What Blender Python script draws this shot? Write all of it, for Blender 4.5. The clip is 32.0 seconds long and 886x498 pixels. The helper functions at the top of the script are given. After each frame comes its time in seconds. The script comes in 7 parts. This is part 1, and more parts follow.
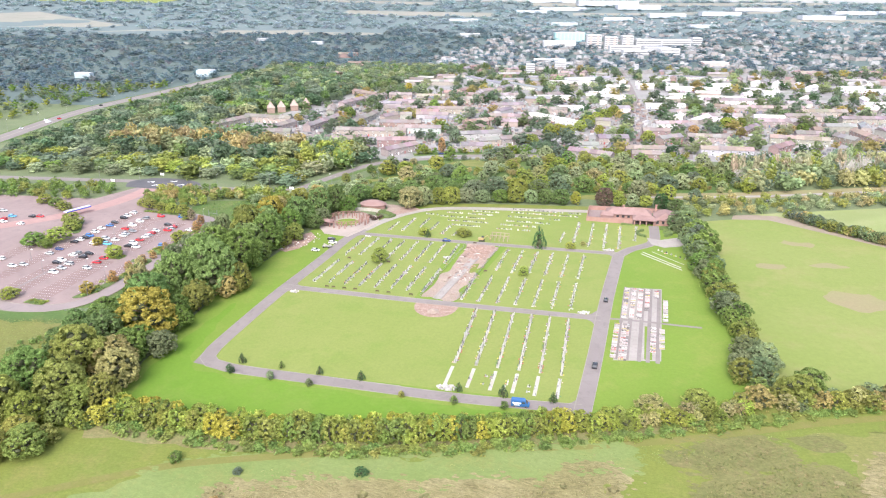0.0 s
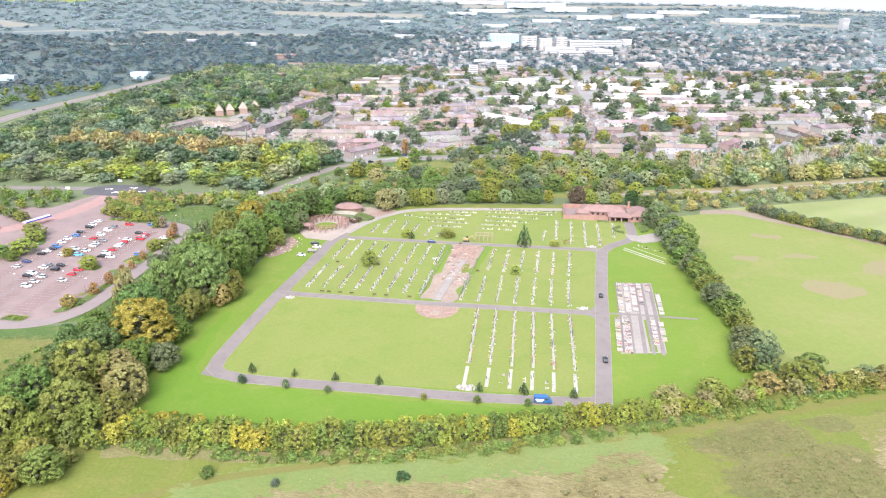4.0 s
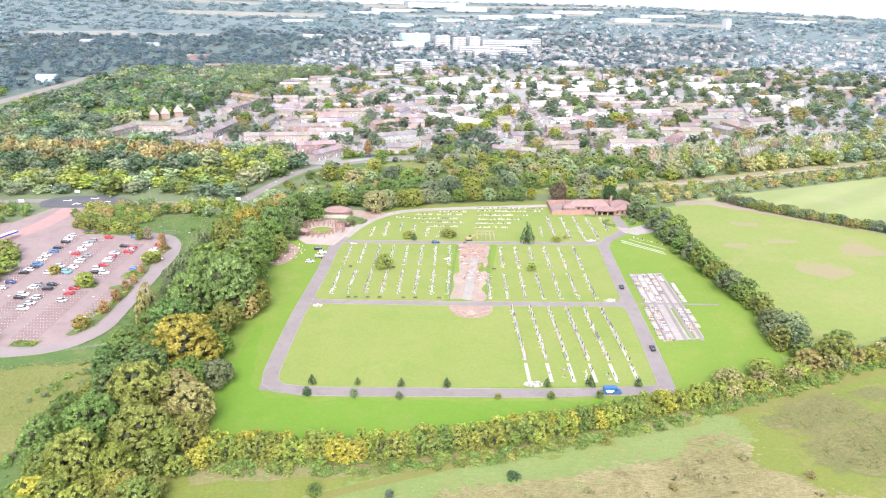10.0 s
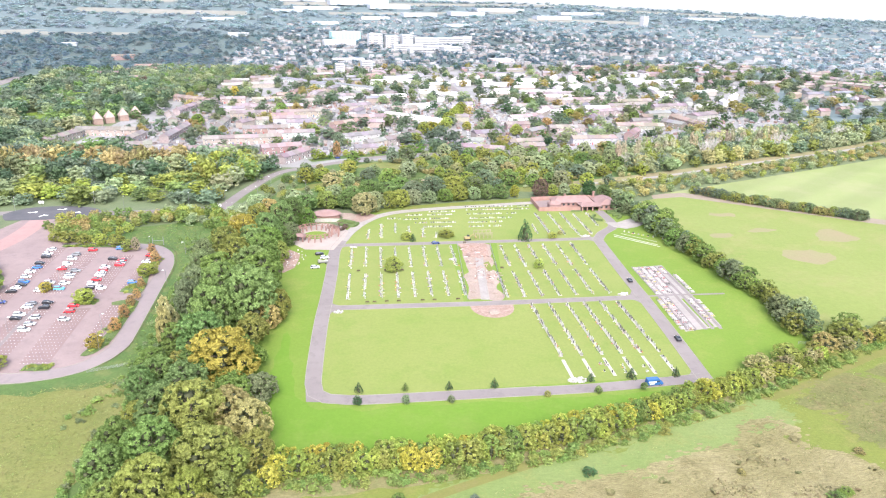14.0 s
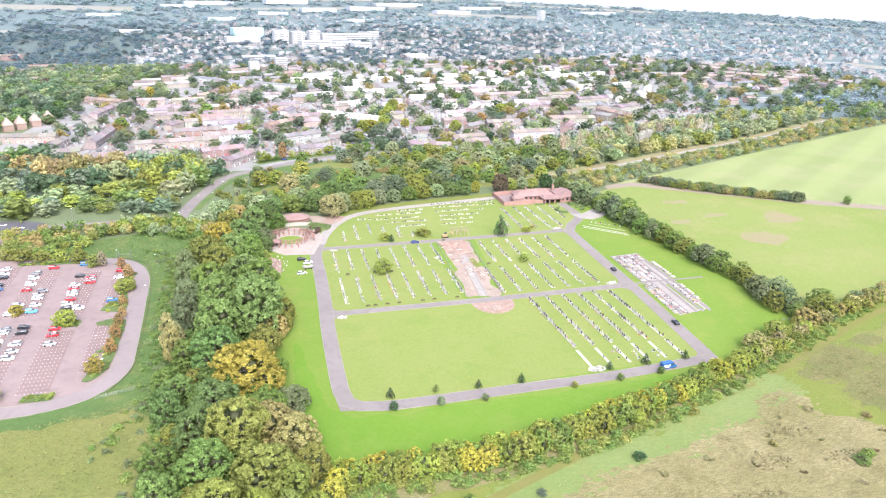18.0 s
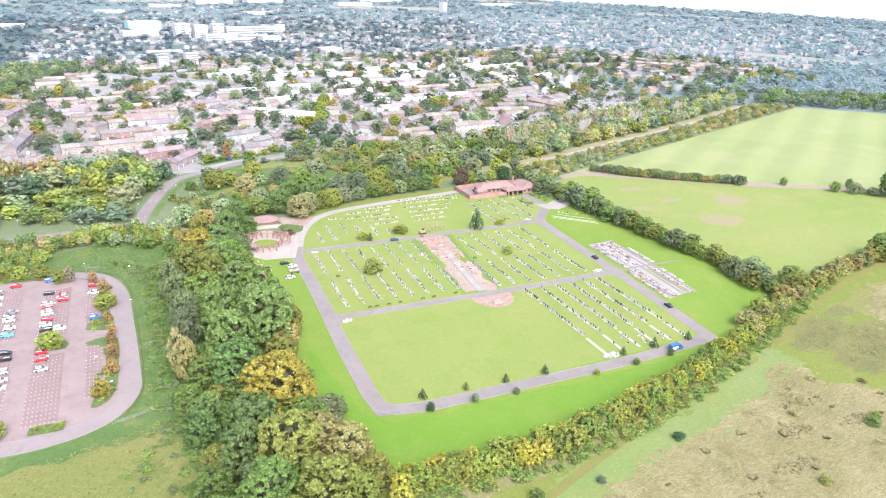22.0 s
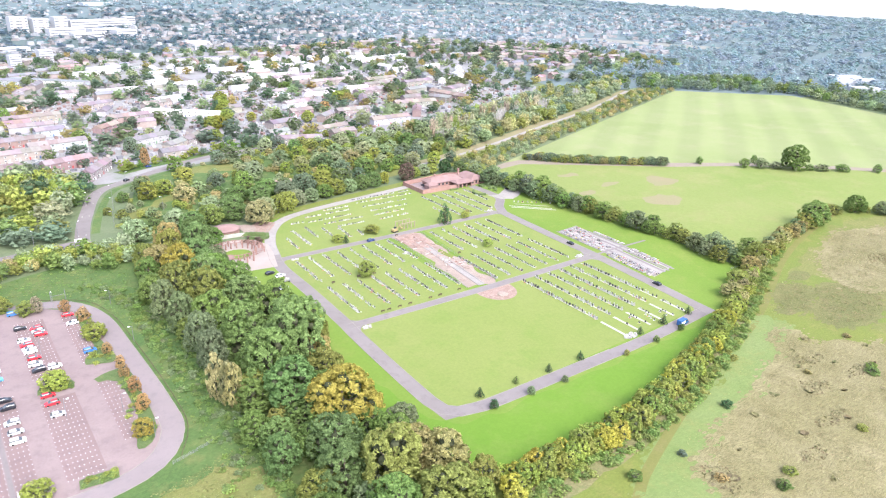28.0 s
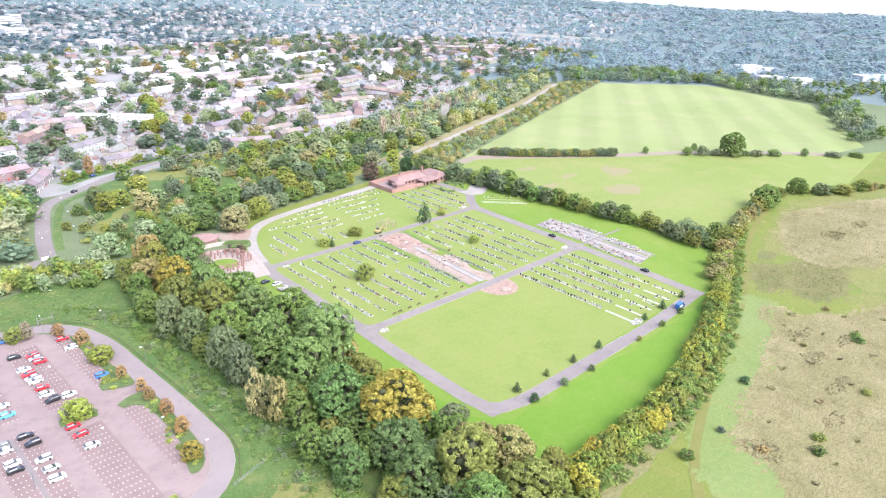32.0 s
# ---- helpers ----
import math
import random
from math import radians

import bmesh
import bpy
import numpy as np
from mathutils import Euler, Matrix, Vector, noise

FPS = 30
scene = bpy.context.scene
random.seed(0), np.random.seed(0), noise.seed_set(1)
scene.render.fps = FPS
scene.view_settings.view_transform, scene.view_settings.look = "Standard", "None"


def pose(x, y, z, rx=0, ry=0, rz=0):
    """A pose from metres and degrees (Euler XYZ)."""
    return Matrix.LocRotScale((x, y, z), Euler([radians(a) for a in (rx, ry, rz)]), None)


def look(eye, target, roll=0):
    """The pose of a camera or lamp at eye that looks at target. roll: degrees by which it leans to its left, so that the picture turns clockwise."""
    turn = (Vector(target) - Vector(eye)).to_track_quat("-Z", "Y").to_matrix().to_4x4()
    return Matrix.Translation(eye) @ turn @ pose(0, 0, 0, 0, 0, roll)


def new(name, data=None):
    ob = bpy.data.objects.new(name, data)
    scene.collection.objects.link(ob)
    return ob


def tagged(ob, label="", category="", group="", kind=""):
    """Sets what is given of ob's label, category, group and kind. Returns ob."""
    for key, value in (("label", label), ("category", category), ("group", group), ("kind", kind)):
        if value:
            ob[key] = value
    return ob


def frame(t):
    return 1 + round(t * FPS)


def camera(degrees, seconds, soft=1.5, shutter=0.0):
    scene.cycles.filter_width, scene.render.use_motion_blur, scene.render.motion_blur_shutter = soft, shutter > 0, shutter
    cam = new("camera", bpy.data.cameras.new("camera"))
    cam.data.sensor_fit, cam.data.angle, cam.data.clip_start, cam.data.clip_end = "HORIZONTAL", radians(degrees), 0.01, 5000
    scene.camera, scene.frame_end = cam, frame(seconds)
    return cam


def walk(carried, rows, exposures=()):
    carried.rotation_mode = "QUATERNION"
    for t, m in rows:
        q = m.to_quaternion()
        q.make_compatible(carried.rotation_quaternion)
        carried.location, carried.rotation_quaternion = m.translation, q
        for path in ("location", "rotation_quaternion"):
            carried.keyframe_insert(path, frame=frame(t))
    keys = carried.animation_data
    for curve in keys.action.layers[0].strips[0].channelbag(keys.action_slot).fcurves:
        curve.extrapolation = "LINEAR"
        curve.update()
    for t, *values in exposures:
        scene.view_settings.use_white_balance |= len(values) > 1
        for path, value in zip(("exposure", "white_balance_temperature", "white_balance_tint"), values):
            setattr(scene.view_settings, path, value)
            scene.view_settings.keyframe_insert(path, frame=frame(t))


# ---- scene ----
import itertools

cam = camera(64.4, 32.0, soft=1.15)
PATH = [
    (0, (-0.177, 0.199, 119.783), (-0.607, 2.031, 119.105), 0.2),
    (0.5, (-2.991, -0.038, 119.612), (-3.401, 1.798, 118.933), 0.3),
    (1, (-6.082, -0.744, 119.507), (-6.468, 1.098, 118.83), 0.3),
    (1.5, (-9.359, -1.394, 119.545), (-9.719, 0.454, 118.869), 0.5),
    (2, (-12.688, -2.186, 119.524), (-13.026, -0.334, 118.849), 0.5),
    (2.5, (-16.163, -2.947, 119.598), (-16.478, -1.09, 118.924), 0.5),
    (3, (-20.018, -3.878, 119.628), (-20.305, -2.016, 118.955), 0.5),
    (3.5, (-23.847, -4.546, 119.665), (-24.108, -2.681, 118.992), 0.6),
    (5.5, (-39.872, -6.943, 119.456), (-40.039, -5.066, 118.785), 0.7),
    (6, (-44.525, -7.452, 119.379), (-44.664, -5.572, 118.71), 0.9),
    (6.5, (-48.621, -7.629, 119.4), (-48.738, -5.748, 118.73), 0.8),
    (7, (-53.222, -7.938, 119.403), (-53.317, -6.056, 118.733), 0.8),
    (7.5, (-57.595, -8.158, 119.395), (-57.673, -6.275, 118.725), 0.9),
    (8, (-62.174, -8.308, 119.392), (-62.237, -6.425, 118.722), 0.9),
    (8.5, (-66.71, -8.327, 119.396), (-66.739, -6.443, 118.726), 0.9),
    (9, (-71.454, -8.252, 119.338), (-71.455, -6.367, 118.668), 1.1),
    (9.5, (-76.014, -8.166, 119.22), (-75.992, -6.282, 118.55), 1.0),
    (10, (-80.653, -7.769, 119.117), (-80.612, -5.885, 118.446), 1.0),
    (10.5, (-85.24, -7.358, 119.063), (-85.185, -5.475, 118.393), 1.0),
    (11, (-89.885, -7.086, 119.08), (-89.807, -5.203, 118.409), 1.2),
    (11.5, (-94.982, -6.683, 119.171), (-94.883, -4.801, 118.5), 1.1),
    (12, (-99.725, -6.46, 119.31), (-99.601, -4.579, 118.64), 1.2),
    (12.5, (-104.916, -6.009, 119.481), (-104.761, -4.131, 118.811), 1.1),
    (13, (-109.39, -5.491, 119.575), (-109.206, -3.616, 118.904), 1.2),
    (13.5, (-114.525, -4.8, 119.611), (-114.305, -2.929, 118.939), 1.2),
    (14, (-119.47, -3.946, 119.716), (-119.215, -2.08, 119.042), 1.1),
    (14.5, (-124.433, -3.229, 119.74), (-124.144, -1.368, 119.067), 1.2),
    (16.5, (-143.897, 0.462, 120.419), (-143.48, 2.296, 119.74), 1.1),
    (17, (-148.711, 1.553, 120.483), (-148.258, 3.379, 119.804), 1.1),
    (17.5, (-153.267, 2.718, 120.656), (-152.781, 4.535, 119.974), 1.1),
    (18, (-158.17, 4.172, 120.74), (-157.646, 5.977, 120.058), 1.1),
    (18.5, (-162.517, 5.706, 120.759), (-161.96, 7.501, 120.075), 1.1),
    (19, (-166.914, 7.31, 120.756), (-166.322, 9.093, 120.069), 1.1),
    (19.5, (-171.493, 8.844, 120.983), (-170.872, 10.616, 120.294), 1.1),
    (20, (-176.165, 10.584, 121.179), (-175.513, 12.344, 120.488), 1.1),
    (20.5, (-180.842, 12.374, 121.321), (-180.159, 14.121, 120.629), 1.1),
    (21, (-185.176, 14.214, 121.442), (-184.463, 15.948, 120.748), 1.2),
    (21.5, (-189.758, 16.33, 121.514), (-189.012, 18.051, 120.818), 1.1),
    (22, (-194.204, 18.525, 121.598), (-193.427, 20.231, 120.9), 1.2),
    (22.5, (-198.743, 20.917, 121.688), (-197.937, 22.608, 120.989), 1.2),
    (23, (-203.065, 23.22, 121.828), (-202.229, 24.896, 121.127), 1.2),
    (23.5, (-207.443, 25.407, 121.972), (-206.578, 27.067, 121.269), 1.2),
    (24, (-211.636, 27.765, 122.08), (-210.743, 29.41, 121.376), 1.2),
    (24.5, (-215.813, 30.288, 122.151), (-214.89, 31.916, 121.446), 1.3),
    (25, (-219.984, 32.926, 122.123), (-219.034, 34.538, 121.418), 1.2),
    (25.5, (-224.04, 35.616, 122.114), (-223.062, 37.211, 121.408), 1.3),
    (27.5, (-240.865, 46.749, 122.958), (-239.776, 48.267, 122.244), 1.4),
    (28, (-244.982, 49.654, 123.133), (-243.866, 51.151, 122.417), 1.3),
    (28.5, (-248.942, 52.685, 123.083), (-247.8, 54.162, 122.367), 1.4),
    (29, (-252.986, 55.875, 123.023), (-251.819, 57.333, 122.307), 1.4),
    (29.5, (-256.917, 58.88, 123.089), (-255.727, 60.319, 122.371), 1.5),
    (30, (-260.995, 62.043, 123.223), (-259.78, 63.46, 122.505), 1.4),
    (30.5, (-264.901, 65.279, 123.525), (-263.661, 66.673, 122.805), 1.5),
    (31, (-268.598, 68.368, 123.999), (-267.333, 69.739, 123.278), 1.3),
    (31.5, (-272.359, 71.633, 124.319), (-271.069, 72.98, 123.596), 1.3),
    (32, (-276.104, 75.085, 124.603), (-274.789, 76.406, 123.878), 1.3),
]
walk(cam, [(t, look(eye, target, roll)) for t, eye, target, roll in PATH], exposures=((0, 1.83, 6420, 13), (6, 1.87, 6400, 13), (13, 2.02, 6290, 14), (20, 2.01, 6220, 13.5), (28, 2.02, 6060, 14.5), (32, 2.02, 6010, 14.5)))

# ---- world, sun and exposure ----
world = bpy.data.worlds.new("sky")
scene.world = world
world.use_nodes = True
wn, wl = world.node_tree.nodes, world.node_tree.links
sky = wn.new("ShaderNodeTexSky")
sky.sky_type, sky.sun_disc = "NISHITA", False
sky.sun_elevation, sky.sun_rotation = radians(46), radians(182)
sky.air_density, sky.dust_density, sky.ozone_density = 1.0, 3.0, 1.0
soft = wn.new("ShaderNodeHueSaturation")
soft.inputs["Saturation"].default_value = 0.62
wl.new(sky.outputs[0], soft.inputs["Color"])
wl.new(soft.outputs[0], wn["Background"].inputs["Color"])
wn["Background"].inputs["Strength"].default_value = 0.15
sun_data = bpy.data.lights.new("sun", "SUN")
sun_data.energy, sun_data.angle, sun_data.color = 1.05, radians(40), (1.0, 0.96, 0.9)
sun = new("sun", sun_data)
az, el = radians(182), radians(46)
sun.matrix_world = look((0, 0, 200), (-math.sin(az) * math.cos(el), -math.cos(az) * math.cos(el), 200 - math.sin(el)))


# ---- materials ----
def ramp_noise(nt, coord, scale, detail=6.0, rough=0.6):
    n = nt.nodes.new("ShaderNodeTexNoise")
    n.inputs["Scale"].default_value = scale
    n.inputs["Detail"].default_value = detail
    n.inputs["Roughness"].default_value = rough
    nt.links.new(coord, n.inputs["Vector"])
    return n.outputs["Fac"]


def blend(nt, fac, a, b, lo=0.35, hi=0.65):
    m = nt.nodes.new("ShaderNodeMapRange")
    m.inputs[1].default_value, m.inputs[2].default_value = lo, hi
    nt.links.new(fac, m.inputs[0])
    x = nt.nodes.new("ShaderNodeMix")
    x.data_type = "RGBA"
    nt.links.new(m.outputs[0], x.inputs[0])
    for value, socket in ((a, x.inputs[6]), (b, x.inputs[7])):
        if isinstance(value, tuple):
            socket.default_value = (*value[:3], 1)
        else:
            nt.links.new(value, socket)
    return x.outputs[2]


def scaled(nt, colour, fac, lo, hi):
    """colour times a value between lo and hi that follows fac."""
    m = nt.nodes.new("ShaderNodeMapRange")
    m.inputs[1].default_value, m.inputs[2].default_value = 0.2, 0.8
    m.inputs[3].default_value, m.inputs[4].default_value = lo, hi
    nt.links.new(fac, m.inputs[0])
    x = nt.nodes.new("ShaderNodeVectorMath")
    x.operation = "SCALE"
    nt.links.new(colour, x.inputs[0])
    nt.links.new(m.outputs[0], x.inputs["Scale"])
    return x.outputs[0]


def surface(name, tones, scales=(0.05, 0.6), grain=(6.0, 0.85, 1.15), rough=0.9, bump=0.0, bump_scale=4.0, spec=0.2, metal=0.0, island=0.0, place="world", streak=0.0):
    """A material of two or three tones mixed by noise at two scales, with grain and relief."""
    mat = bpy.data.materials.new(name)
    mat.use_nodes = True
    nt = mat.node_tree
    b = nt.nodes["Principled BSDF"]
    if place == "world":
        co = nt.nodes.new("ShaderNodeNewGeometry").outputs["Position"]
    else:
        co = nt.nodes.new("ShaderNodeTexCoord").outputs["Object"]
    c = blend(nt, ramp_noise(nt, co, scales[0]), tones[0], tones[1])
    if len(tones) > 2:
        c = blend(nt, ramp_noise(nt, co, scales[1], 8.0, 0.7), c, tones[2], 0.5, 0.72)
    c = scaled(nt, c, ramp_noise(nt, co, grain[0], 8.0, 0.78), grain[1], grain[2])
    if streak:
        m = nt.nodes.new("ShaderNodeMapping")
        m.inputs["Rotation"].default_value = (0, 0, 0.6)
        m.inputs["Scale"].default_value = (0.2, 1.3, 1.0)
        w = nt.nodes.new("ShaderNodeVectorMath")
        w.operation = "ADD"
        swirl = nt.nodes.new("ShaderNodeTexNoise")
        swirl.inputs["Scale"].default_value = 0.08
        nt.links.new(co, swirl.inputs["Vector"])
        amp = nt.nodes.new("ShaderNodeVectorMath")
        amp.operation = "SCALE"
        amp.inputs["Scale"].default_value = 9.0
        nt.links.new(swirl.outputs["Color"], amp.inputs[0])
        nt.links.new(co, w.inputs[0])
        nt.links.new(amp.outputs[0], w.inputs[1])
        nt.links.new(w.outputs[0], m.inputs["Vector"])
        c = scaled(nt, c, ramp_noise(nt, m.outputs[0], 1.8, 5.0, 0.7), 1 - streak, 1 + streak)
    if island:
        g = nt.nodes.new("ShaderNodeNewGeometry")
        c = scaled(nt, c, g.outputs["Random Per Island"], 1 - island, 1 + island)
    nt.links.new(c, b.inputs["Base Color"])
    b.inputs["Roughness"].default_value = rough
    b.inputs["Specular IOR Level"].default_value = spec
    b.inputs["Metallic"].default_value = metal
    if bump:
        h = nt.nodes.new("ShaderNodeBump")
        h.inputs["Strength"].default_value = bump
        h.inputs["Distance"].default_value = 0.3
        nt.links.new(ramp_noise(nt, co, bump_scale, 6.0, 0.7), h.inputs["Height"])
        nt.links.new(h.outputs[0], b.inputs["Normal"])
    return mat


def tinted(name, rough=0.7, spec=0.25, vary=0.25, grain=0.0, source="object", metal=0.0, thin=0.0, deep=0.28):
    """A material that takes its colour from the object's own colour or from the mesh's tint attribute."""
    mat = bpy.data.materials.new(name)
    mat.use_nodes = True
    nt = mat.node_tree
    b = nt.nodes["Principled BSDF"]
    if source == "object":
        c = nt.nodes.new("ShaderNodeObjectInfo").outputs["Color"]
    else:
        a = nt.nodes.new("ShaderNodeAttribute")
        a.attribute_name = "tint"
        c = a.outputs["Color"]
    if vary:
        c = scaled(nt, c, nt.nodes.new("ShaderNodeNewGeometry").outputs["Random Per Island"], 1 - vary, 1 + vary)
    if grain:
        c = scaled(nt, c, ramp_noise(nt, nt.nodes.new("ShaderNodeNewGeometry").outputs["Position"], grain, 5.0, 0.75), 1 - deep, 1 + deep)
    nt.links.new(c, b.inputs["Base Color"])
    b.inputs["Roughness"].default_value = rough
    b.inputs["Specular IOR Level"].default_value = spec
    b.inputs["Metallic"].default_value = metal
    if thin:
        t = nt.nodes.new("ShaderNodeBsdfTranslucent")
        nt.links.new(c, t.inputs["Color"])
        x = nt.nodes.new("ShaderNodeMixShader")
        x.inputs[0].default_value = thin
        nt.links.new(b.outputs[0], x.inputs[1])
        nt.links.new(t.outputs[0], x.inputs[2])
        nt.links.new(x.outputs[0], nt.nodes["Material Output"].inputs["Surface"])
    return mat


LUSH = surface("lush_mown_lawn", ((0.092, 0.174, 0.018), (0.107, 0.184, 0.022), (0.126, 0.186, 0.032)), (0.018, 0.06), (0.9, 0.86, 1.14), bump=0.2)
LAWN = surface("mown_lawn", ((0.108, 0.173, 0.024), (0.128, 0.184, 0.031), (0.158, 0.192, 0.044)), (0.018, 0.06), (0.9, 0.84, 1.16), bump=0.2)
PALELAWN = surface("pale_mown_lawn", ((0.147, 0.184, 0.046), (0.169, 0.195, 0.057), (0.128, 0.177, 0.038)), (0.022, 0.07), (0.9, 0.84, 1.16), bump=0.2)
SCRUB = surface("dry_tussock_grass", ((0.166, 0.15, 0.066), (0.222, 0.194, 0.102), (0.126, 0.112, 0.048)), (0.035, 0.11), (2.2, 0.6, 1.3), bump=0.3, bump_scale=2.0, streak=0.6)
FIELD = surface("pasture_field", ((0.145, 0.186, 0.047), (0.169, 0.197, 0.06), (0.196, 0.196, 0.074)), (0.012, 0.04), (0.5, 0.86, 1.14), bump=0.2)
BASE = surface("rough_ground", ((0.095, 0.122, 0.06), (0.118, 0.144, 0.074), (0.142, 0.158, 0.088)), (0.01, 0.06), (0.6, 0.75, 1.25), bump=0.4, bump_scale=1.0)
# Two far-ground materials with blue-grey haze mixed into the base colour.
HAZEFLOOR = surface("haze_tinted_far_land", ((0.106, 0.142, 0.144), (0.118, 0.152, 0.152), (0.13, 0.154, 0.149)), (0.004, 0.02), (0.05, 0.9, 1.1))
HAZEWOODFLOOR = surface("haze_tinted_wooded_land", ((0.078, 0.108, 0.102), (0.09, 0.118, 0.108), (0.098, 0.118, 0.102)), (0.006, 0.03), (0.1, 0.85, 1.15))
TOWN = surface("town_ground", ((0.2, 0.192, 0.186), (0.25, 0.238, 0.236), (0.135, 0.165, 0.112)), (0.02, 0.05), (0.5, 0.8, 1.2))
ASPHALT = surface("worn_asphalt", ((0.168, 0.146, 0.14), (0.192, 0.169, 0.162), (0.142, 0.126, 0.122)), (0.05, 0.3), (4.0, 0.9, 1.1))
KERB = surface("pale_concrete_kerb", ((0.2, 0.185, 0.155), (0.24, 0.22, 0.19)), (0.2, 0.6))
PAVER = surface("pink_brick_paving", ((0.198, 0.15, 0.144), (0.23, 0.178, 0.168), (0.166, 0.13, 0.127)), (0.06, 0.25), (1.5, 0.84, 1.14))
BAY = surface("dark_brick_bays", ((0.17, 0.122, 0.114), (0.198, 0.144, 0.136), (0.152, 0.112, 0.108)), (0.05, 0.3), (3.0, 0.88, 1.12))
SOIL = surface("bare_pink_soil", ((0.25, 0.19, 0.156), (0.286, 0.23, 0.194), (0.225, 0.19, 0.14)), (0.15, 0.45), (1.2, 0.7, 1.25), bump=0.7, bump_scale=1.2)
STONE = surface("pale_concrete_strip", ((0.3, 0.285, 0.245), (0.36, 0.345, 0.3)), (0.3, 1.0))
BRICK = surface("red_brick", ((0.24, 0.14, 0.118), (0.285, 0.178, 0.15)), (0.3, 2.0), (5.0, 0.85, 1.15))
ROOF = surface("red_tile_roof", ((0.19, 0.122, 0.112), (0.23, 0.155, 0.142)), (0.2, 1.0), (4.0, 0.85, 1.15), island=0.1)
BARK = surface("bark", ((0.128, 0.104, 0.08), (0.176, 0.144, 0.112)), (0.8, 3.0), bump=0.4)
LEAF = tinted("foliage", 0.7, 0.12, 0.28, 0.9, thin=0.42, deep=0.34)
# Twigs with the crown's inner shade put into their dark colour.
TWIG_SHADE = surface("inner_twigs_and_shade", ((0.05, 0.06, 0.03), (0.066, 0.07, 0.036)), (0.6, 2.0))
LEAF_MANY = tinted("woodland_foliage", 0.7, 0.2, 0.2, 0.9, source="tint", thin=0.36, deep=0.3)
# High translucency also flattens contrast, as distance haze does.
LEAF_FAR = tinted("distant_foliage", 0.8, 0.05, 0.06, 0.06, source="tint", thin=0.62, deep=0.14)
BLADES = tinted("grass_blades", 0.8, 0.2, 0.15, 1.5, source="tint", thin=0.35)
PAINT = tinted("plain_paint", 0.5, 0.3, 0.0, 0.8)
GLOSS = tinted("car_paint", 0.25, 0.5, 0.0)
WALLS = tinted("house_walls", 0.85, 0.2, 0.1, 0.6, "tint")
TILES = tinted("house_roofs", 0.85, 0.2, 0.12, 0.5, "tint")
GRAVE = tinted("grave_stone", 0.5, 0.4, 0.2, 0.0, "tint")
GLASS = surface("dark_glass", ((0.03, 0.035, 0.04), (0.05, 0.055, 0.06)), rough=0.1, spec=0.6)
RUBBER = surface("tyre_rubber", ((0.02, 0.02, 0.02), (0.03, 0.03, 0.03)), rough=0.8)
WHITE = surface("white_marking", ((0.75, 0.75, 0.72), (0.8, 0.8, 0.78)), (0.5, 2.0))
METAL = surface("grey_metal", ((0.2, 0.205, 0.21), (0.25, 0.25, 0.25)), rough=0.5, metal=0.4)


MOWN = surface("pale_mown_grass", ((0.138, 0.157, 0.034), (0.113, 0.147, 0.031), (0.172, 0.163, 0.052)), (0.022, 0.09), (1.1, 0.7, 1.24), bump=0.4, bump_scale=1.5, streak=0.14)
ROUGH = surface("tall_rough_grass", ((0.06, 0.108, 0.03), (0.086, 0.13, 0.038), (0.134, 0.146, 0.052)), (0.03, 0.12), (1.0, 0.6, 1.3), streak=0.2, bump=0.5, bump_scale=1.5)
PATCH = surface("thin_brown_grass", ((0.192, 0.182, 0.09), (0.206, 0.176, 0.1)), (0.05, 0.2), (1.0, 0.85, 1.15))
BRAMBLE = surface("bramble_earth", ((0.118, 0.126, 0.044), (0.15, 0.144, 0.056), (0.17, 0.14, 0.066)), (0.06, 0.16), (0.9, 0.6, 1.3), bump=0.4, streak=0.3)
GRAVEL = surface("pale_gravel", ((0.236, 0.217, 0.198), (0.279, 0.254, 0.236), (0.205, 0.186, 0.167)), (0.1, 0.5), (6.0, 0.88, 1.12))
TRACK = surface("worn_track_grass", ((0.128, 0.134, 0.036), (0.146, 0.142, 0.044), (0.16, 0.142, 0.056)), (0.08, 0.3), (2.0, 0.8, 1.2))
HAY = surface("long_hay_grass", ((0.158, 0.15, 0.062), (0.186, 0.168, 0.08), (0.12, 0.14, 0.05)), (0.1, 0.25), (1.4, 0.65, 1.25), bump=0.4, bump_scale=2.0, streak=0.3)
WOOD = surface("dark_timber", ((0.08, 0.06, 0.04), (0.112, 0.08, 0.056)), (0.5, 2.0))
PALEWOOD = surface("pale_timber", ((0.24, 0.19, 0.145), (0.28, 0.225, 0.17)), (0.5, 2.0))
TRACKSOIL = surface("pinkish_track_soil", ((0.205, 0.165, 0.132), (0.23, 0.188, 0.15), (0.18, 0.17, 0.1)), (0.1, 0.3), (1.2, 0.8, 1.2))
REDSOIL = surface("reddish_soil", ((0.22, 0.145, 0.118), (0.275, 0.195, 0.16), (0.33, 0.26, 0.22)), (0.25, 0.7), (1.5, 0.65, 1.3), bump=0.8, bump_scale=1.2)
HEDGE = surface("clipped_foliage", ((0.07, 0.11, 0.035), (0.1, 0.14, 0.05), (0.14, 0.15, 0.06)), (0.4, 1.5), (4.0, 0.7, 1.3), bump=0.9)
SAND = surface("pale_pink_paving", ((0.28, 0.236, 0.208), (0.32, 0.272, 0.242)), (0.1, 0.6), (3.0, 0.9, 1.1))
GREYPAVE = surface("grey_pink_block_road", ((0.19, 0.158, 0.155), (0.222, 0.186, 0.182), (0.168, 0.146, 0.144)), (0.04, 0.3), (3.0, 0.9, 1.1))
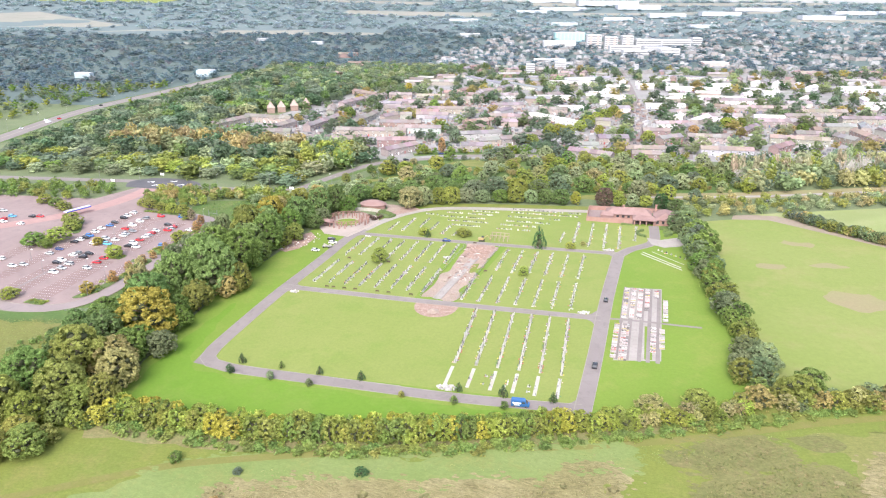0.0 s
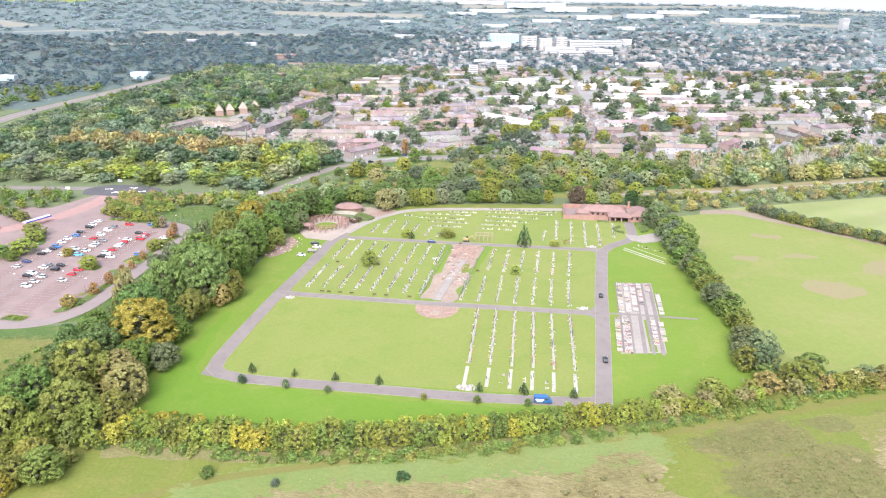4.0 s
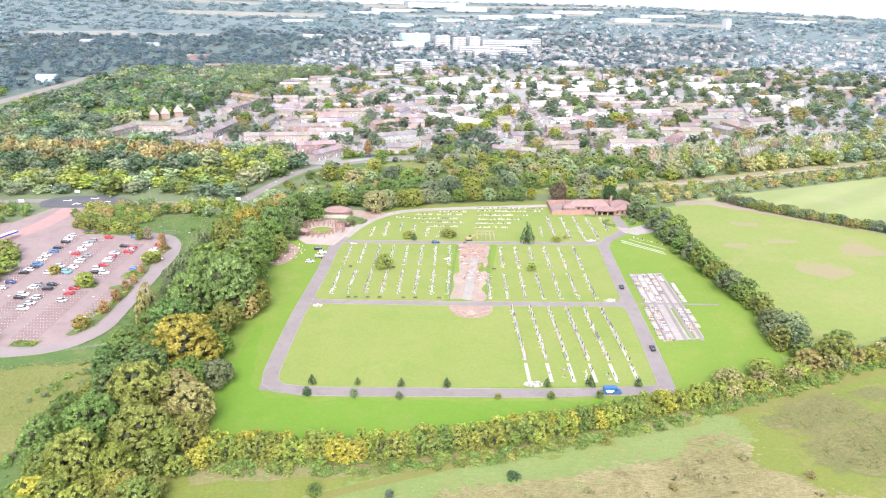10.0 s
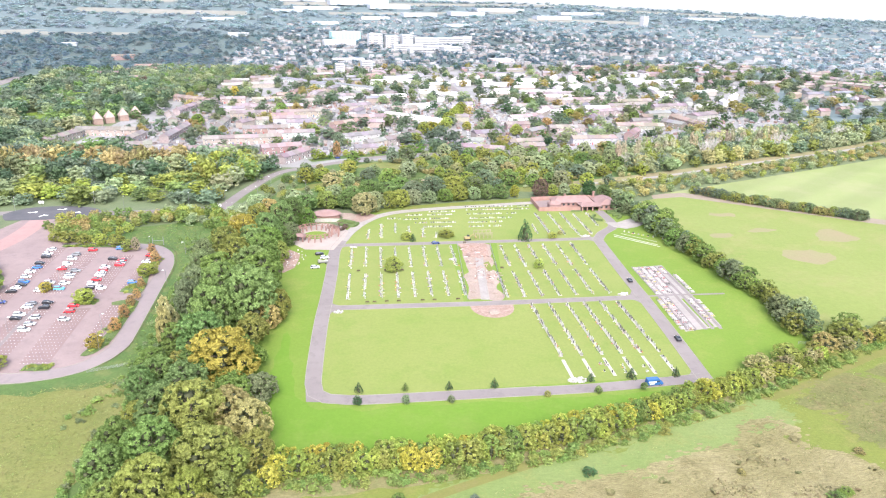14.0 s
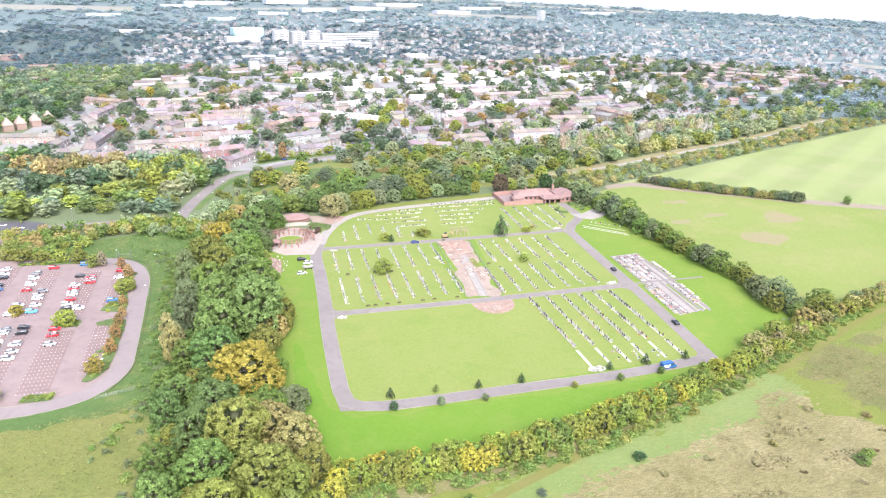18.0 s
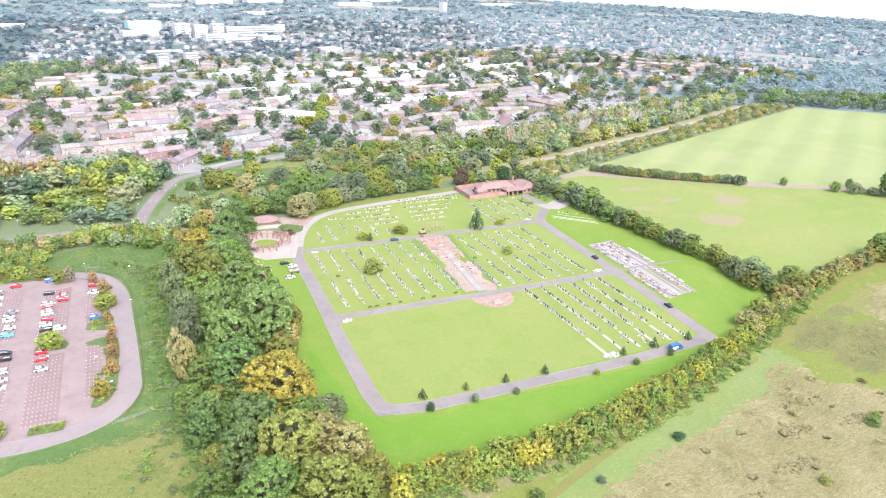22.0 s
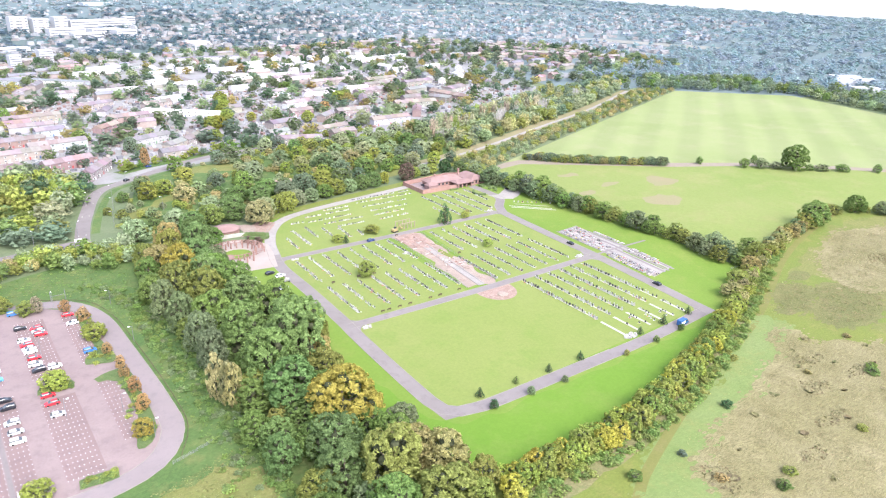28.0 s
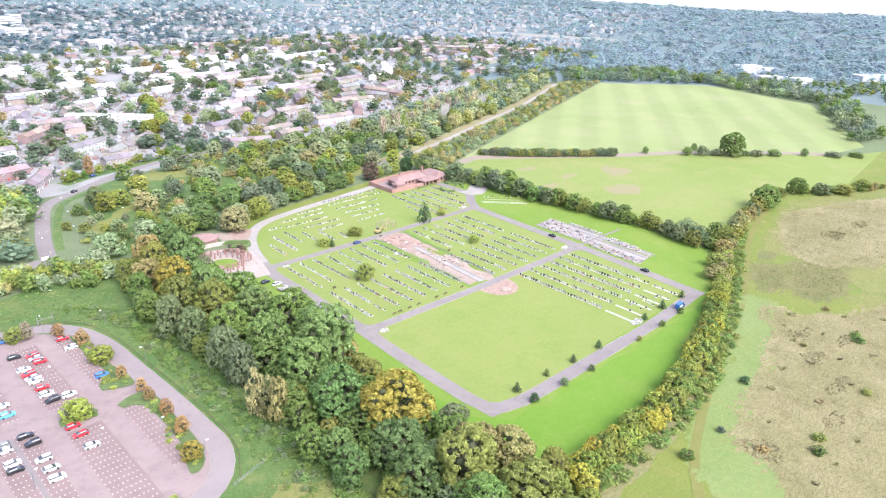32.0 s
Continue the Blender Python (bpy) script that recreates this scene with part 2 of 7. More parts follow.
REDPAVE = surface("red_block_road", ((0.264, 0.162, 0.15), (0.3, 0.198, 0.18), (0.228, 0.15, 0.144)), (0.05, 0.3), (3.0, 0.9, 1.1))
TARMAC = surface("fresh_dark_asphalt", ((0.072, 0.072, 0.078), (0.096, 0.093, 0.099)), (0.1, 0.5), (4.0, 0.9, 1.1))
YELLOWPAINT = surface("yellow_machine_paint", ((0.3, 0.225, 0.1), (0.27, 0.21, 0.1)), (0.8, 3.0), rough=0.45)
STUBBLE = surface("pale_stubble_field", ((0.2, 0.196, 0.165), (0.225, 0.215, 0.185), (0.175, 0.182, 0.145)), (0.004, 0.02), (0.1, 0.9, 1.1))
GRANITE = tinted("stone_with_own_colour", 0.45, 0.4, 0.0, 3.0)
STRIPED = surface("striped_mown_field", ((0.17, 0.204, 0.074), (0.196, 0.222, 0.094), (0.218, 0.224, 0.114)), (0.012, 0.03), (1.0, 0.9, 1.1), bump=0.2)


def add_stripes(mat, turn, wide):
    """Broad mowing stripes laid over the field's colour."""
    nt = mat.node_tree
    b = nt.nodes["Principled BSDF"]
    old = b.inputs["Base Color"].links[0].from_socket
    m = nt.nodes.new("ShaderNodeMapping")
    m.inputs["Rotation"].default_value = (0, 0, radians(turn))
    nt.links.new(nt.nodes.new("ShaderNodeNewGeometry").outputs["Position"], m.inputs["Vector"])
    w = nt.nodes.new("ShaderNodeTexWave")
    w.inputs["Scale"].default_value = 0.314 / wide
    w.inputs["Distortion"].default_value = 0.6
    w.inputs["Detail"].default_value = 1.0
    nt.links.new(m.outputs[0], w.inputs["Vector"])
    nt.links.new(scaled(nt, old, w.outputs["Fac"], 0.95, 1.06), b.inputs["Base Color"])


add_stripes(STRIPED, 55, 34)


# ---- mesh helpers ----
class Geo:
    """Vertices, faces and one tint a face, gathered before they become one mesh."""

    def __init__(self):
        self.v, self.f, self.c, self.m = [], [], [], []

    def add(self, verts, faces, tint=(1, 1, 1), slot=0):
        n = len(self.v)
        self.v.extend(verts)
        for f in faces:
            self.f.append([n + i for i in f])
            self.c.append(tint)
            self.m.append(slot)

    def box(self, x, y, z, sx, sy, sz, turn=0.0, tint=(1, 1, 1), slot=0, top=1.0):
        """A box on (x, y, z), its top drawn in by the factor top."""
        c, s = math.cos(turn), math.sin(turn)
        vs = []
        for k, w in ((0, 1.0), (1, top)):
            for a, b in ((-1, -1), (1, -1), (1, 1), (-1, 1)):
                u, v = a * sx / 2 * w, b * sy / 2 * w
                vs.append((x + u * c - v * s, y + u * s + v * c, z + k * sz))
        self.add(vs, [(3, 2, 1, 0), (4, 5, 6, 7), (0, 1, 5, 4), (1, 2, 6, 5), (2, 3, 7, 6), (3, 0, 4, 7)], tint, slot)

    def gable(self, x, y, z, sx, sy, h, turn=0.0, tint=(1, 1, 1), hip=0.0, slot=0, thick=0.25):
        """A pitched roof with its ridge along the local x axis."""
        c, s = math.cos(turn), math.sin(turn)
        pts = [(-sx / 2, -sy / 2, 0), (sx / 2, -sy / 2, 0), (sx / 2, sy / 2, 0), (-sx / 2, sy / 2, 0),
               (-sx / 2 + hip, 0, h), (sx / 2 - hip, 0, h)]
        pts += [(a, b, d - thick) for a, b, d in pts[:4]]
        vs = [(x + a * c - b * s, y + a * s + b * c, z + d) for a, b, d in pts]
        self.add(vs, [(0, 1, 5, 4), (2, 3, 4, 5), (1, 2, 5), (3, 0, 4), (6, 7, 1, 0), (7, 8, 2, 1), (8, 9, 3, 2), (9, 6, 0, 3), (9, 8, 7, 6)], tint, slot)

    def tube(self, a, b, r0, r1, n=6, tint=(1, 1, 1), slot=0):
        a, b = Vector(a), Vector(b)
        q = (b - a).to_track_quat("Z", "Y")
        vs = []
        for p, r in ((a, r0), (b, r1)):
            for i in range(n):
                t = 2 * math.pi * i / n
                vs.append(tuple(p + q @ Vector((r * math.cos(t), r * math.sin(t), 0))))
        fs = [(i, (i + 1) % n, n + (i + 1) % n, n + i) for i in range(n)] + [tuple(range(n, 2 * n)), tuple(reversed(range(n)))]
        self.add(vs, fs, tint, slot)

    def mesh(self, name, mats, tints=False, smooth=False):
        me = bpy.data.meshes.new(name)
        me.from_pydata(self.v, [], self.f)
        for mat in mats if isinstance(mats, (list, tuple)) else [mats]:
            me.materials.append(mat)
        if any(self.m):
            me.polygons.foreach_set("material_index", self.m)
        if tints:
            set_tint(me, np.repeat(np.array(self.c, dtype=np.float32), [len(f) for f in self.f], axis=0))
        if smooth:
            me.shade_smooth()
        me.update()
        return me


def set_tint(me, colours):
    """One colour for each face corner."""
    a = me.attributes.new("tint", "FLOAT_COLOR", "CORNER")
    flat = np.ones((len(colours), 4), dtype=np.float32)
    flat[:, :3] = colours
    a.data.foreach_set("color", flat.ravel())


def part(name, geo, mats, parent=None, label="", tints=False, smooth=False, colour=None, at=None):
    """Links a Geo or a mesh as one mesh object, under a thing where parent is given."""
    ob = new(name, geo if isinstance(geo, bpy.types.Mesh) else geo.mesh(name, mats, tints, smooth))
    if parent:
        ob.parent = parent
    if at is not None:
        ob.matrix_basis = at
    if label:
        tagged(ob, label)
    if colour:
        ob.color = (*colour, 1)
    return ob


def rise(x, y):
    """Height of the ground."""
    z = 0.017 * min(max(x - 30, 0), 530) - 1.8 * min(max((262 - y) / 66, 0), 1)
    dx, dy = x + 130, y - 20
    r = math.hypot(dx, dy)
    if r > 2400:
        a = math.degrees(math.atan2(dx, dy))
        far = np.interp(a, (-180, -60, 15, 35, 50, 65, 120, 180), (60, 95, 88, 42, 6, -34, -34, 60))
        k = min((r - 2400) / 2100, 1.0)
        k = k * k * (3 - 2 * k)
        z += (float(far) - z) * k
    return z


def curve_points(pts, step=4.0):
    """A smooth line through pts."""
    out = []
    p = [Vector(q) for q in pts]
    p = [2 * p[0] - p[1]] + p + [2 * p[-1] - p[-2]]
    for a, b, c, d in zip(p, p[1:], p[2:], p[3:]):
        n = max(int((c - b).length / step), 1)
        for i in range(n):
            t = i / n
            out.append(0.5 * (2 * b + (c - a) * t + (2 * a - 5 * b + 4 * c - d) * t * t + (3 * b - a - 3 * c + d) * t ** 3))
    out.append(p[-2])
    return out


def ribbon(g, pts, width, lift, step=4.0, tint=(1, 1, 1), side=0.0, thick=0.0):
    """A strip of road along pts, draped over the ground; side shifts it across."""
    line = curve_points(pts, step)
    left, right = [], []
    for i, p in enumerate(line):
        d = (line[min(i + 1, len(line) - 1)] - line[max(i - 1, 0)]).normalized()
        n = Vector((-d.y, d.x))
        for k, row in ((1, left), (-1, right)):
            q = p + n * (side + k * width / 2)
            row.append((q.x, q.y, rise(q.x, q.y) + lift))
    n = len(line)
    vs = left + right
    fs = [(i, n + i, n + i + 1, i + 1) for i in range(n - 1)]
    if thick:
        vs = vs + [(x, y, z - thick) for x, y, z in vs]
        fs += [(i + 1, 2 * n + i + 1, 2 * n + i, i) for i in range(n - 1)] + [(n + i, 3 * n + i, 3 * n + i + 1, n + i + 1) for i in range(n - 1)]
    g.add(vs, fs, tint)


def zone(name, pts, mat, lift, smooth=False, label="", step=6.0, ragged=0.0):
    """A flat piece of ground with the outline pts; ragged metres of unevenness along its edge."""
    if smooth:
        line = curve_points(list(pts) + [pts[0]], step)[:-1]
    else:
        line = [Vector(p) for p in pts]
    if ragged:
        line = [Vector((p[0] + ragged * (noise.noise(Vector((p[0], p[1], 3)) * 0.12) * 1.6 + 0.35 * noise.noise(Vector((p[0], p[1], 9)) * 0.35)), p[1] + ragged * (noise.noise(Vector((p[0], p[1], 21)) * 0.12) * 1.6 + 0.35 * noise.noise(Vector((p[0], p[1], 33)) * 0.35)))) for p in line]
    bm = bmesh.new()
    vs = [bm.verts.new((p[0], p[1], rise(p[0], p[1]) + lift)) for p in line]
    f = bm.faces.new(vs)
    bm.normal_update()
    if f.normal.z < 0:
        f.normal_flip()
    bmesh.ops.triangulate(bm, faces=[f])
    for at, way in (((0, 196, 0), (0, 1, 0)), ((0, 262, 0), (0, 1, 0)), ((30, 0, 0), (1, 0, 0))):
        bmesh.ops.bisect_plane(bm, geom=bm.verts[:] + bm.edges[:] + bm.faces[:], plane_co=at, plane_no=way)
    for v in bm.verts:
        v.co.z = rise(v.co.x, v.co.y) + lift
    me = bpy.data.meshes.new(name)
    bm.to_mesh(me)
    bm.free()
    me.materials.append(mat)
    ob = new(name, me)
    return tagged(ob, label or name.replace("_", " "), "ground", kind="structure")


def fringe(name, pts, mat, lift, reach, gap, label, size=(0.4, 1.5)):
    """Loose ragged patches scattered along the edge of a stand of grass, so that it thins out."""
    rng = random.Random(len(pts) * 31 + int(reach * 10))
    edge = curve_points(pts + pts[:1], gap)
    g = Geo()
    for i, p in enumerate(edge):
        for k in range(3):
            far = rng.random() ** 1.6 * reach
            t = rng.uniform(0, 6.28)
            x, y, r = p.x + far * math.cos(t), p.y + far * math.sin(t), rng.uniform(*size) * (1.15 - 0.6 * far / reach)
            z = lift + ((i * 3 + k) % 400) * 0.0002
            ring = []
            for j in range(9):
                q = r * rng.uniform(0.55, 1.2)
                u, v = x + 1.5 * q * math.cos(j * 0.698 + t), y + 0.8 * q * math.sin(j * 0.698 + t)
                ring.append((u, v, rise(u, v) + z))
            g.add(ring, [tuple(range(9))])
    tagged(part(name, g, mat), label, "grass", kind="stuff")


def inside(x, y, poly):
    hit = False
    for (ax, ay), (bx, by) in zip(poly, poly[1:] + poly[:1]):
        if (ay > y) != (by > y) and x < (bx - ax) * (y - ay) / (by - ay) + ax:
            hit = not hit
    return hit


def scatter(poly, gap, rng, tries=30, avoid=()):
    """Random places inside poly that keep apart."""
    xs, ys = [p[0] for p in poly], [p[1] for p in poly]
    area = (max(xs) - min(xs)) * (max(ys) - min(ys))
    out, cells = [], {}
    for _ in range(int(area / gap / gap * tries / 6)):
        x, y = rng.uniform(min(xs), max(xs)), rng.uniform(min(ys), max(ys))
        if not inside(x, y, poly) or any(inside(x, y, q) for q in avoid):
            continue
        k = (int(x // gap), int(y // gap))
        if any((x - a) ** 2 + (y - b) ** 2 < gap * gap for i in (-1, 0, 1) for j in (-1, 0, 1) for a, b in cells.get((k[0] + i, k[1] + j), ())):
            continue
        cells.setdefault(k, []).append((x, y))
        out.append((x, y))
    return out


# ---- trees ----
def ball():
    """Verts and triangles of a rough unit ball."""
    bm = bmesh.new()
    bmesh.ops.create_icosphere(bm, subdivisions=1, radius=1)
    v = np.array([tuple(p.co) for p in bm.verts])
    f = np.array([[p.index for p in q.verts] for q in bm.faces])
    bm.free()
    return v, f


BALL = ball()


def crown_data(seed, lobes, leaves, leaf, cone=False, low=0.25, size=(0.13, 0.2), core=0.24, clumps=120, clump=(0.03, 0.05), inner=0.62):
    """Verts and triangles of a crown for a tree 1 high and about 0.8 wide: leaf sprays on small clumps over uneven limbs."""
    rng = np.random.default_rng(seed)
    cen, rad = [], []
    for i in range(lobes):
        if cone:
            h = low + (0.95 - low) * i / lobes
            r = 0.30 * (1 - (h - low) / (1.04 - low)) + 0.03
            t = rng.uniform(0, 2 * np.pi)
            cen.append((0.35 * r * np.cos(t), 0.35 * r * np.sin(t), h))
            rad.append(r)
        else:
            t = 2 * np.pi * (i * 0.618 + rng.uniform(0, 0.2))
            u = (i + rng.uniform(0, 1)) / lobes
            r = rng.uniform(*size)
            h = low + r * 0.8 + (0.95 - low - 1.7 * r) * u
            q = (0.40 - r) * math.sqrt(max(1 - (1.5 * (u - 0.34)) ** 2, 0.03)) * rng.uniform(0.82, 1.12)
            cen.append((q * np.cos(t), q * np.sin(t), h))
            rad.append(r)
    if not cone:
        cen.append((0, 0, low + 0.34))
        rad.append(core)
    cen, rad = np.array(cen), np.array(rad)
    # small clumps where the limbs show outside one another
    n = clumps * 8
    pick = rng.choice(len(rad), n, p=rad ** 2 / (rad ** 2).sum())
    d = rng.normal(size=(n, 3))
    d[:, 2] += 0.25
    d /= np.linalg.norm(d, axis=1)[:, None]
    p = cen[pick] + d * rad[pick][:, None]
    deep = np.min(np.linalg.norm(p[:, None, :] - cen[None], axis=2) / rad[None], axis=1)
    keep = np.flatnonzero(deep > 0.96)[:clumps]
    cc, cd = p[keep], d[keep]
    cr = rng.uniform(*clump, len(keep))
    pick = rng.integers(0, len(keep), leaves)
    d = cd[pick] + rng.normal(scale=0.62, size=(leaves, 3))
    d /= np.linalg.norm(d, axis=1)[:, None]
    p = cc[pick] + d * (cr[pick] * rng.uniform(0.75, 1.15, leaves))[:, None]
    d = d + rng.normal(scale=0.28, size=d.shape)
    d /= np.linalg.norm(d, axis=1)[:, None]
    a = np.cross(d, rng.normal(size=d.shape))
    a /= np.linalg.norm(a, axis=1)[:, None]
    b = np.cross(d, a)
    s = leaf * rng.uniform(0.6, 1.3, (leaves, 1))
    verts = np.stack([p - a * s - d * s * 0.3, p + b * s * 0.9, p + a * s + d * s * 0.1], axis=1).reshape(-1, 3)
    faces = np.arange(leaves * 3).reshape(-1, 3)
    # an inner mass standing for twigs and shaded leaves, one rough lump a limb
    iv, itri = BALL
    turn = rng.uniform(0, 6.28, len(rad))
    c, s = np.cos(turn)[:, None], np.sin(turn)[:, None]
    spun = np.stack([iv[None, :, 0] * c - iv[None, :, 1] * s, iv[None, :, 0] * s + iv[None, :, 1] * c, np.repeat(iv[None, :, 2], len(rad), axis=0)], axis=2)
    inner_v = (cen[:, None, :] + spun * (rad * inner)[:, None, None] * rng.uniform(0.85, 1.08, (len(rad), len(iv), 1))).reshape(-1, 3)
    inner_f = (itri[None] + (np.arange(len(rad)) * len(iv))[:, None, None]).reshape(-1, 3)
    return verts, faces, inner_v, inner_f


def bulk_mesh(name, blocks, mats):
    """One mesh out of many (verts, faces, colour) blocks."""
    me = bpy.data.meshes.new(name)
    nv = sum(len(b[0]) for b in blocks)
    co = np.concatenate([b[0] for b in blocks]).astype(np.float32)
    loops, starts, cols = [], [], []
    base, at = 0, 0
    for v, f, c in blocks:
        n, k = f.shape
        loops.append((f + base).ravel())
        starts.append(at + np.arange(n) * k)
        cols.append(np.repeat(np.asarray(c, dtype=np.float32)[None], n * k, axis=0))
        base += len(v)
        at += n * k
    loops, starts = np.concatenate(loops), np.concatenate(starts)
    me.vertices.add(nv)
    me.vertices.foreach_set("co", co.ravel())
    me.loops.add(len(loops))
    me.loops.foreach_set("vertex_index", loops.astype(np.int32))
    me.polygons.add(len(starts))
    me.polygons.foreach_set("loop_start", starts.astype(np.int32))
    me.update(calc_edges=True)
    set_tint(me, np.concatenate(cols))
    for m in mats:
        me.materials.append(m)
    return me


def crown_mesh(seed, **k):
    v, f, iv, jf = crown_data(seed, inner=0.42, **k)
    me = bulk_mesh("crown", [(v, f, (1, 1, 1)), (iv, jf, (1, 1, 1))], [LEAF, TWIG_SHADE])
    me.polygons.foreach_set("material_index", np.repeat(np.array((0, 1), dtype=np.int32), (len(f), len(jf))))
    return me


def trunk_mesh(seed, low=0.3, thick=0.028):
    rng = random.Random(seed)
    g = Geo()
    g.tube((0, 0, -0.01), (0, 0, low), thick, thick * 0.75, 7)
    g.tube((0, 0, low), (rng.uniform(-0.02, 0.02), rng.uniform(-0.02, 0.02), 0.72), thick * 0.75, thick * 0.2, 6)
    for i in range(5):
        t = i * 2.4 + rng.uniform(0, 1)
        h = low + 0.05 * i
        g.tube((0, 0, h), (0.2 * math.cos(t), 0.2 * math.sin(t), h + rng.uniform(0.12, 0.22)), thick * 0.45, thick * 0.12, 5)
    return g.mesh("trunk", BARK, smooth=True)


CROWNS = {
    "broad": [crown_mesh(s, lobes=17, leaves=8200, leaf=0.0265, size=(0.1, 0.18), low=0.06, clumps=430, clump=(0.032, 0.052)) for s in (1, 2, 3, 4, 5)],
    "small": [crown_mesh(s, lobes=13, leaves=2600, leaf=0.039, low=0.04, size=(0.11, 0.18), clumps=190, clump=(0.042, 0.07)) for s in (11, 12, 13, 14)],
    "shrub": [crown_mesh(s, lobes=10, leaves=1350, leaf=0.053, low=-0.05, size=(0.13, 0.2), clumps=100, clump=(0.055, 0.09)) for s in (21, 22, 23)],
    "cone": [crown_mesh(s, lobes=16, leaves=2400, leaf=0.03, cone=True, low=0.08, clumps=320, clump=(0.03, 0.05)) for s in (31, 32)],
}
TRUNKS = [trunk_mesh(s) for s in (1, 2, 3)]
GREEN, MID, OLIVE, LIME = (0.155, 0.23, 0.064), (0.19, 0.26, 0.07), (0.24, 0.268, 0.07), (0.284, 0.33, 0.074)
YELLOW, GOLD, BROWN, COPPER = (0.36, 0.345, 0.066), (0.368, 0.33, 0.074), (0.345, 0.296, 0.122), (0.15, 0.095, 0.08)
RUSTY = (0.28, 0.225, 0.11)
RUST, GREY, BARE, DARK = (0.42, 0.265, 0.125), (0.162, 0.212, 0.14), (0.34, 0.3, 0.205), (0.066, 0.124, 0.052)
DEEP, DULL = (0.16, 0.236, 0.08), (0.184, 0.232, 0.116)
DARKER = (0.088, 0.142, 0.076)
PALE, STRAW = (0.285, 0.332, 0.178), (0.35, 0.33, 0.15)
WORDS = {DEEP: "deep green", DULL: "dull green", GREEN: "dark green", MID: "mid green", OLIVE: "olive green", LIME: "yellow-green", YELLOW: "bright yellow autumn", GOLD: "golden autumn",
         BROWN: "brown autumn", COPPER: "dark copper", RUST: "rust orange", GREY: "grey-green", BARE: "bare twiggy", PALE: "pale grey-green", STRAW: "pale straw-yellow", DARKER: "darkest green", DARK: "very dark green"}
tree_rng = random.Random(7)


def jitter(c, rng, k=0.18):
    b = rng.uniform(1 - k, 1 + k)
    return tuple(max(v * b * rng.uniform(0.93, 1.07), 0.01) for v in c)


def tree(x, y, high, wide, colour, shape="broad", name="tree", where="among other trees", group=""):
    """A tree, high metres tall and wide across, with trunk and crown."""
    kind = CROWNS[shape]
    i = tree_rng.randrange(len(kind))
    base = new(name)
    s = wide / 0.8
    base.matrix_basis = Matrix.Translation((x, y, rise(x, y))) @ Matrix.Rotation(tree_rng.uniform(0, 6.28), 4, "Z") @ Matrix.Diagonal((s, s, high, 1))
    part("trunk", TRUNKS[i % 3], None, base)
    part("crown", kind[i], None, base, colour=jitter(colour, tree_rng))
    what = {"broad": "broadleaf tree", "small": "small tree", "shrub": "bush", "cone": "narrow tree" if colour == BARE else "conical conifer"}[shape]
    tagged(base, f"{WORDS[colour]} {what} {where}", "bush" if shape == "shrub" else "tree", group)
    return base


FAR = [crown_data(40 + i, lobes=6, leaves=300, leaf=0.075, low=0.04, size=(0.14, 0.2), clumps=90, clump=(0.05, 0.08)) for i in range(4)]
LOW = [crown_data(60 + i, lobes=6, leaves=150, leaf=0.1, low=-0.1, clumps=50, clump=(0.06, 0.1)) for i in range(3)]
VERY_FAR = [crown_data(50 + i, lobes=3, leaves=16, leaf=0.13, low=0.0, size=(0.18, 0.26), clumps=16, clump=(0.06, 0.09)) for i in range(5)]
MIDDLE = [crown_data(70 + i, lobes=5, leaves=120, leaf=0.11, low=0.03, size=(0.16, 0.22), clumps=40, clump=(0.06, 0.09)) for i in range(4)]


def woods(name, spots, rng, label, data=FAR, mat=None, uneven=0.2):
    """Many trees in one object: spots of (x, y, height, width, colour)."""
    blocks = []
    for x, y, h, w, c in spots:
        v, f, iv, jf = data[rng.randrange(len(data))]
        t = rng.uniform(0, 6.28)
        m = np.array(((math.cos(t), -math.sin(t), 0), (math.sin(t), math.cos(t), 0), (0, 0, 1))) * np.array((w / 0.8, w / 0.8, h))
        off = np.array((x, y, rise(x, y)))
        c = jitter(c, rng, uneven)
        blocks.append((v @ m.T * (1, 1, 1) + off, f, c))
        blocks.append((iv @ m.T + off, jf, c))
    if blocks:
        ob = new(name, bulk_mesh(name, blocks, [mat or LEAF_MANY]))
        tagged(ob, label, "trees", kind="stuff")


# ---- ground ----
def ground_sheet():
    near = list(range(-700, 30, 70)) + [30] + list(range(100, 560, 92)) + [560]
    far = [700, 900, 1200, 1500, 1900, 2300, 2600, 2900, 3200, 3500, 3800, 4100, 4400, 4800]
    xs = sorted({-v for v in far} | set(near) | set(far))
    ys = sorted({-4800, -3000, -1500, -700, -300, 0, 150, 196, 262, 300, 450, 600} | set(far))
    n = len(ys)
    verts = [(x, y, rise(x, y)) for x in xs for y in ys]
    faces = []
    for i in range(len(xs) - 1):
        for j in range(n - 1):
            faces.append((i * n + j, (i + 1) * n + j, (i + 1) * n + j + 1, i * n + j + 1))
    g = Geo()
    for f in faces:
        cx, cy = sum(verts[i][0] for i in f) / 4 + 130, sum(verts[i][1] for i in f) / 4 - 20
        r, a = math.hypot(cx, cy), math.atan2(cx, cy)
        # Far faces carry haze in their base colour, by distance and bearing.
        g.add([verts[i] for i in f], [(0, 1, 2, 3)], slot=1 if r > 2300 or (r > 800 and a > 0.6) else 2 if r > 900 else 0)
    tagged(part("ground", g, [BASE, HAZEFLOOR, HAZEWOODFLOOR]), "wide rough green ground reaching the horizon, its far part tinted for haze", "ground", kind="structure")


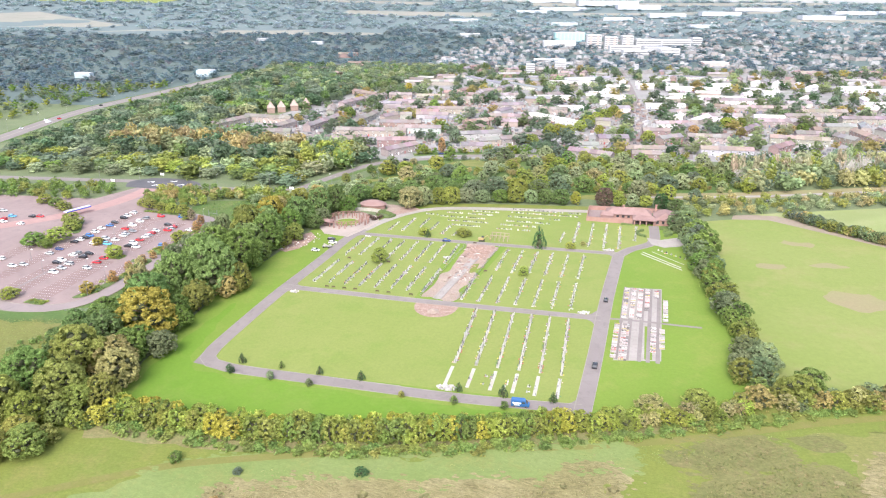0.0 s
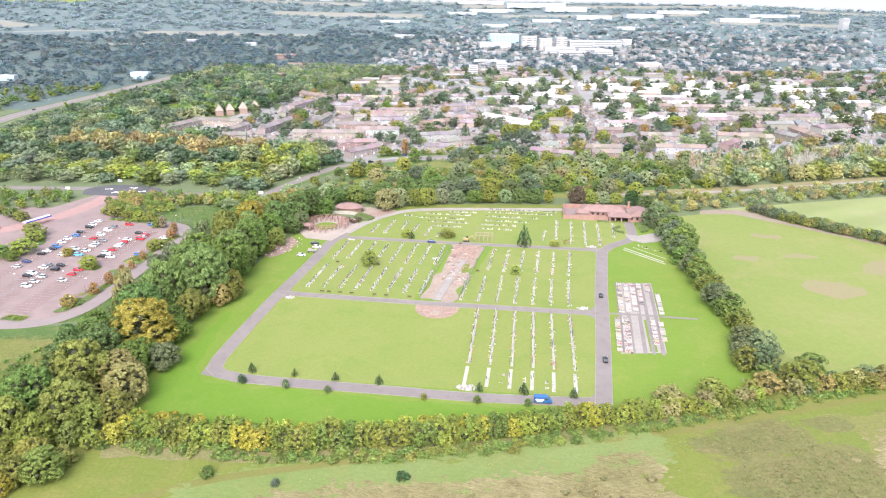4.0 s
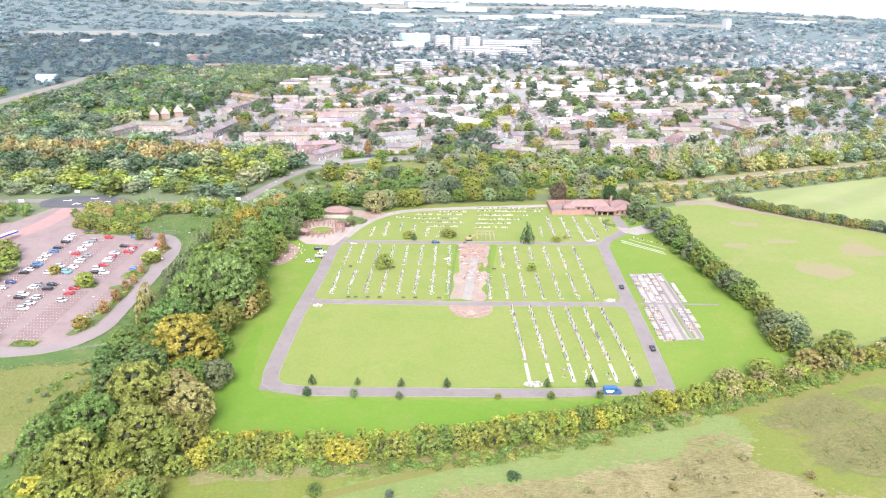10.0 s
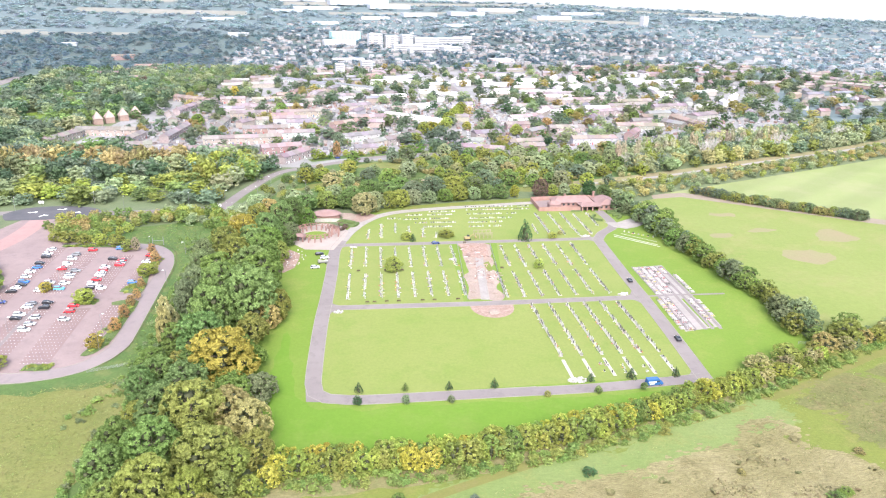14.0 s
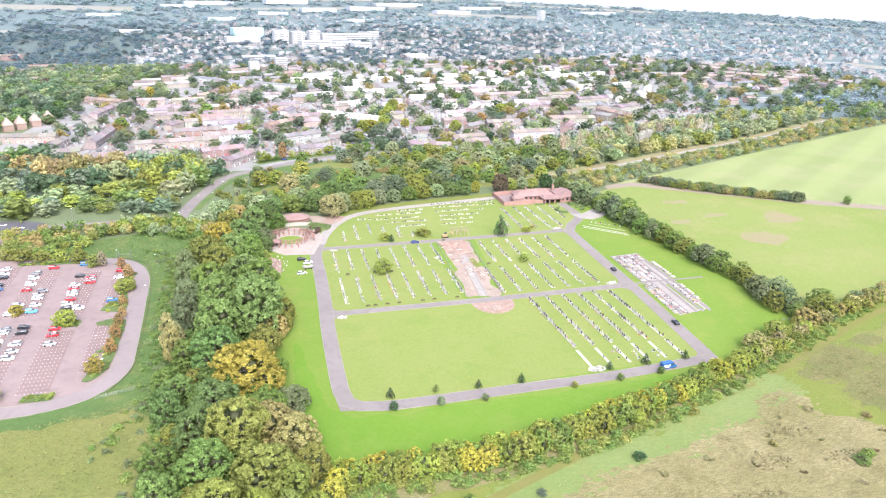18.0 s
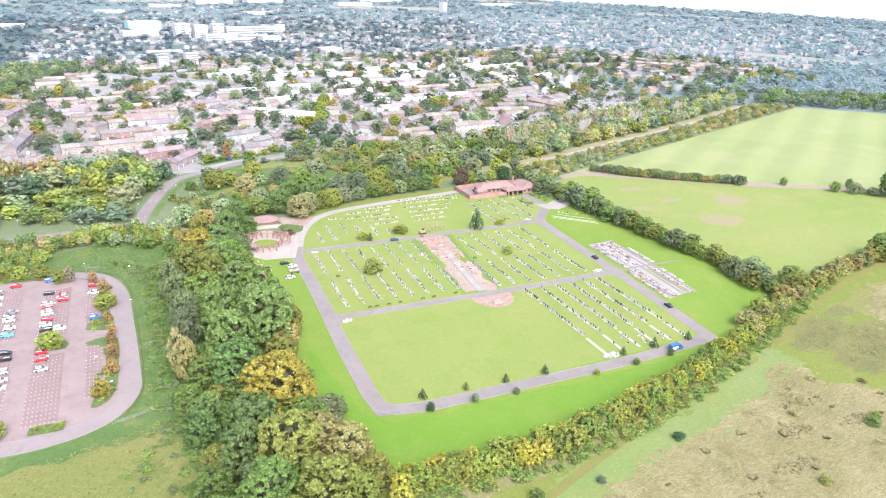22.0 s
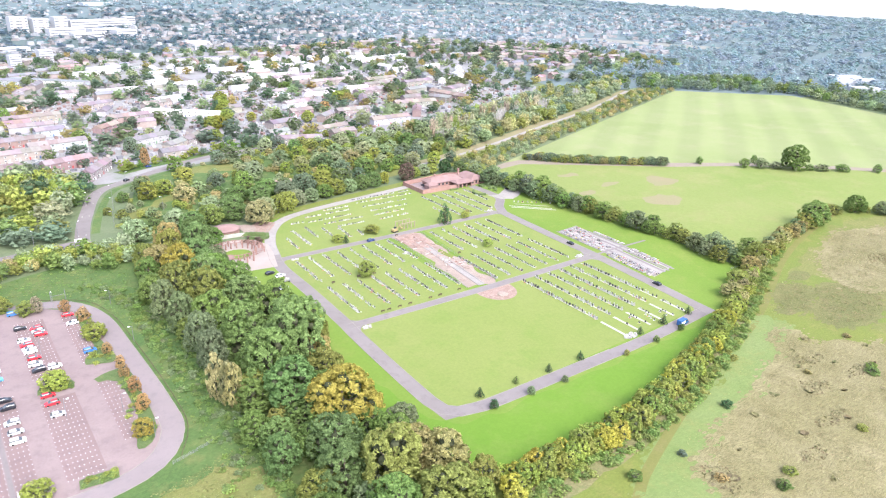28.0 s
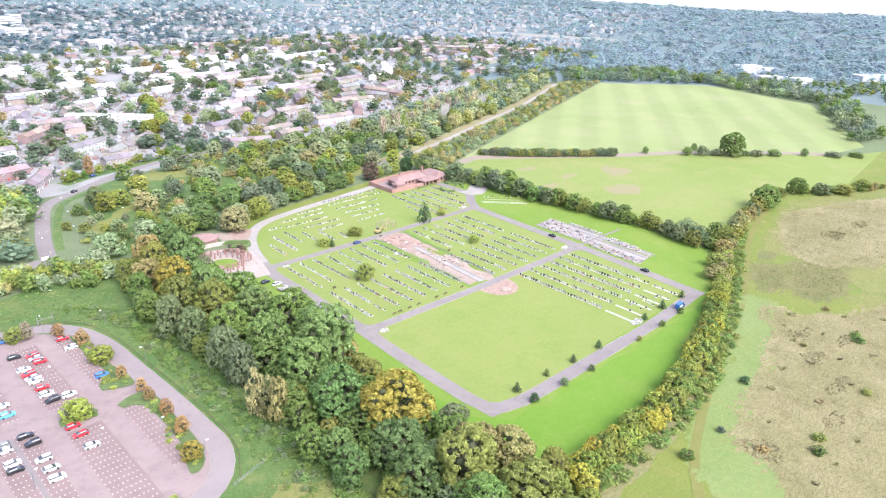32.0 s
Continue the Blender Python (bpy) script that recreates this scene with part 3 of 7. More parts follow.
def horizon_backdrop():
    """A plain ring of bright hazy sky behind the last hills."""
    mat = bpy.data.materials.new("hazy_sky")
    mat.use_nodes = True
    b = mat.node_tree.nodes["Principled BSDF"]
    b.inputs["Base Color"].default_value = (0, 0, 0, 1)
    b.inputs["Specular IOR Level"].default_value = 0
    b.inputs["Emission Color"].default_value = (0.95, 0.97, 1.0, 1)
    b.inputs["Emission Strength"].default_value = 0.29
    g = Geo()
    n = 96
    ring = [(-130 + 4700 * math.cos(2 * math.pi * i / n), 20 + 4700 * math.sin(2 * math.pi * i / n)) for i in range(n)]
    g.add([(x, y, -250) for x, y in ring] + [(x, y, 420) for x, y in ring], [((i + 1) % n, i, n + i, n + (i + 1) % n) for i in range(n)])
    tagged(part("backdrop", g, mat), "bright white hazy sky above the horizon", "sky", kind="structure")


ground_sheet()
horizon_backdrop()
CEMETERY = [(-146, 163), (-90, 163), (-39, 174), (2, 189), (29, 200), (29, 404), (-5, 412), (-85, 402), (-112, 392), (-124, 362), (-152, 338), (-157, 250), (-153, 190)]
zone("lawn", CEMETERY, LAWN, 0.04, label="bright mown grass of the cemetery")
zone("lawn", [(29, 200), (52, 209), (54, 265), (50, 330), (44, 368), (38, 402), (29, 404)], LAWN, 0.045, label="bright mown grass of the cemetery")
zone("lush_lawn", [(-142, 166), (-115, 164), (-88, 166), (-44, 177), (-6, 189), (4, 192.5), (-40, 187), (-100, 187.5), (-127, 187.5), (-136, 192), (-141, 202), (-142, 230), (-146, 240), (-148, 205), (-146, 180)], LUSH, 0.048, True, "lush green grass between hedge and road", 3.0, 1.5)
zone("meadow", [(-420, 120), (-190, 140), (-160, 152), (-141, 163), (-90, 163), (-39, 174), (2, 189), (29, 200), (29, -160), (-420, -160)], MOWN, 0.04, label="pale mown meadow grass")
zone("meadow", [(29, 200), (52, 209), (60, 212), (109, 222), (167, 228), (204, 204), (345, 218), (420, 180), (420, -160), (29, -160)], MOWN, 0.05, label="pale mown meadow grass")
zone("verge_grass", [(-420, 100), (-170, 120), (-176, 240), (-200, 240), (-200, 232), (-207, 222), (-226, 213), (-250, 211), (-300, 204), (-420, 204)], ROUGH, 0.03, label="weedy grass below the car park")
zone("rough_grass", [(-210, 214), (-203, 228), (-202, 240), (-202, 300), (-206, 328), (-216, 345), (-240, 352), (-236, 374), (-205, 384), (-180, 372), (-176, 300), (-178, 150), (-300, 100), (-420, 120), (-420, 205), (-250, 212), (-226, 207)], ROUGH, 0.05, label="tall weedy grass beside the car park")
zone("field", [(46, 398), (80, 412), (92, 414), (174, 346), (220, 317), (256, 284), (303, 235), (345, 218), (204, 204), (167, 228), (109, 222), (60, 212), (56, 265), (54, 330), (48, 368)], FIELD, 0.05, label="pale green pasture field")
zone("field", [(84, 421), (176, 454), (320, 506), (467, 559), (548, 462), (507, 330), (349, 232), (306, 241), (258, 292), (222, 324), (178, 354), (98, 419)], STRIPED, 0.05, label="pale green mown field with broad stripes")
zone("field_track", [(72, 409), (92, 411), (174, 345), (220, 316), (256, 283), (303, 234), (307, 242), (259, 293), (223, 325), (179, 355), (98, 420), (84, 420), (74, 417)], TRACKSOIL, 0.09, label="bare pinkish track between two fields")
zone("field_bare_patch", [(95, 296), (103, 289), (115, 293), (119, 301), (110, 308), (98, 306)], PATCH, 0.07, True, "thin brownish patch in the pasture", 1.5, 3.0)
for cx, cy, rx, ry in ((97, 371, 9, 4), (81, 335, 7, 4), (106, 340, 9, 4)):
    zone("field_bare_patch", [(cx + rx * math.cos(k * 0.785), cy + ry * math.sin(k * 0.785)) for k in range(8)], PATCH, 0.07, True, "thin brownish patch in the pasture", 1.5, 3.0)
zone("field_bare_patch", [(128, 322), (146, 316), (150, 328), (136, 336)], PATCH, 0.07, True, "thin brownish patch in the pasture", 1.5, 3.0)
zone("town_ground", [(-349, 573), (-250, 525), (-160, 512), (-76, 540), (29, 552), (29, 1250), (-260, 1250), (-330, 900)], TOWN, 0.05)
zone("town_ground", [(29, 552), (171, 581), (330, 640), (640, 700), (760, 1000), (560, 1250), (29, 1250)], TOWN, 0.05)
MINT = surface("fresh_meadow_strip", ((0.132, 0.177, 0.054), (0.152, 0.19, 0.067), (0.168, 0.18, 0.06)), (0.04, 0.14), (0.9, 0.76, 1.2), bump=0.4, bump_scale=1.5, streak=0.14)
zone("meadow_strip", [(-128, 118), (-116, 136), (-98, 146), (-78, 152), (-48, 160), (-20, 169), (0, 177), (12, 178), (14, 168), (0, 160), (-28, 150), (-60, 142), (-88, 132), (-100, 112), (-112, 98)], MINT, 0.062, True, "fresh green strip of cut meadow grass", 2.0, 3.0)
zone("dry_scrub", [(-118, 100), (-104, 115), (-95, 122), (-92, 134), (-80, 139.5), (-64, 144), (-47, 147), (-28, 152.5), (-8, 157), (-2, 166), (6, 168), (12, 163), (9, 157), (18, 147), (34, 139), (48, 132), (66, 116), (70, 40), (-150, 40)], SCRUB, 0.07, True, "tan dry tussock grass", 1.2, 3.4)
BRAMBLES = [[(50, 191), (57, 186), (56, 181), (47, 178), (42, 174), (35, 171.5), (25, 175.5), (29, 181), (40, 187)], [(50, 178), (60, 180), (70, 175), (81, 162), (70, 157), (51, 151), (40, 152), (31, 156), (33, 166), (42, 170)]]
for q in BRAMBLES:
    zone("bramble_ground", q, BRAMBLE, 0.08, True, "dark low bramble ground", 1.2, 3.4)
zone("bramble_ground", [(56, 192.5), (69, 197), (74, 192), (65, 187)], BRAMBLE, 0.09, True, "dark low bramble ground", 1.5, 1.5)
DRYMEADOW = surface("dry_meadow_grass", ((0.132, 0.146, 0.04), (0.162, 0.158, 0.056), (0.104, 0.13, 0.033)), (0.03, 0.1), (1.0, 0.7, 1.25), bump=0.4, bump_scale=1.5, streak=0.24)
zone("dry_meadow", [(62, 196), (100, 205), (150, 216), (205, 204), (300, 165), (280, 110), (120, 100), (50, 118), (36, 138), (60, 150), (80, 164), (76, 178)], DRYMEADOW, 0.062, True, "dry olive meadow grass", 2.0, 4.0)
zone("dry_meadow", [(-330, 130), (-230, 128), (-196, 150), (-190, 172), (-189, 198), (-200, 211), (-222, 204), (-300, 194)], DRYMEADOW, 0.07, True, "dry olive meadow grass", 2.0, 4.0)
zone("hedge_bank", [(-142, 146), (-116, 149), (-92, 151), (-46, 161), (-4, 176), (20, 186), (36, 195), (34, 198), (16, 190), (-6, 181), (-48, 167), (-92, 157), (-118, 155), (-144, 154)], HAY, 0.075, True, "long dry grass along the hedge bottom", 1.5, 1.4)
EAST_SCRUB = [(140, 209), (176, 196), (209, 178), (190, 150), (140, 142), (99, 148), (74, 172), (87, 190), (112, 202)]
zone("dry_scrub", EAST_SCRUB, SCRUB, 0.07, True, "tan dry tussock grass", 2.0, 3.0)

zone("lawn_interior", [(-131.5, 197), (-128, 194.5), (-1, 197.5), (3.2, 259), (-131, 259), (-132.6, 225), (-133, 204)], PALELAWN, 0.055, label="paler open lawn inside the loop road")
zone("lawn_interior", [(-130.5, 261), (-74, 261), (-70, 336), (-127.5, 336.5)], PALELAWN, 0.055, label="paler lawn between grave rows")
zone("lawn_interior", [(-56, 261), (4, 261), (9, 336.5), (-45, 336.5)], PALELAWN, 0.055, label="paler lawn between grave rows")
zone("lawn_interior", [(-126, 338), (9, 338), (26, 354), (27, 386), (-8, 389.5), (-8, 408), (-80, 396), (-98, 388), (-111, 374), (-121, 352)], PALELAWN, 0.055, label="paler lawn between grave rows")

# ---- ragged grass edges ----
fringe("scrub_edge", [(-104, 115), (-95, 122), (-92, 134), (-80, 139.5), (-64, 144), (-47, 147), (-28, 152.5), (-8, 157), (-2, 166), (6, 168), (12, 163), (9, 157), (18, 147), (34, 139), (48, 132), (40, 126), (10, 140), (-20, 148), (-60, 138), (-84, 128)], SCRUB, 0.115, 5.0, 1.0, "ragged edge of tan dry grass")
fringe("scrub_edge", EAST_SCRUB, SCRUB, 0.115, 7.0, 1.2, "ragged edge of tan dry grass", (0.6, 2.2))
fringe("strip_edge", [(-116, 136), (-98, 146), (-78, 152), (-48, 160), (-20, 169), (0, 177), (12, 178), (14, 168), (0, 164), (-28, 156), (-60, 147), (-88, 137)], MINT, 0.075, 4.0, 1.2, "ragged edge of fresh meadow grass")
for q in BRAMBLES:
    fringe("bramble_edge", q, BRAMBLE, 0.1, 5.0, 1.0, "loose bramble growth at the edge of a patch")

# ---- roads ----
def road(name, pts, width, lift, mat=None, label="worn grey asphalt road", edge=True):
    g = Geo()
    ribbon(g, pts, width, lift)
    tagged(part(name, g, mat or ASPHALT), label, "road", kind="structure")
    if edge:
        k = Geo()
        for s in (-1, 1):
            ribbon(k, pts, 0.22, lift + 0.06, side=s * (width / 2 + 0.12), thick=0.1)
        tagged(part("kerb", k, KERB), "pale concrete edging of the road", "kerb", kind="structure")


road("road", [(-60, 192.4), (-90, 192.4), (-112, 192.5), (-122, 193), (-129, 194.6), (-132.6, 198), (-133.6, 204), (-133.2, 225), (-132.2, 250), (-130.8, 270), (-129.2, 300), (-128, 330), (-123, 350)], 5.2, 0.08)
road("road", [(-124.5, 344), (-120.5, 358), (-112, 376), (-99, 390), (-78, 397), (-40, 403), (0, 409), (27, 414)], 5.0, 0.085, GRAVEL, "pale worn road behind the graves")
road("road", [(-75, 192.3), (-40, 192.4), (-1, 195)], 5.0, 0.09)
zone("road_corner", [(-135.4, 193.2), (-136.2, 205), (-133, 203), (-129, 197), (-122, 192), (-118, 190.6)], ASPHALT, 0.1, label="rounded asphalt corner of the road")
road("road", [(-1, 192), (2, 232), (5, 280), (8, 316), (10, 338)], 5.2, 0.10)
road("road", [(9, 334), (16, 346), (24, 354), (28, 364), (28.5, 388)], 5.0, 0.11)
road("road", [(-131, 260.5), (-65, 259.5), (3, 260)], 3.8, 0.07)
road("road", [(-128, 337), (-70, 336.5), (9, 337.5)], 3.8, 0.07)
for cx, cy, sx, sy in ((-131.2, 260.5, 1, 1), (-131.6, 260.5, 1, -1), (-128, 337, 1, 1), (-128, 337, 1, -1), (9.5, 337.5, -1, 1), (9.5, 337.5, -1, -1), (3, 260, -1, 1), (3, 260, -1, -1), (-0.5, 195, -1, 1)):
    a, b = cx + sx * 2.4, cy + sy * 1.8
    pts = [(a - sx * 0.6, b - sy * 0.6), (a - sx * 0.6, b + sy * 5)] + [(a + sx * 5 * (1 - math.cos(t)), b + sy * 5 * (1 - math.sin(t))) for t in (0.25, 0.55, 0.85, 1.15, 1.4)] + [(a + sx * 5, b - sy * 0.6)]
    zone("road_corner", pts, ASPHALT, 0.105, label="rounded asphalt corner of the road")
road("road", [(-196, 398), (-193, 420), (-185.5, 451), (-171, 494), (-151, 512), (-116, 535), (-92, 547), (-60, 555), (-20, 558)], 7, 0.08, label="busy road with white lane arrows", edge=False)
road("verge", [(-187, 420), (-179, 450), (-164, 490), (-146, 506), (-112, 528)], 4, 0.066, ROUGH, "grass verge beside the road", False)
road("road", [(-440, 390), (-330, 404), (-296, 408), (-250, 403), (-194, 410)], 8, 0.07, edge=False)
road("verge", [(-150, 534), (-122, 546), (-62, 562), (-20, 566)], 10, 0.072, ROUGH, "grass verge before the first houses", False)
road("grass_verge", [(-106, 396.5), (-80, 403), (-40, 409.5), (0, 415.5), (27, 420)], 8, 0.055, MOWN, "pale grass verge behind the northern road", False)
road("grass_corridor", [(13, 447), (93, 466), (197, 502), (295, 536), (420, 590)], 15, 0.05, PATCH, "dry pale grass beside the lane", False)
road("lane", [(13, 446), (93, 463), (197, 499), (295, 533), (420, 590)], 4, 0.08, GRAVEL, "pale gravel lane", False)
road("carriageway_bank", [(-500, 430), (-521, 510), (-561, 667), (-571, 841), (-590, 1110)], 26, 0.05, ROUGH, "grass verge of the dual carriageway", False)
road("dual_carriageway", [(-500, 430), (-521, 510), (-561, 667), (-571, 841), (-590, 1110)], 19, 0.1, edge=False)
road("central_reserve", [(-500, 430), (-521, 510), (-561, 667), (-571, 841), (-590, 1110)], 1.6, 0.16, KERB, "pale central reserve of the dual carriageway", False)
road("meadow_track", [(-160, 108), (-136, 123), (-114, 137.5), (-100, 144.4), (-63, 157.6), (-26, 168), (0, 175.5), (21.5, 183), (48, 194), (75, 205), (108, 215), (142, 222), (178, 228)], 3.0, 0.11, TRACK, "worn grass track along the hedge", False)
road("street", [(62, 570), (66, 620), (78, 700), (82, 740)], 8, 0.09, edge=False)
road("street", [(20, 600), (32, 740), (30, 850), (22, 1070), (10, 1300)], 10, 0.08, edge=False)
road("street", [(-125, 545), (-90, 600), (-60, 660), (-20, 690), (30, 700), (160, 672), (260, 640)], 7, 0.07, edge=False)
road("street", [(-260, 590), (-250, 650), (-262, 720), (-250, 800), (-200, 870)], 7, 0.07, edge=False)
road("street", [(-320, 600), (-200, 620), (-120, 660), (-80, 690)], 7, 0.06, edge=False)
road("street", [(-250, 760), (-120, 775), (30, 800), (180, 780), (320, 760)], 7, 0.06, edge=False)
arrows = Geo()
for p in curve_points([(-193, 420), (-185.5, 451), (-171, 494), (-151, 512)], 16):
    for s in (-1.7, 1.7):
        arrows.box(p.x + s, p.y, 0.1, 0.35, 2.2, 0.01, -0.25)
tagged(part("lane_markings", arrows, STONE), "worn white lane arrows on the road", "marking", kind="structure")

# ---- cemetery: graves ----
STONE_TINTS = ((0.3, 0.3, 0.29), (0.36, 0.36, 0.345), (0.2, 0.2, 0.2), (0.34, 0.34, 0.33), (0.03, 0.03, 0.035), (0.05, 0.05, 0.055), (0.03, 0.03, 0.03), (0.16, 0.155, 0.15), (0.38, 0.365, 0.33))
FLOWER_TINTS = ((0.4, 0.09, 0.08), (0.45, 0.28, 0.28), (0.42, 0.36, 0.07), (0.5, 0.5, 0.5), (0.08, 0.16, 0.05), (0.26, 0.11, 0.28), (0.06, 0.14, 0.06))
GR = random.Random(5)


def slab(g, x, y, z, w, h, t, turn, tint):
    """An upright stone with a rounded top, its face across the direction turn."""
    c, s = math.cos(turn), math.sin(turn)
    prof = [(-w / 2, 0), (w / 2, 0), (w / 2, h * 0.78), (w * 0.3, h * 0.95), (0, h), (-w * 0.3, h * 0.95), (-w / 2, h * 0.78)]
    n = len(prof)
    vs = [(x + u * -s + d * c, y + u * c + d * s, z + k) for d in (-t / 2, t / 2) for u, k in prof]
    g.add(vs, [tuple(range(n - 1, -1, -1)), tuple(range(n, 2 * n))] + [(i, (i + 1) % n, n + (i + 1) % n, n + i) for i in range(n)], tint)


STONES = []
for i in range(4):
    g = Geo()
    slab(g, 0, 0, 0.12, 0.72 - 0.06 * i, 0.85 + 0.1 * i, 0.16, 0, (1, 1, 1))
    STONES.append(g.mesh("headstone", GRANITE))
g = Geo()
g.box(0, 0, 0, 0.45, 0.95, 0.13, top=0.95)
PLINTH = g.mesh("plinth", STONE)
g = Geo()
for k in range(7):
    g.box(GR.uniform(-0.2, 0.2), GR.uniform(-0.3, 0.3), 0, 0.16, 0.16, GR.uniform(0.15, 0.3), GR.uniform(0, 3), top=0.5)
FLOWERS = g.mesh("flowers", PAINT)


def grave_strip(x0, y0, x1, y1, wide=0.8):
    g = Geo()
    ln, turn = math.dist((x0, y0), (x1, y1)), math.atan2(y1 - y0, x1 - x0)
    g.box((x0 + x1) / 2, (y0 + y1) / 2, 0, ln, wide, 0.09, turn)
    g.v = [(x, y, z + rise(x, y) + 0.02) for x, y, z in g.v]
    tagged(part("concrete_strip", g, STONE), "long pale concrete strip set in the lawn", "grave strip", "concrete strips under the graves")


def grave_row(x0, y0, x1, y1, bulk=None, pitch=1.35, keep=0.9, both=True):
    """Headstones along a line; into the bulk mesh where one is given, else each a thing."""
    ln, turn = math.dist((x0, y0), (x1, y1)), math.atan2(y1 - y0, x1 - x0)
    for k in range(int(ln / pitch) + 1):
        for side in ((-0.3, 0.3) if both else (0,)):
            if GR.random() > keep:
                continue
            u = k * pitch + GR.uniform(-0.12, 0.12)
            x = x0 + math.cos(turn) * u - math.sin(turn) * side
            y = y0 + math.sin(turn) * u + math.cos(turn) * side
            z = rise(x, y) + 0.1
            tint = GR.choice(STONE_TINTS)
            if bulk is None:
                st = part("headstone", STONES[GR.randrange(4)], None, None, colour=tint)
                st.matrix_basis = Matrix.Translation((x, y, z)) @ Matrix.Rotation(turn + math.pi / 2 + GR.uniform(-0.08, 0.08), 4, "Z") @ Matrix.Rotation(GR.uniform(-0.05, 0.05), 4, "Y")
                dark = tint[0] < 0.2
                tagged(st, "black polished granite headstone in a lawn row" if dark else "pale grey stone headstone in a lawn row", "headstone", "headstones of the lawn rows")
                part("plinth", PLINTH, None, st)
                if GR.random() < 0.45:
                    tagged(part("flower_bunch", FLOWERS, None, st, "bunch of flowers", colour=GR.choice(FLOWER_TINTS), at=Matrix.Translation((0.5 if side > 0 else -0.5, 0, 0))), kind="stuff")
            else:
                slab(bulk, x, y, z, GR.uniform(0.5, 0.75), GR.uniform(0.55, 0.95), 0.16, turn + math.pi / 2 + GR.uniform(-0.1, 0.1), tint)
                bulk.box(x, y, z - 0.08, 0.5, 0.95, 0.12, turn + math.pi / 2, (0.36, 0.35, 0.32))
                if GR.random() < 0.5:
                    c = GR.choice(FLOWER_TINTS)
                    bulk.box(x + GR.choice((-0.7, 0.7)), y + GR.uniform(-0.3, 0.3), z - 0.1, 0.5, 0.5, GR.uniform(0.15, 0.35), GR.uniform(0, 3), c, top=0.5)


for i, x in enumerate((-46.3, -38.8, -31.2, -23.8, -16.6, -9.4)):
    grave_strip(x + 0.4, 213.5, x, 257, 0.8)
    grave_row(x + 0.4, 214, x, 256.5, None, 1.45, 0.74)
    grave_strip(x + 0.1, 199.2, x + 0.2, 211.5, 1.2)
bulk = Geo()
grave_row(-9.2, 200.5, -9.2, 211, bulk, 1.4, 0.6)
for x in (-38.8, -31.2, -23.8, -16.6):
    grave_row(x + 0.1, 200, x + 0.2, 211, bulk, 1.5, 0.3)
for x in (-31.9, -24.6, -17.2):
    grave_row(x - 1.6, 201, x - 1.7, 208, bulk, 1.6, 0.35)
for i in range(8):
    x = -122.2 + 7.15 * i
    grave_row(x, 269, x + 1.2, 296.5, bulk, 1.3, 0.86)
    grave_row(x + 1.5, 304, x + 2.4, 331.5, bulk, 1.3, 0.8)
for i in range(7):
    x = -54.4 + 7.5 * i
    grave_row(x, 265, x + 1.0, 294.5, bulk, 1.3, 0.86)
    if i:
        grave_row(x + 1.3, 300, x + 2.6, 330, bulk, 1.3, 0.8)
tagged(part("headstones", bulk, GRAVE, tints=True), "rows of grey, white and black headstones on mown lawn", "headstones", kind="stuff")
bulk = Geo()
for x, a, b in ((-111.5, 346, 362), (-104.3, 347, 371), (-96.5, 355, 372), (-89.6, 349, 366), (-82.2, 347, 361), (-75.5, 346, 354), (-20, 347, 364), (-13.2, 345, 385), (-5.2, 345, 385), (2.2, 345, 385), (9.5, 345, 384), (18, 358, 384)):
    grave_row(x, a, x + 1.2, b, bulk, 1.35, 0.8)
for a, b, y in ((-99, -92, 380), (-88, -60, 386), (-84, -61, 371), (-80, -64, 363.5), (-90, -64, 378), (-74, -58, 392), (-51, -13, 394.5), (-51, -12, 400.5), (-52, -23, 386), (-53, -26, 377.5), (-55, -34, 370), (-56, -37, 362.5)):
    grave_row(a, y, b, y, bulk, 1.25, 0.86, False)
for x in (23, 27, 31, 35, 39):
    grave_row(x + 2, 351 - (x - 23) * 0.9, x + 7, 346 - (x - 23) * 0.9, bulk, 2.6, 0.55, False)
tagged(part("headstones", bulk, GRAVE, tints=True), "older upright headstones in rows on grass", "headstones", kind="stuff")
grave_strip(21.3, 343.0, 38.2, 324.6, 0.7)
grave_strip(20.6, 340.3, 38.4, 321.6, 0.7)
grave_strip(26, 344.5, 40, 329, 0.4)

# kerbed graves east of the road
g = Geo()
g.box(0, 0.95, 0, 0.95, 0.1, 0.2)
g.box(0, -0.95, 0, 0.95, 0.1, 0.2)
g.box(-0.43, 0, 0, 0.1, 1.8, 0.2)
g.box(0.43, 0, 0, 0.1, 1.8, 0.2)
g.box(0, 0, 0, 0.8, 1.8, 0.1)
slab(g, 0, 0.85, 0.15, 0.7, 0.6, 0.12, math.pi / 2, (1, 1, 1))
KERBED = g.mesh("kerbed_grave", GRANITE)
g = Geo()
for k in range(9):
    g.box(GR.uniform(-0.35, 0.35), GR.uniform(-0.8, 0.7), 0.1, 0.18, 0.18, GR.uniform(0.15, 0.45), GR.uniform(0, 3), top=0.6)
TOYS = g.mesh("grave_decoration", PAINT)
zone("plot_paving", [(8, 228), (12.5, 294.5), (28, 296), (24.5, 231)], GRAVEL, 0.07, label="pale gravel between kerbed graves")
zone("plot_grass", [(18.7, 231), (19.6, 257), (22.4, 257), (21.4, 231)], LAWN, 0.09, label="grass strip between gravel paths")
for x, w in ((10.9, 1.3), (14.3, 1.6), (18.6, 1.5), (21.6, 1.4), (25.0, 1.5)):
    g = Geo()
    ribbon(g, [(x - 1.8, 229), (x, 262), (x + 1.9, 295)], w, 0.12)
    tagged(part("plot_path", g, ASPHALT), "narrow dark asphalt path between graves", "path", kind="structure")
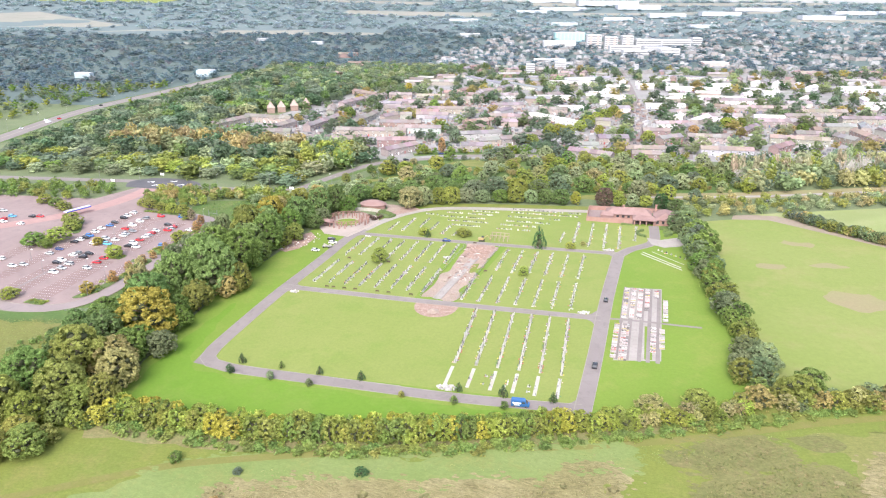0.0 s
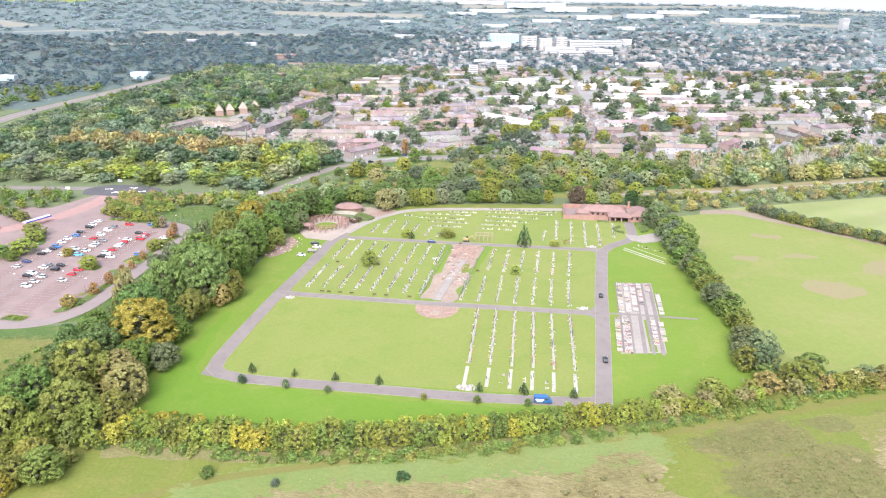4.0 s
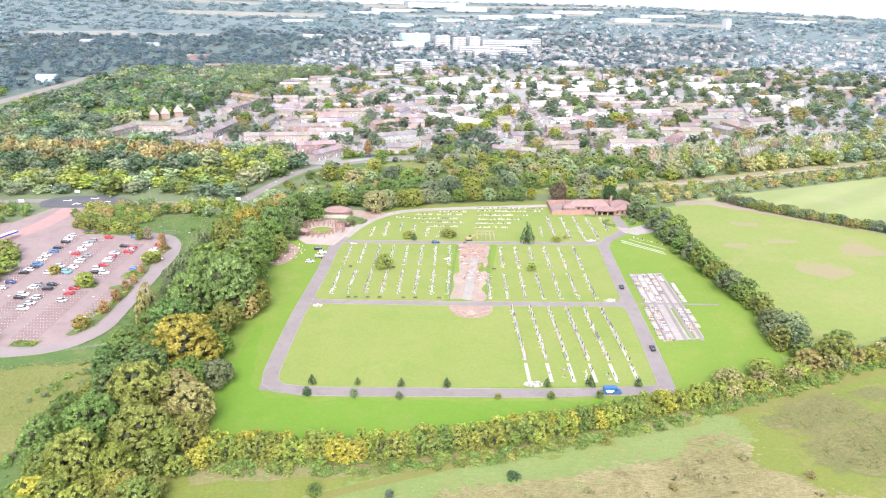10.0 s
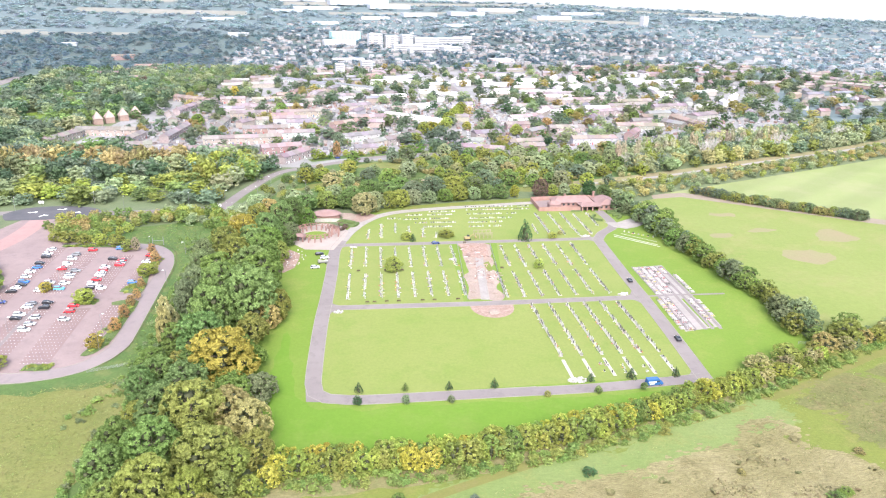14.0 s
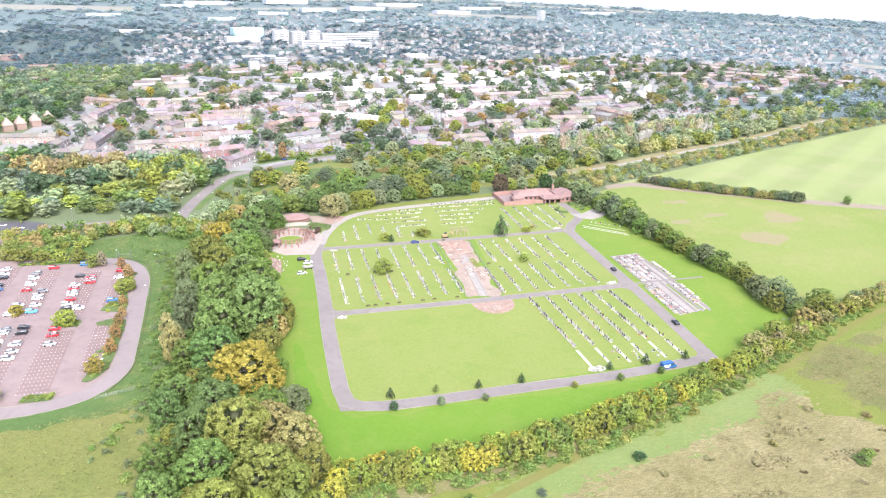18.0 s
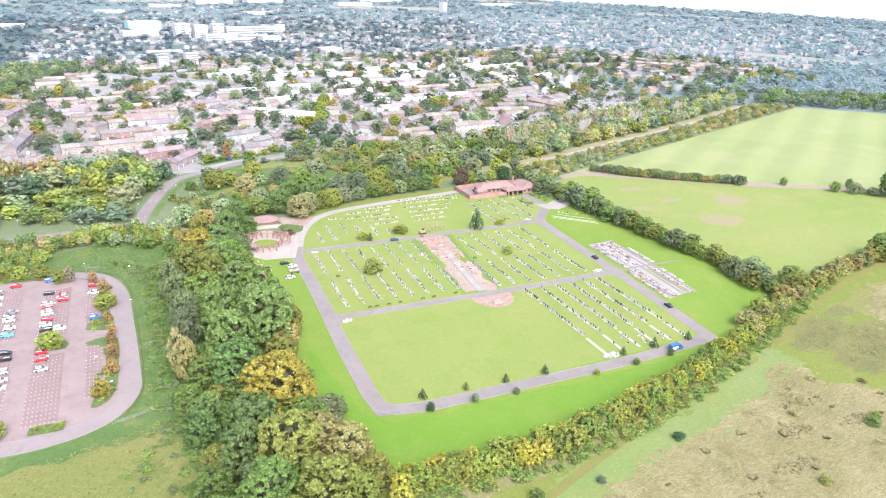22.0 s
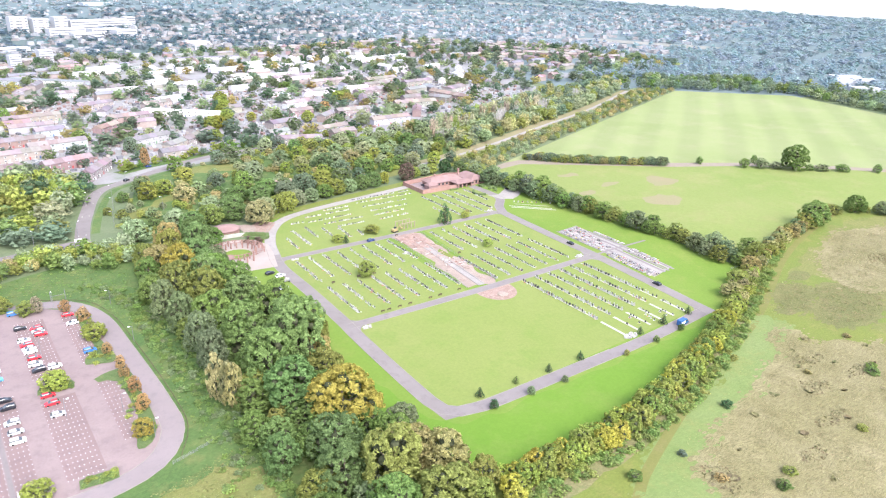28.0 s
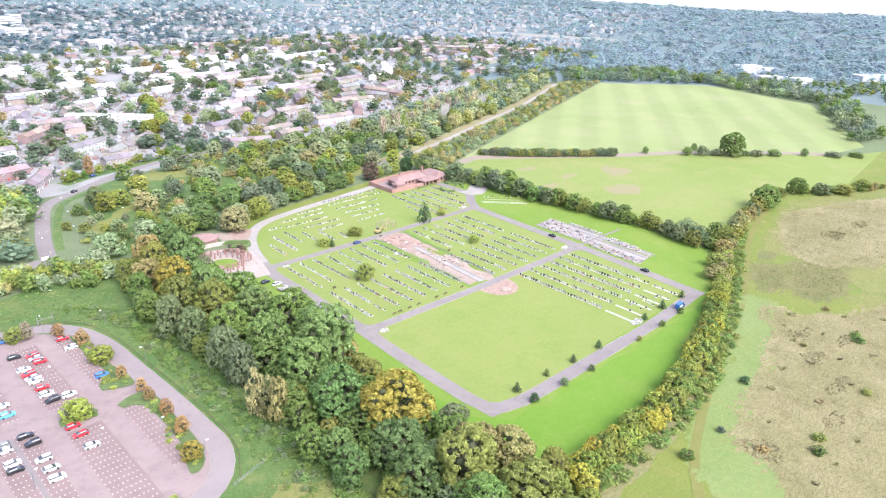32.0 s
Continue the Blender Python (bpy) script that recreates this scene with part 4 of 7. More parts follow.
road("path", [(5, 260.5), (20, 260.8), (41, 260)], 1.4, 0.13, edge=False)
for x, a, b in ((9.6, 229, 257), (12.4, 229, 257), (13.3, 229, 257), (23.3, 237, 257), (11.7, 263, 294), (14.6, 263, 294), (17.5, 263, 294), (20.3, 272, 294), (23.9, 286, 294), (27.6, 263, 284), (26.4, 240, 256)):
    y = a
    while y < b:
        if GR.random() < 0.88:
            px = x + (y - 262) * 0.057
            gr = part("kerbed_grave", KERBED, None, colour=GR.choice(((0.42, 0.4, 0.385), (0.34, 0.31, 0.29), (0.38, 0.325, 0.31), (0.28, 0.265, 0.26), (0.12, 0.11, 0.11))))
            gr.matrix_basis = pose(px, y, rise(px, y) + 0.1, 0, 0, 90 + GR.uniform(-3, 3))
            tagged(gr, "small pale kerbed grave crowded with ornaments", "grave", "kerbed graves of the gravel plot")
            if GR.random() < 0.8:
                tagged(part("grave_decoration", TOYS, None, gr, "small coloured grave ornaments"), kind="stuff").color = (*GR.choice(FLOWER_TINTS[:3] + ((0.45, 0.45, 0.45), (0.42, 0.39, 0.38), (0.3, 0.28, 0.27), (0.12, 0.11, 0.11), (0.5, 0.49, 0.48), (0.38, 0.33, 0.31))), 1)
        y += 1.25

# ---- cemetery: central works and round bed ----
zone("works_soil", [(-70.5, 264), (-64, 263.5), (-57.5, 264), (-55, 282), (-53.5, 300), (-52, 318), (-50.5, 333), (-57, 333.5), (-64.5, 333), (-66, 316), (-67.5, 300), (-69, 280)], SOIL, 0.08, True, "bare pink excavated soil of the central avenue", 1.5, 1.6)
zone("works_grass", [(-57, 294), (-54.5, 297), (-54.5, 308), (-57.5, 306)], MOWN, 0.1, True, "worn grass left among bare soil")
zone("works_red_soil", [(-65, 316), (-58, 312), (-53, 318), (-51.5, 333), (-64, 333)], REDSOIL, 0.16, True, "redder churned soil of the works")
zone("round_bed", [(-63 + 9 * math.cos(t * 0.3), 256 + 10 * math.sin(-t * 0.3)) for t in range(0, 11)] + [(-72, 257.4), (-54, 257.4)][::1], REDSOIL, 0.09, label="half-round bed of reddish soil")
for s in (-1.6, 1.6):
    g = Geo()
    ribbon(g, [(-64.5 + s, 263), (-60 + s, 300), (-57 + s, 322)], 0.5, 0.3, thick=0.3)
    tagged(part("avenue_kerb", g, GRAVEL), "long pale concrete kerb along the avenue", "kerb", kind="structure")
g = Geo()
ribbon(g, [(-64.5, 263), (-60, 300), (-57, 322)], 2.6, 0.12)
tagged(part("avenue_path", g, GRAVEL), "pale gravel strip of the central avenue", "path", kind="structure")


def fence(pts, high, gap, name="mesh_fence", label="low temporary mesh fence round the works", mat=None, bars=4):
    base = new(name)
    line = curve_points(pts, gap)
    for i, p in enumerate(line):
        z = rise(p.x, p.y)
        g = Geo()
        g.tube((p.x, p.y, z), (p.x, p.y, z + high), 0.05, 0.05, 5)
        part("post", g, mat or METAL, base)
        if i + 1 < len(line):
            q = line[i + 1]
            g = Geo()
            for k in range(bars):
                h = high * (0.95 - 0.25 * k)
                g.tube((p.x, p.y, z + h), (q.x, q.y, rise(q.x, q.y) + h), 0.03 if bars > 1 else 0.09, 0.03 if bars > 1 else 0.09, 4)
            part("rail", g, mat or METAL, base)
    return tagged(base, label, "fence")


fence([(-72, 264), (-66, 334)], 1.3, 5.5)
fence([(-56, 264), (-49, 333)], 1.3, 5.5)
for x, y, r in ((-62.5, 324, 2.4), (-55, 318, 2.4), (-57, 282, 2.4), (-66, 284, 2.0), (-54, 310, 2.0), (-63, 251, 2.4), (-58, 330, 2.6), (-54, 328, 2.2), (-60, 316, 2.2), (-56, 323, 2.8), (-53, 332, 1.8), (-63, 330, 2.0), (-68, 272, 1.6), (-59, 270, 1.4)):
    bm = bmesh.new()
    bmesh.ops.create_icosphere(bm, subdivisions=3, radius=1)
    for v in bm.verts:
        k = 1 + 0.35 * noise.noise(v.co * 2.2 + Vector((x, y, 0)))
        v.co = Vector((v.co.x * r * k, v.co.y * r * k, max(v.co.z, -0.1) * r * 0.32 * k))
    me = bpy.data.meshes.new("soil_heap")
    bm.to_mesh(me)
    bm.free()
    me.materials.append(REDSOIL if y > 310 else SOIL)
    ob = part("soil_heap", me, None, at=pose(x, y, rise(x, y) + 0.08))
    tagged(ob, "low heap of loose pinkish soil", "soil heap", "soil heaps of the works")


g = Geo()
g.box(0, 0, 0, 1, 0.7, 1, top=0.8)
KERBSTONE = g.mesh("kerbstone", GRANITE)


def white_heap(x, y, n, wide):
    base = tagged(new("kerbstone_heap"), "heap of pale broken kerbstones on the grass", "stone heap", "kerbstone heaps")
    base.matrix_basis = pose(x, y, rise(x, y) + 0.05)
    for k in range(n):
        a, d = GR.uniform(0, 6.28), wide * math.sqrt(GR.random())
        st = part("kerbstone", KERBSTONE, None, base, colour=GR.choice(((0.4, 0.39, 0.37), (0.33, 0.32, 0.3), (0.36, 0.33, 0.31), (0.27, 0.25, 0.24))))
        st.matrix_basis = pose(d * math.cos(a), 0.5 * d * math.sin(a), 0, 0, 0, GR.uniform(0, 180)) @ Matrix.Diagonal((GR.uniform(0.5, 1.0), GR.uniform(0.6, 1.0), GR.uniform(0.2, 0.6), 1))


white_heap(-45.1, 197.6, 60, 3.2)
white_heap(-3.5, 263.5, 26, 2.6)
white_heap(-125.6, 256.4, 22, 2.0)
white_heap(4.5, 341.6, 30, 2.8)
white_heap(-119, 333.4, 16, 1.6)
white_heap(-71.5, 312, 30, 1.6)


rubble = tagged(new("works_rubble"), "scattered boards and broken slabs on excavated soil", "rubble")
for k in range(110):
    x, y = GR.uniform(-65, -52), GR.uniform(280, 333)
    st = part("slab", KERBSTONE, None, rubble, colour=GR.choice(((0.3, 0.2, 0.16), (0.26, 0.2, 0.17), (0.38, 0.34, 0.3), (0.17, 0.11, 0.09), (0.24, 0.14, 0.11))))
    st.matrix_basis = pose(x, y, 0.12, 0, 0, GR.uniform(0, 180)) @ Matrix.Diagonal((GR.uniform(0.5, 3.0), GR.uniform(0.4, 0.9), GR.uniform(0.1, 0.5), 1))


def bench(x, y, turn):
    base = new("bench")
    base.matrix_basis = pose(x, y, rise(x, y) + 0.05, 0, 0, turn)
    for nm, (px, py, pz, sx, sy, sz) in (("seat", (0, 0, 0.42, 1.6, 0.45, 0.06)), ("backrest", (0, 0.22, 0.5, 1.6, 0.06, 0.42)), ("leg", (-0.65, 0, 0, 0.08, 0.42, 0.42)), ("leg", (0.65, 0, 0, 0.08, 0.42, 0.42))):
        g = Geo()
        g.box(px, py, pz, sx, sy, sz)
        part(nm, g, WOOD, base)
    tagged(base, "dark wooden bench on the lawn edge", "bench", "benches beside the paths")


for x in (-114, -111, -106, -101, -91, -86, -76):
    bench(x, 264.2, 180)
for x, y in ((-117, 299.5), (-104.5, 299.5), (-97, 299), (-50, 298), (-62, 335)):
    bench(x, y, 0)

# ---- chapel ----
def wall_run(g, pts, high, thick, tint=(1, 1, 1)):
    for (ax, ay), (bx, by) in zip(pts, pts[1:]):
        g.box((ax + bx) / 2, (ay + by) / 2, 0, math.dist((ax, ay), (bx, by)) + thick, thick, high, math.atan2(by - ay, bx - ax), tint)


chapel = tagged(new("chapel"), "low red-brick crematorium chapel with tiled hipped roofs and porch", "chapel")
g = Geo()
g.box(15, 401, 0, 24, 10, 3.3)
part("wall", g, BRICK, chapel)
g = Geo()
g.box(35, 397.5, 0, 11.5, 17, 3.4)
part("wall", g, BRICK, chapel)
g = Geo()
g.gable(15, 401, 3.4, 25.5, 11.6, 2.6, 0, hip=4)
part("roof", g, ROOF, chapel)
g = Geo()
g.gable(35, 397.5, 3.5, 18.4, 13, 2.8, math.pi / 2, hip=5)
part("roof", g, ROOF, chapel)
g = Geo()
g.box(23.5, 392, 2.7, 12.5, 9.4, 0.45)
g.gable(23.5, 392, 3.2, 13, 10, 1.3, 0, hip=2)
part("porch_roof", g, ROOF, chapel)
for x in (18.2, 21.2, 24.6, 28.6):
    g = Geo()
    g.box(x, 387.9, 0, 0.7, 0.7, 2.7)
    part("porch_column", g, BRICK, chapel)
g = Geo()
wall_run(g, [(-7.5, 412), (-8, 389.4), (17, 388.6)], 2.6, 0.4)
part("yard_wall", g, BRICK, chapel)
g = Geo()
wall_run(g, [(-7.5, 412), (28, 414.8), (41, 410), (41, 404)], 2.6, 0.4)
part("yard_wall", g, BRICK, chapel)
zone("chapel_yard", [(-7.6, 411.6), (-7.7, 389.7), (18, 389), (28, 391), (29, 414)], PAVER, 0.12, label="pinkish paved yard of the chapel")
for x, y, h in ((30, 404, 7.6), (12, 405, 6.0)):
    g = Geo()
    g.box(x, y, 3, 1.1, 1.1, h - 3)
    g.box(x, y, h, 1.3, 1.3, 0.25)
    part("chimney", g, BRICK, chapel)
g = Geo()
g.box(3, 396, 0, 7, 5, 2.8)
g.gable(3, 396, 2.8, 7.6, 5.6, 1.6, 0, hip=1.5)
part("annexe", g, ROOF, chapel)
for x in (30.5, 33.5, 36.5, 39.5):
    g = Geo()
    g.box(x, 388.95, 1.2, 1.3, 0.12, 1.6)
    part("window", g, GLASS, chapel)
for x in (6, 9, 12, 15):
    g = Geo()
    g.box(x, 395.95, 1.4, 1.4, 0.12, 1.2)
    part("window", g, GLASS, chapel)
zone("chapel_forecourt", [(24, 366), (31, 364), (44, 372), (47, 366), (44, 358), (32, 352), (26, 356)], GRAVEL, 0.13, True, "pale forecourt before the chapel")


def clipped_hedge(pts, wide, high):
    g = Geo()
    line = curve_points(pts, 1.2)
    for p, q in zip(line, line[1:]):
        g.box((p.x + q.x) / 2, (p.y + q.y) / 2, rise(p.x, p.y) + 0.05, (q - p).length + 0.3, wide + GR.uniform(-0.2, 0.2), high + GR.uniform(-0.15, 0.15), math.atan2(q.y - p.y, q.x - p.x), top=0.85)
    tagged(part("clipped_hedge", g, HEDGE), "low dark clipped hedge bordering the chapel bed", "hedge", "clipped hedges of the chapel garden")


clipped_hedge([(22.5, 378), (19.5, 374), (20, 370), (23.5, 367)], 1.4, 1.1)
clipped_hedge([(32, 382), (36, 380), (37, 374), (33.5, 370)], 1.6, 1.1)
clipped_hedge([(32, 384), (42, 384)], 1.6, 1.3)
clipped_hedge([(33, 376), (40, 377), (43, 375)], 1.4, 1.2)
clipped_hedge([(17, 386.4), (11, 386.8)], 1.0, 0.9)

# ---- pergola garden ----
zone("pergola_paving", [(-151, 343), (-143, 332), (-129, 330), (-124, 346), (-121.5, 358), (-124, 368), (-136, 374), (-147, 368), (-153, 354)], SAND, 0.12, label="pale paving round the pergola garden")
zone("pergola_lawn", [(-138.5 + 6.5 * math.cos(t * 0.3), 354 + 6.5 * math.sin(t * 0.3)) for t in range(21)], LAWN, 0.15, label="small round lawn inside the pergola")
pergola = tagged(new("pergola"), "circular brick and timber pergola round a small lawn", "pergola")
g = Geo()
g.gable(-148.6, 346.4, 2.98, 10.5, 4.6, 1.1, -0.25, hip=1.2)
part("roof", g, ROOF, pergola, "low red-tiled roof over one side")
for ring, (r, n) in enumerate(((8.6, 20), (12.2, 24))):
    for k in range(n):
        t = 2 * math.pi * k / n
        if ring and 5.0 < t < 5.9:
            continue
        g = Geo()
        g.box(-138.5 + r * math.cos(t), 354 + r * math.sin(t), 0.1, 0.55, 0.55, 2.7, t)
        part("pillar", g, BRICK, pergola)
    for k in range(n):
        t, u = 2 * math.pi * k / n, 2 * math.pi * (k + 1) / n
        g = Geo()
        g.tube((-138.5 + r * math.cos(t), 354 + r * math.sin(t), 2.85), (-138.5 + r * math.cos(u), 354 + r * math.sin(u), 2.85), 0.14, 0.14, 4)
        part("beam", g, BRICK, pergola)
for k in range(40):
    t = 2 * math.pi * k / 40
    g = Geo()
    g.box(-138.5 + 10.4 * math.cos(t), 354 + 10.4 * math.sin(t), 2.95, 4.6, 0.16, 0.2, t)
    part("rafter", g, BRICK, pergola)
rose = tagged(new("garden_shelter"), "curved pink-tiled garden building behind the pergola", "building")
def drum(x, y, rings):
    """A round body about x, y from rings of (radius along x, radius along y, height)."""
    g = Geo()
    n = 18
    g.add([(x + a * math.cos(2 * math.pi * k / n), y + b * math.sin(2 * math.pi * k / n), z) for a, b, z in rings for k in range(n)],
          [(r * n + k, r * n + (k + 1) % n, (r + 1) * n + (k + 1) % n, (r + 1) * n + k) for r in range(len(rings) - 1) for k in range(n)])
    return g


part("wall", drum(-133.5, 385, ((7.6, 5.4, 0), (7.6, 5.4, 2.7))), BRICK, rose)
part("roof", drum(-133.5, 385, ((8.2, 6.0, 2.5), (8.4, 6.2, 2.65), (6.4, 4.4, 3.7), (3.6, 2.2, 4.5), (0.3, 0.2, 4.9))), ROOF, rose)
for k in range(6):
    g = Geo()
    g.box(-143 + 3.1 * k, 377.6 - 0.16 * (k - 2.5) ** 2, 0, 3.3, 0.45, 1.9, 0.26 - 0.104 * k)
    part("garden_wall", g, STONE, rose)
zone("works_soil", [(-128, 375), (-119, 381), (-117, 388), (-121, 394), (-129, 392), (-125, 384)], SOIL, 0.17, True, "bare pinkish ground beside the garden building", 1.5, 1.0)
for x, y, h, w in ((-130, 367.5, 1.6, 3.4), (-127.5, 364.5, 1.7, 3.6), (-125, 361.5, 1.5, 3.2), (-123.2, 364.5, 1.6, 3.4), (-122.8, 368, 1.7, 3.2), (-125.6, 371.5, 1.5, 3.2)):
    tree(x, y, h, w, COPPER, "shrub", "bush", "clipped low beside the pergola", "pergola shrubs")
clipped_hedge([(-147, 377), (-136, 379), (-124, 376), (-117, 371)], 2.0, 1.6)
clipped_hedge([(-126, 371), (-119, 367), (-116, 372)], 1.8, 1.2)
zone("memorial_soil", [(-156, 303), (-151, 301), (-146.4, 307), (-145, 318), (-145, 326), (-151, 333), (-156, 319)], REDSOIL, 0.11, True, "bare reddish memorial bed under trees")
bulk = Geo()
for k in range(70):
    x, y = GR.uniform(-156, -142), GR.uniform(300, 332)
    if inside(x, y, [(-156, 301), (-144, 307), (-141.5, 328), (-150, 333)]):
        bulk.box(x, y, 0.1, 0.5, 0.4, GR.uniform(0.2, 0.6), GR.uniform(0, 3), GR.choice(((0.46, 0.45, 0.42), (0.38, 0.32, 0.29), (0.33, 0.31, 0.3))))
tagged(part("memorial_stones", bulk, GRAVE, tints=True), "small pale memorial stones on reddish soil", "memorial stones", kind="stuff")
zone("verge_soil", [(-117, 372), (-105, 388), (-112, 394), (-122, 384), (-122, 374)], REDSOIL, 0.1, True, "bare reddish verge by the bend")

# ---- vehicles ----
def loft(g, stations, slot=0):
    """A closed hull through cross sections (x, half width low, half width high, z low, z high)."""
    vs = []
    for x, w0, w1, z0, z1 in stations:
        zm = z0 + (z1 - z0) * 0.55
        vs += [(x, -w0, z0), (x, -max(w0, w1), zm), (x, -w1, z1), (x, w1, z1), (x, max(w0, w1), zm), (x, w0, z0)]
    n = len(stations)
    fs = [(6 * i + k, 6 * i + (k + 1) % 6, 6 * i + 6 + (k + 1) % 6, 6 * i + 6 + k) for i in range(n - 1) for k in range(6)]
    fs += [(5, 4, 3, 2, 1, 0), tuple(6 * (n - 1) + k for k in range(6))]
    g.add(vs, [tuple(reversed(f)) for f in fs], slot=slot)


def wheel_mesh(r=0.33, w=0.22):
    g = Geo()
    g.tube((0, -w / 2, 0), (0, w / 2, 0), r, r, 12)
    return g.mesh("wheel", RUBBER)


def hub_mesh(r=0.19, w=0.235):
    g = Geo()
    g.tube((0, -w / 2, 0), (0, w / 2, 0), r, r, 8)
    return g.mesh("hub", METAL)


WHEEL, HUB = wheel_mesh(), hub_mesh()
g = Geo()
loft(g, [(-2.1, 0.72, 0.74, 0.3, 0.78), (-1.95, 0.84, 0.82, 0.22, 0.92), (-0.9, 0.87, 0.84, 0.2, 0.95), (0.8, 0.87, 0.84, 0.2, 0.95), (1.5, 0.86, 0.8, 0.2, 0.86), (2.0, 0.8, 0.7, 0.25, 0.72), (2.12, 0.66, 0.6, 0.32, 0.6)])
CAR_BODY = g.mesh("body", GLOSS)
g = Geo()
loft(g, [(-2.0, 0.74, 0.66, 0.9, 0.98), (-1.55, 0.78, 0.6, 0.9, 1.38), (0.25, 0.78, 0.6, 0.9, 1.42), (1.1, 0.76, 0.68, 0.85, 0.95)])
CAR_GLASS = g.mesh("glasshouse", GLASS)
g = Geo()
loft(g, [(-1.5, 0.56, 0.5, 1.36, 1.42), (-0.6, 0.6, 0.54, 1.38, 1.48), (0.22, 0.58, 0.5, 1.38, 1.46)])
CAR_ROOF = g.mesh("roof", GLOSS)
g = Geo()
loft(g, [(-2.05, 0.8, 0.78, 0.3, 0.95), (-1.9, 0.88, 0.86, 0.22, 1.05), (0.9, 0.9, 0.86, 0.2, 1.05), (1.6, 0.88, 0.8, 0.2, 0.98), (2.1, 0.8, 0.7, 0.25, 0.8)])
SUV_BODY = g.mesh("body", GLOSS)
g = Geo()
loft(g, [(-2.0, 0.8, 0.7, 1.0, 1.2), (-1.8, 0.82, 0.66, 1.0, 1.58), (0.3, 0.82, 0.66, 1.0, 1.6), (1.15, 0.8, 0.72, 0.98, 1.06)])
SUV_GLASS = g.mesh("glasshouse", GLASS)
g = Geo()
loft(g, [(-1.85, 0.64, 0.6, 1.54, 1.62), (-0.6, 0.66, 0.62, 1.56, 1.68), (0.3, 0.64, 0.58, 1.56, 1.64)])
SUV_ROOF = g.mesh("roof", GLOSS)
g = Geo()
g.box(0, 0, 0, 0.05, 0.3, 0.14)
LAMP = g.mesh("headlight", WHITE)
CAR_COLOURS = {"white": (0.75, 0.75, 0.74), "silver": (0.42, 0.44, 0.45), "grey": (0.2, 0.21, 0.22), "black": (0.02, 0.02, 0.025), "red": (0.5, 0.03, 0.04), "blue": (0.05, 0.16, 0.42), "dark blue": (0.03, 0.05, 0.16), "light blue": (0.1, 0.35, 0.6)}
car_rng = random.Random(11)


def car(x, y, turn, colour, where="parked in a brick-paved bay", group="cars of the car park"):
    big = car_rng.random() < 0.35
    base = new("car")
    base.matrix_basis = pose(x, y, rise(x, y) + 0.13, 0, 0, turn)
    c = CAR_COLOURS[colour]
    body = part("body", SUV_BODY if big else CAR_BODY, None, base, colour=c)
    part("glasshouse", SUV_GLASS if big else CAR_GLASS, None, base, "dark glass windows")
    part("roof", SUV_ROOF if big else CAR_ROOF, None, base, colour=c)
    for px in (-1.3, 1.32):
        for py in (-0.78, 0.78):
            part("wheel", WHEEL, None, base, at=Matrix.Translation((px, py, 0.33)))
    for py in (-0.55, 0.55):
        part("headlight", LAMP, None, body, at=Matrix.Translation((2.06, py, 0.58)))
    tagged(base, f"{colour} {'estate car' if big else 'hatchback car'} {where}", "car", group)


for x, y, c in ((-261.5, 287.8, "black"), (-261.2, 291.6, "white"), (-260.5, 295, "black"), (-260.7, 298.2, "blue"), (-262.3, 304.6, "white"), (-263, 310.5, "white"), (-262.1, 315.9, "blue"), (-262.9, 321.2, "black"), (-263.3, 329.6, "black"), (-264.2, 334.2, "white"), (-264.8, 340.3, "white")):
    car(x, y, car_rng.choice((0, 180)) + car_rng.uniform(-3, 3), c)
for x, y, c in ((-250.6, 288.4, "white"), (-249.4, 292.5, "black"), (-249.5, 296.4, "silver"), (-243.1, 289.2, "light blue"), (-243.1, 295.4, "white"), (-243.9, 302.6, "white"), (-244.4, 305.4, "silver"), (-243.6, 310.2, "grey"), (-250.4, 312.9, "red"), (-250.1, 319.1, "white"), (-250.6, 326.3, "white"), (-250.8, 332, "grey")):
    car(x, y, car_rng.choice((0, 180)) + car_rng.uniform(-3, 3), c)
for x, y, c in ((-226.2, 288.6, "white"), (-230.8, 288.9, "black"), (-231.2, 293.5, "white"), (-230.9, 298.4, "red"), (-231.2, 303.9, "white"), (-231.5, 306.6, "silver"), (-231.7, 309.7, "red"), (-232, 313.8, "white"), (-226.4, 316, "red"), (-226.8, 319.2, "silver"), (-227, 322.1, "red"), (-231.9, 324.6, "black"), (-215.6, 327.7, "red"), (-215.4, 319.4, "white"), (-214.5, 293.6, "blue"), (-245, 337.7, "red"), (-232.5, 339.4, "blue")):
    car(x, y, car_rng.choice((0, 180)) + car_rng.uniform(-3, 3), c)
for x, y, c in ((-231, 270.7, "red"), (-230.7, 265.3, "red"), (-230.2, 258.2, "silver"), (-248.6, 271.2, "white"), (-248.4, 274.2, "grey"), (-241.8, 269.8, "black"), (-242.3, 274.7, "black"), (-248.6, 260.5, "black"), (-248.5, 263.7, "white"), (-241.8, 260.6, "silver"), (-241.5, 255.3, "silver"), (-241.6, 250.4, "white"), (-242.6, 226.4, "white"), (-261, 276.8, "dark blue"), (-261.4, 270.4, "silver"), (-262.2, 255.1, "silver")):
    car(x, y, car_rng.choice((0, 180)) + car_rng.uniform(-3, 3), c)
for x, y, c in ((-327.5, 311.9, "red"), (-327, 317.5, "light blue"), (-316, 320, "black"), (-311.5, 321.2, "red"), (-311.7, 307, "white"), (-324, 308, "white"), (-340.6, 325.6, "silver"), (-278.5, 258.8, "white"), (-266, 252.6, "white")):
    car(x, y, car_rng.choice((0, 180)) + car_rng.uniform(-3, 3), c)
car(1.9, 222, 86, "black", "parked on the cemetery road", "cars in the cemetery")
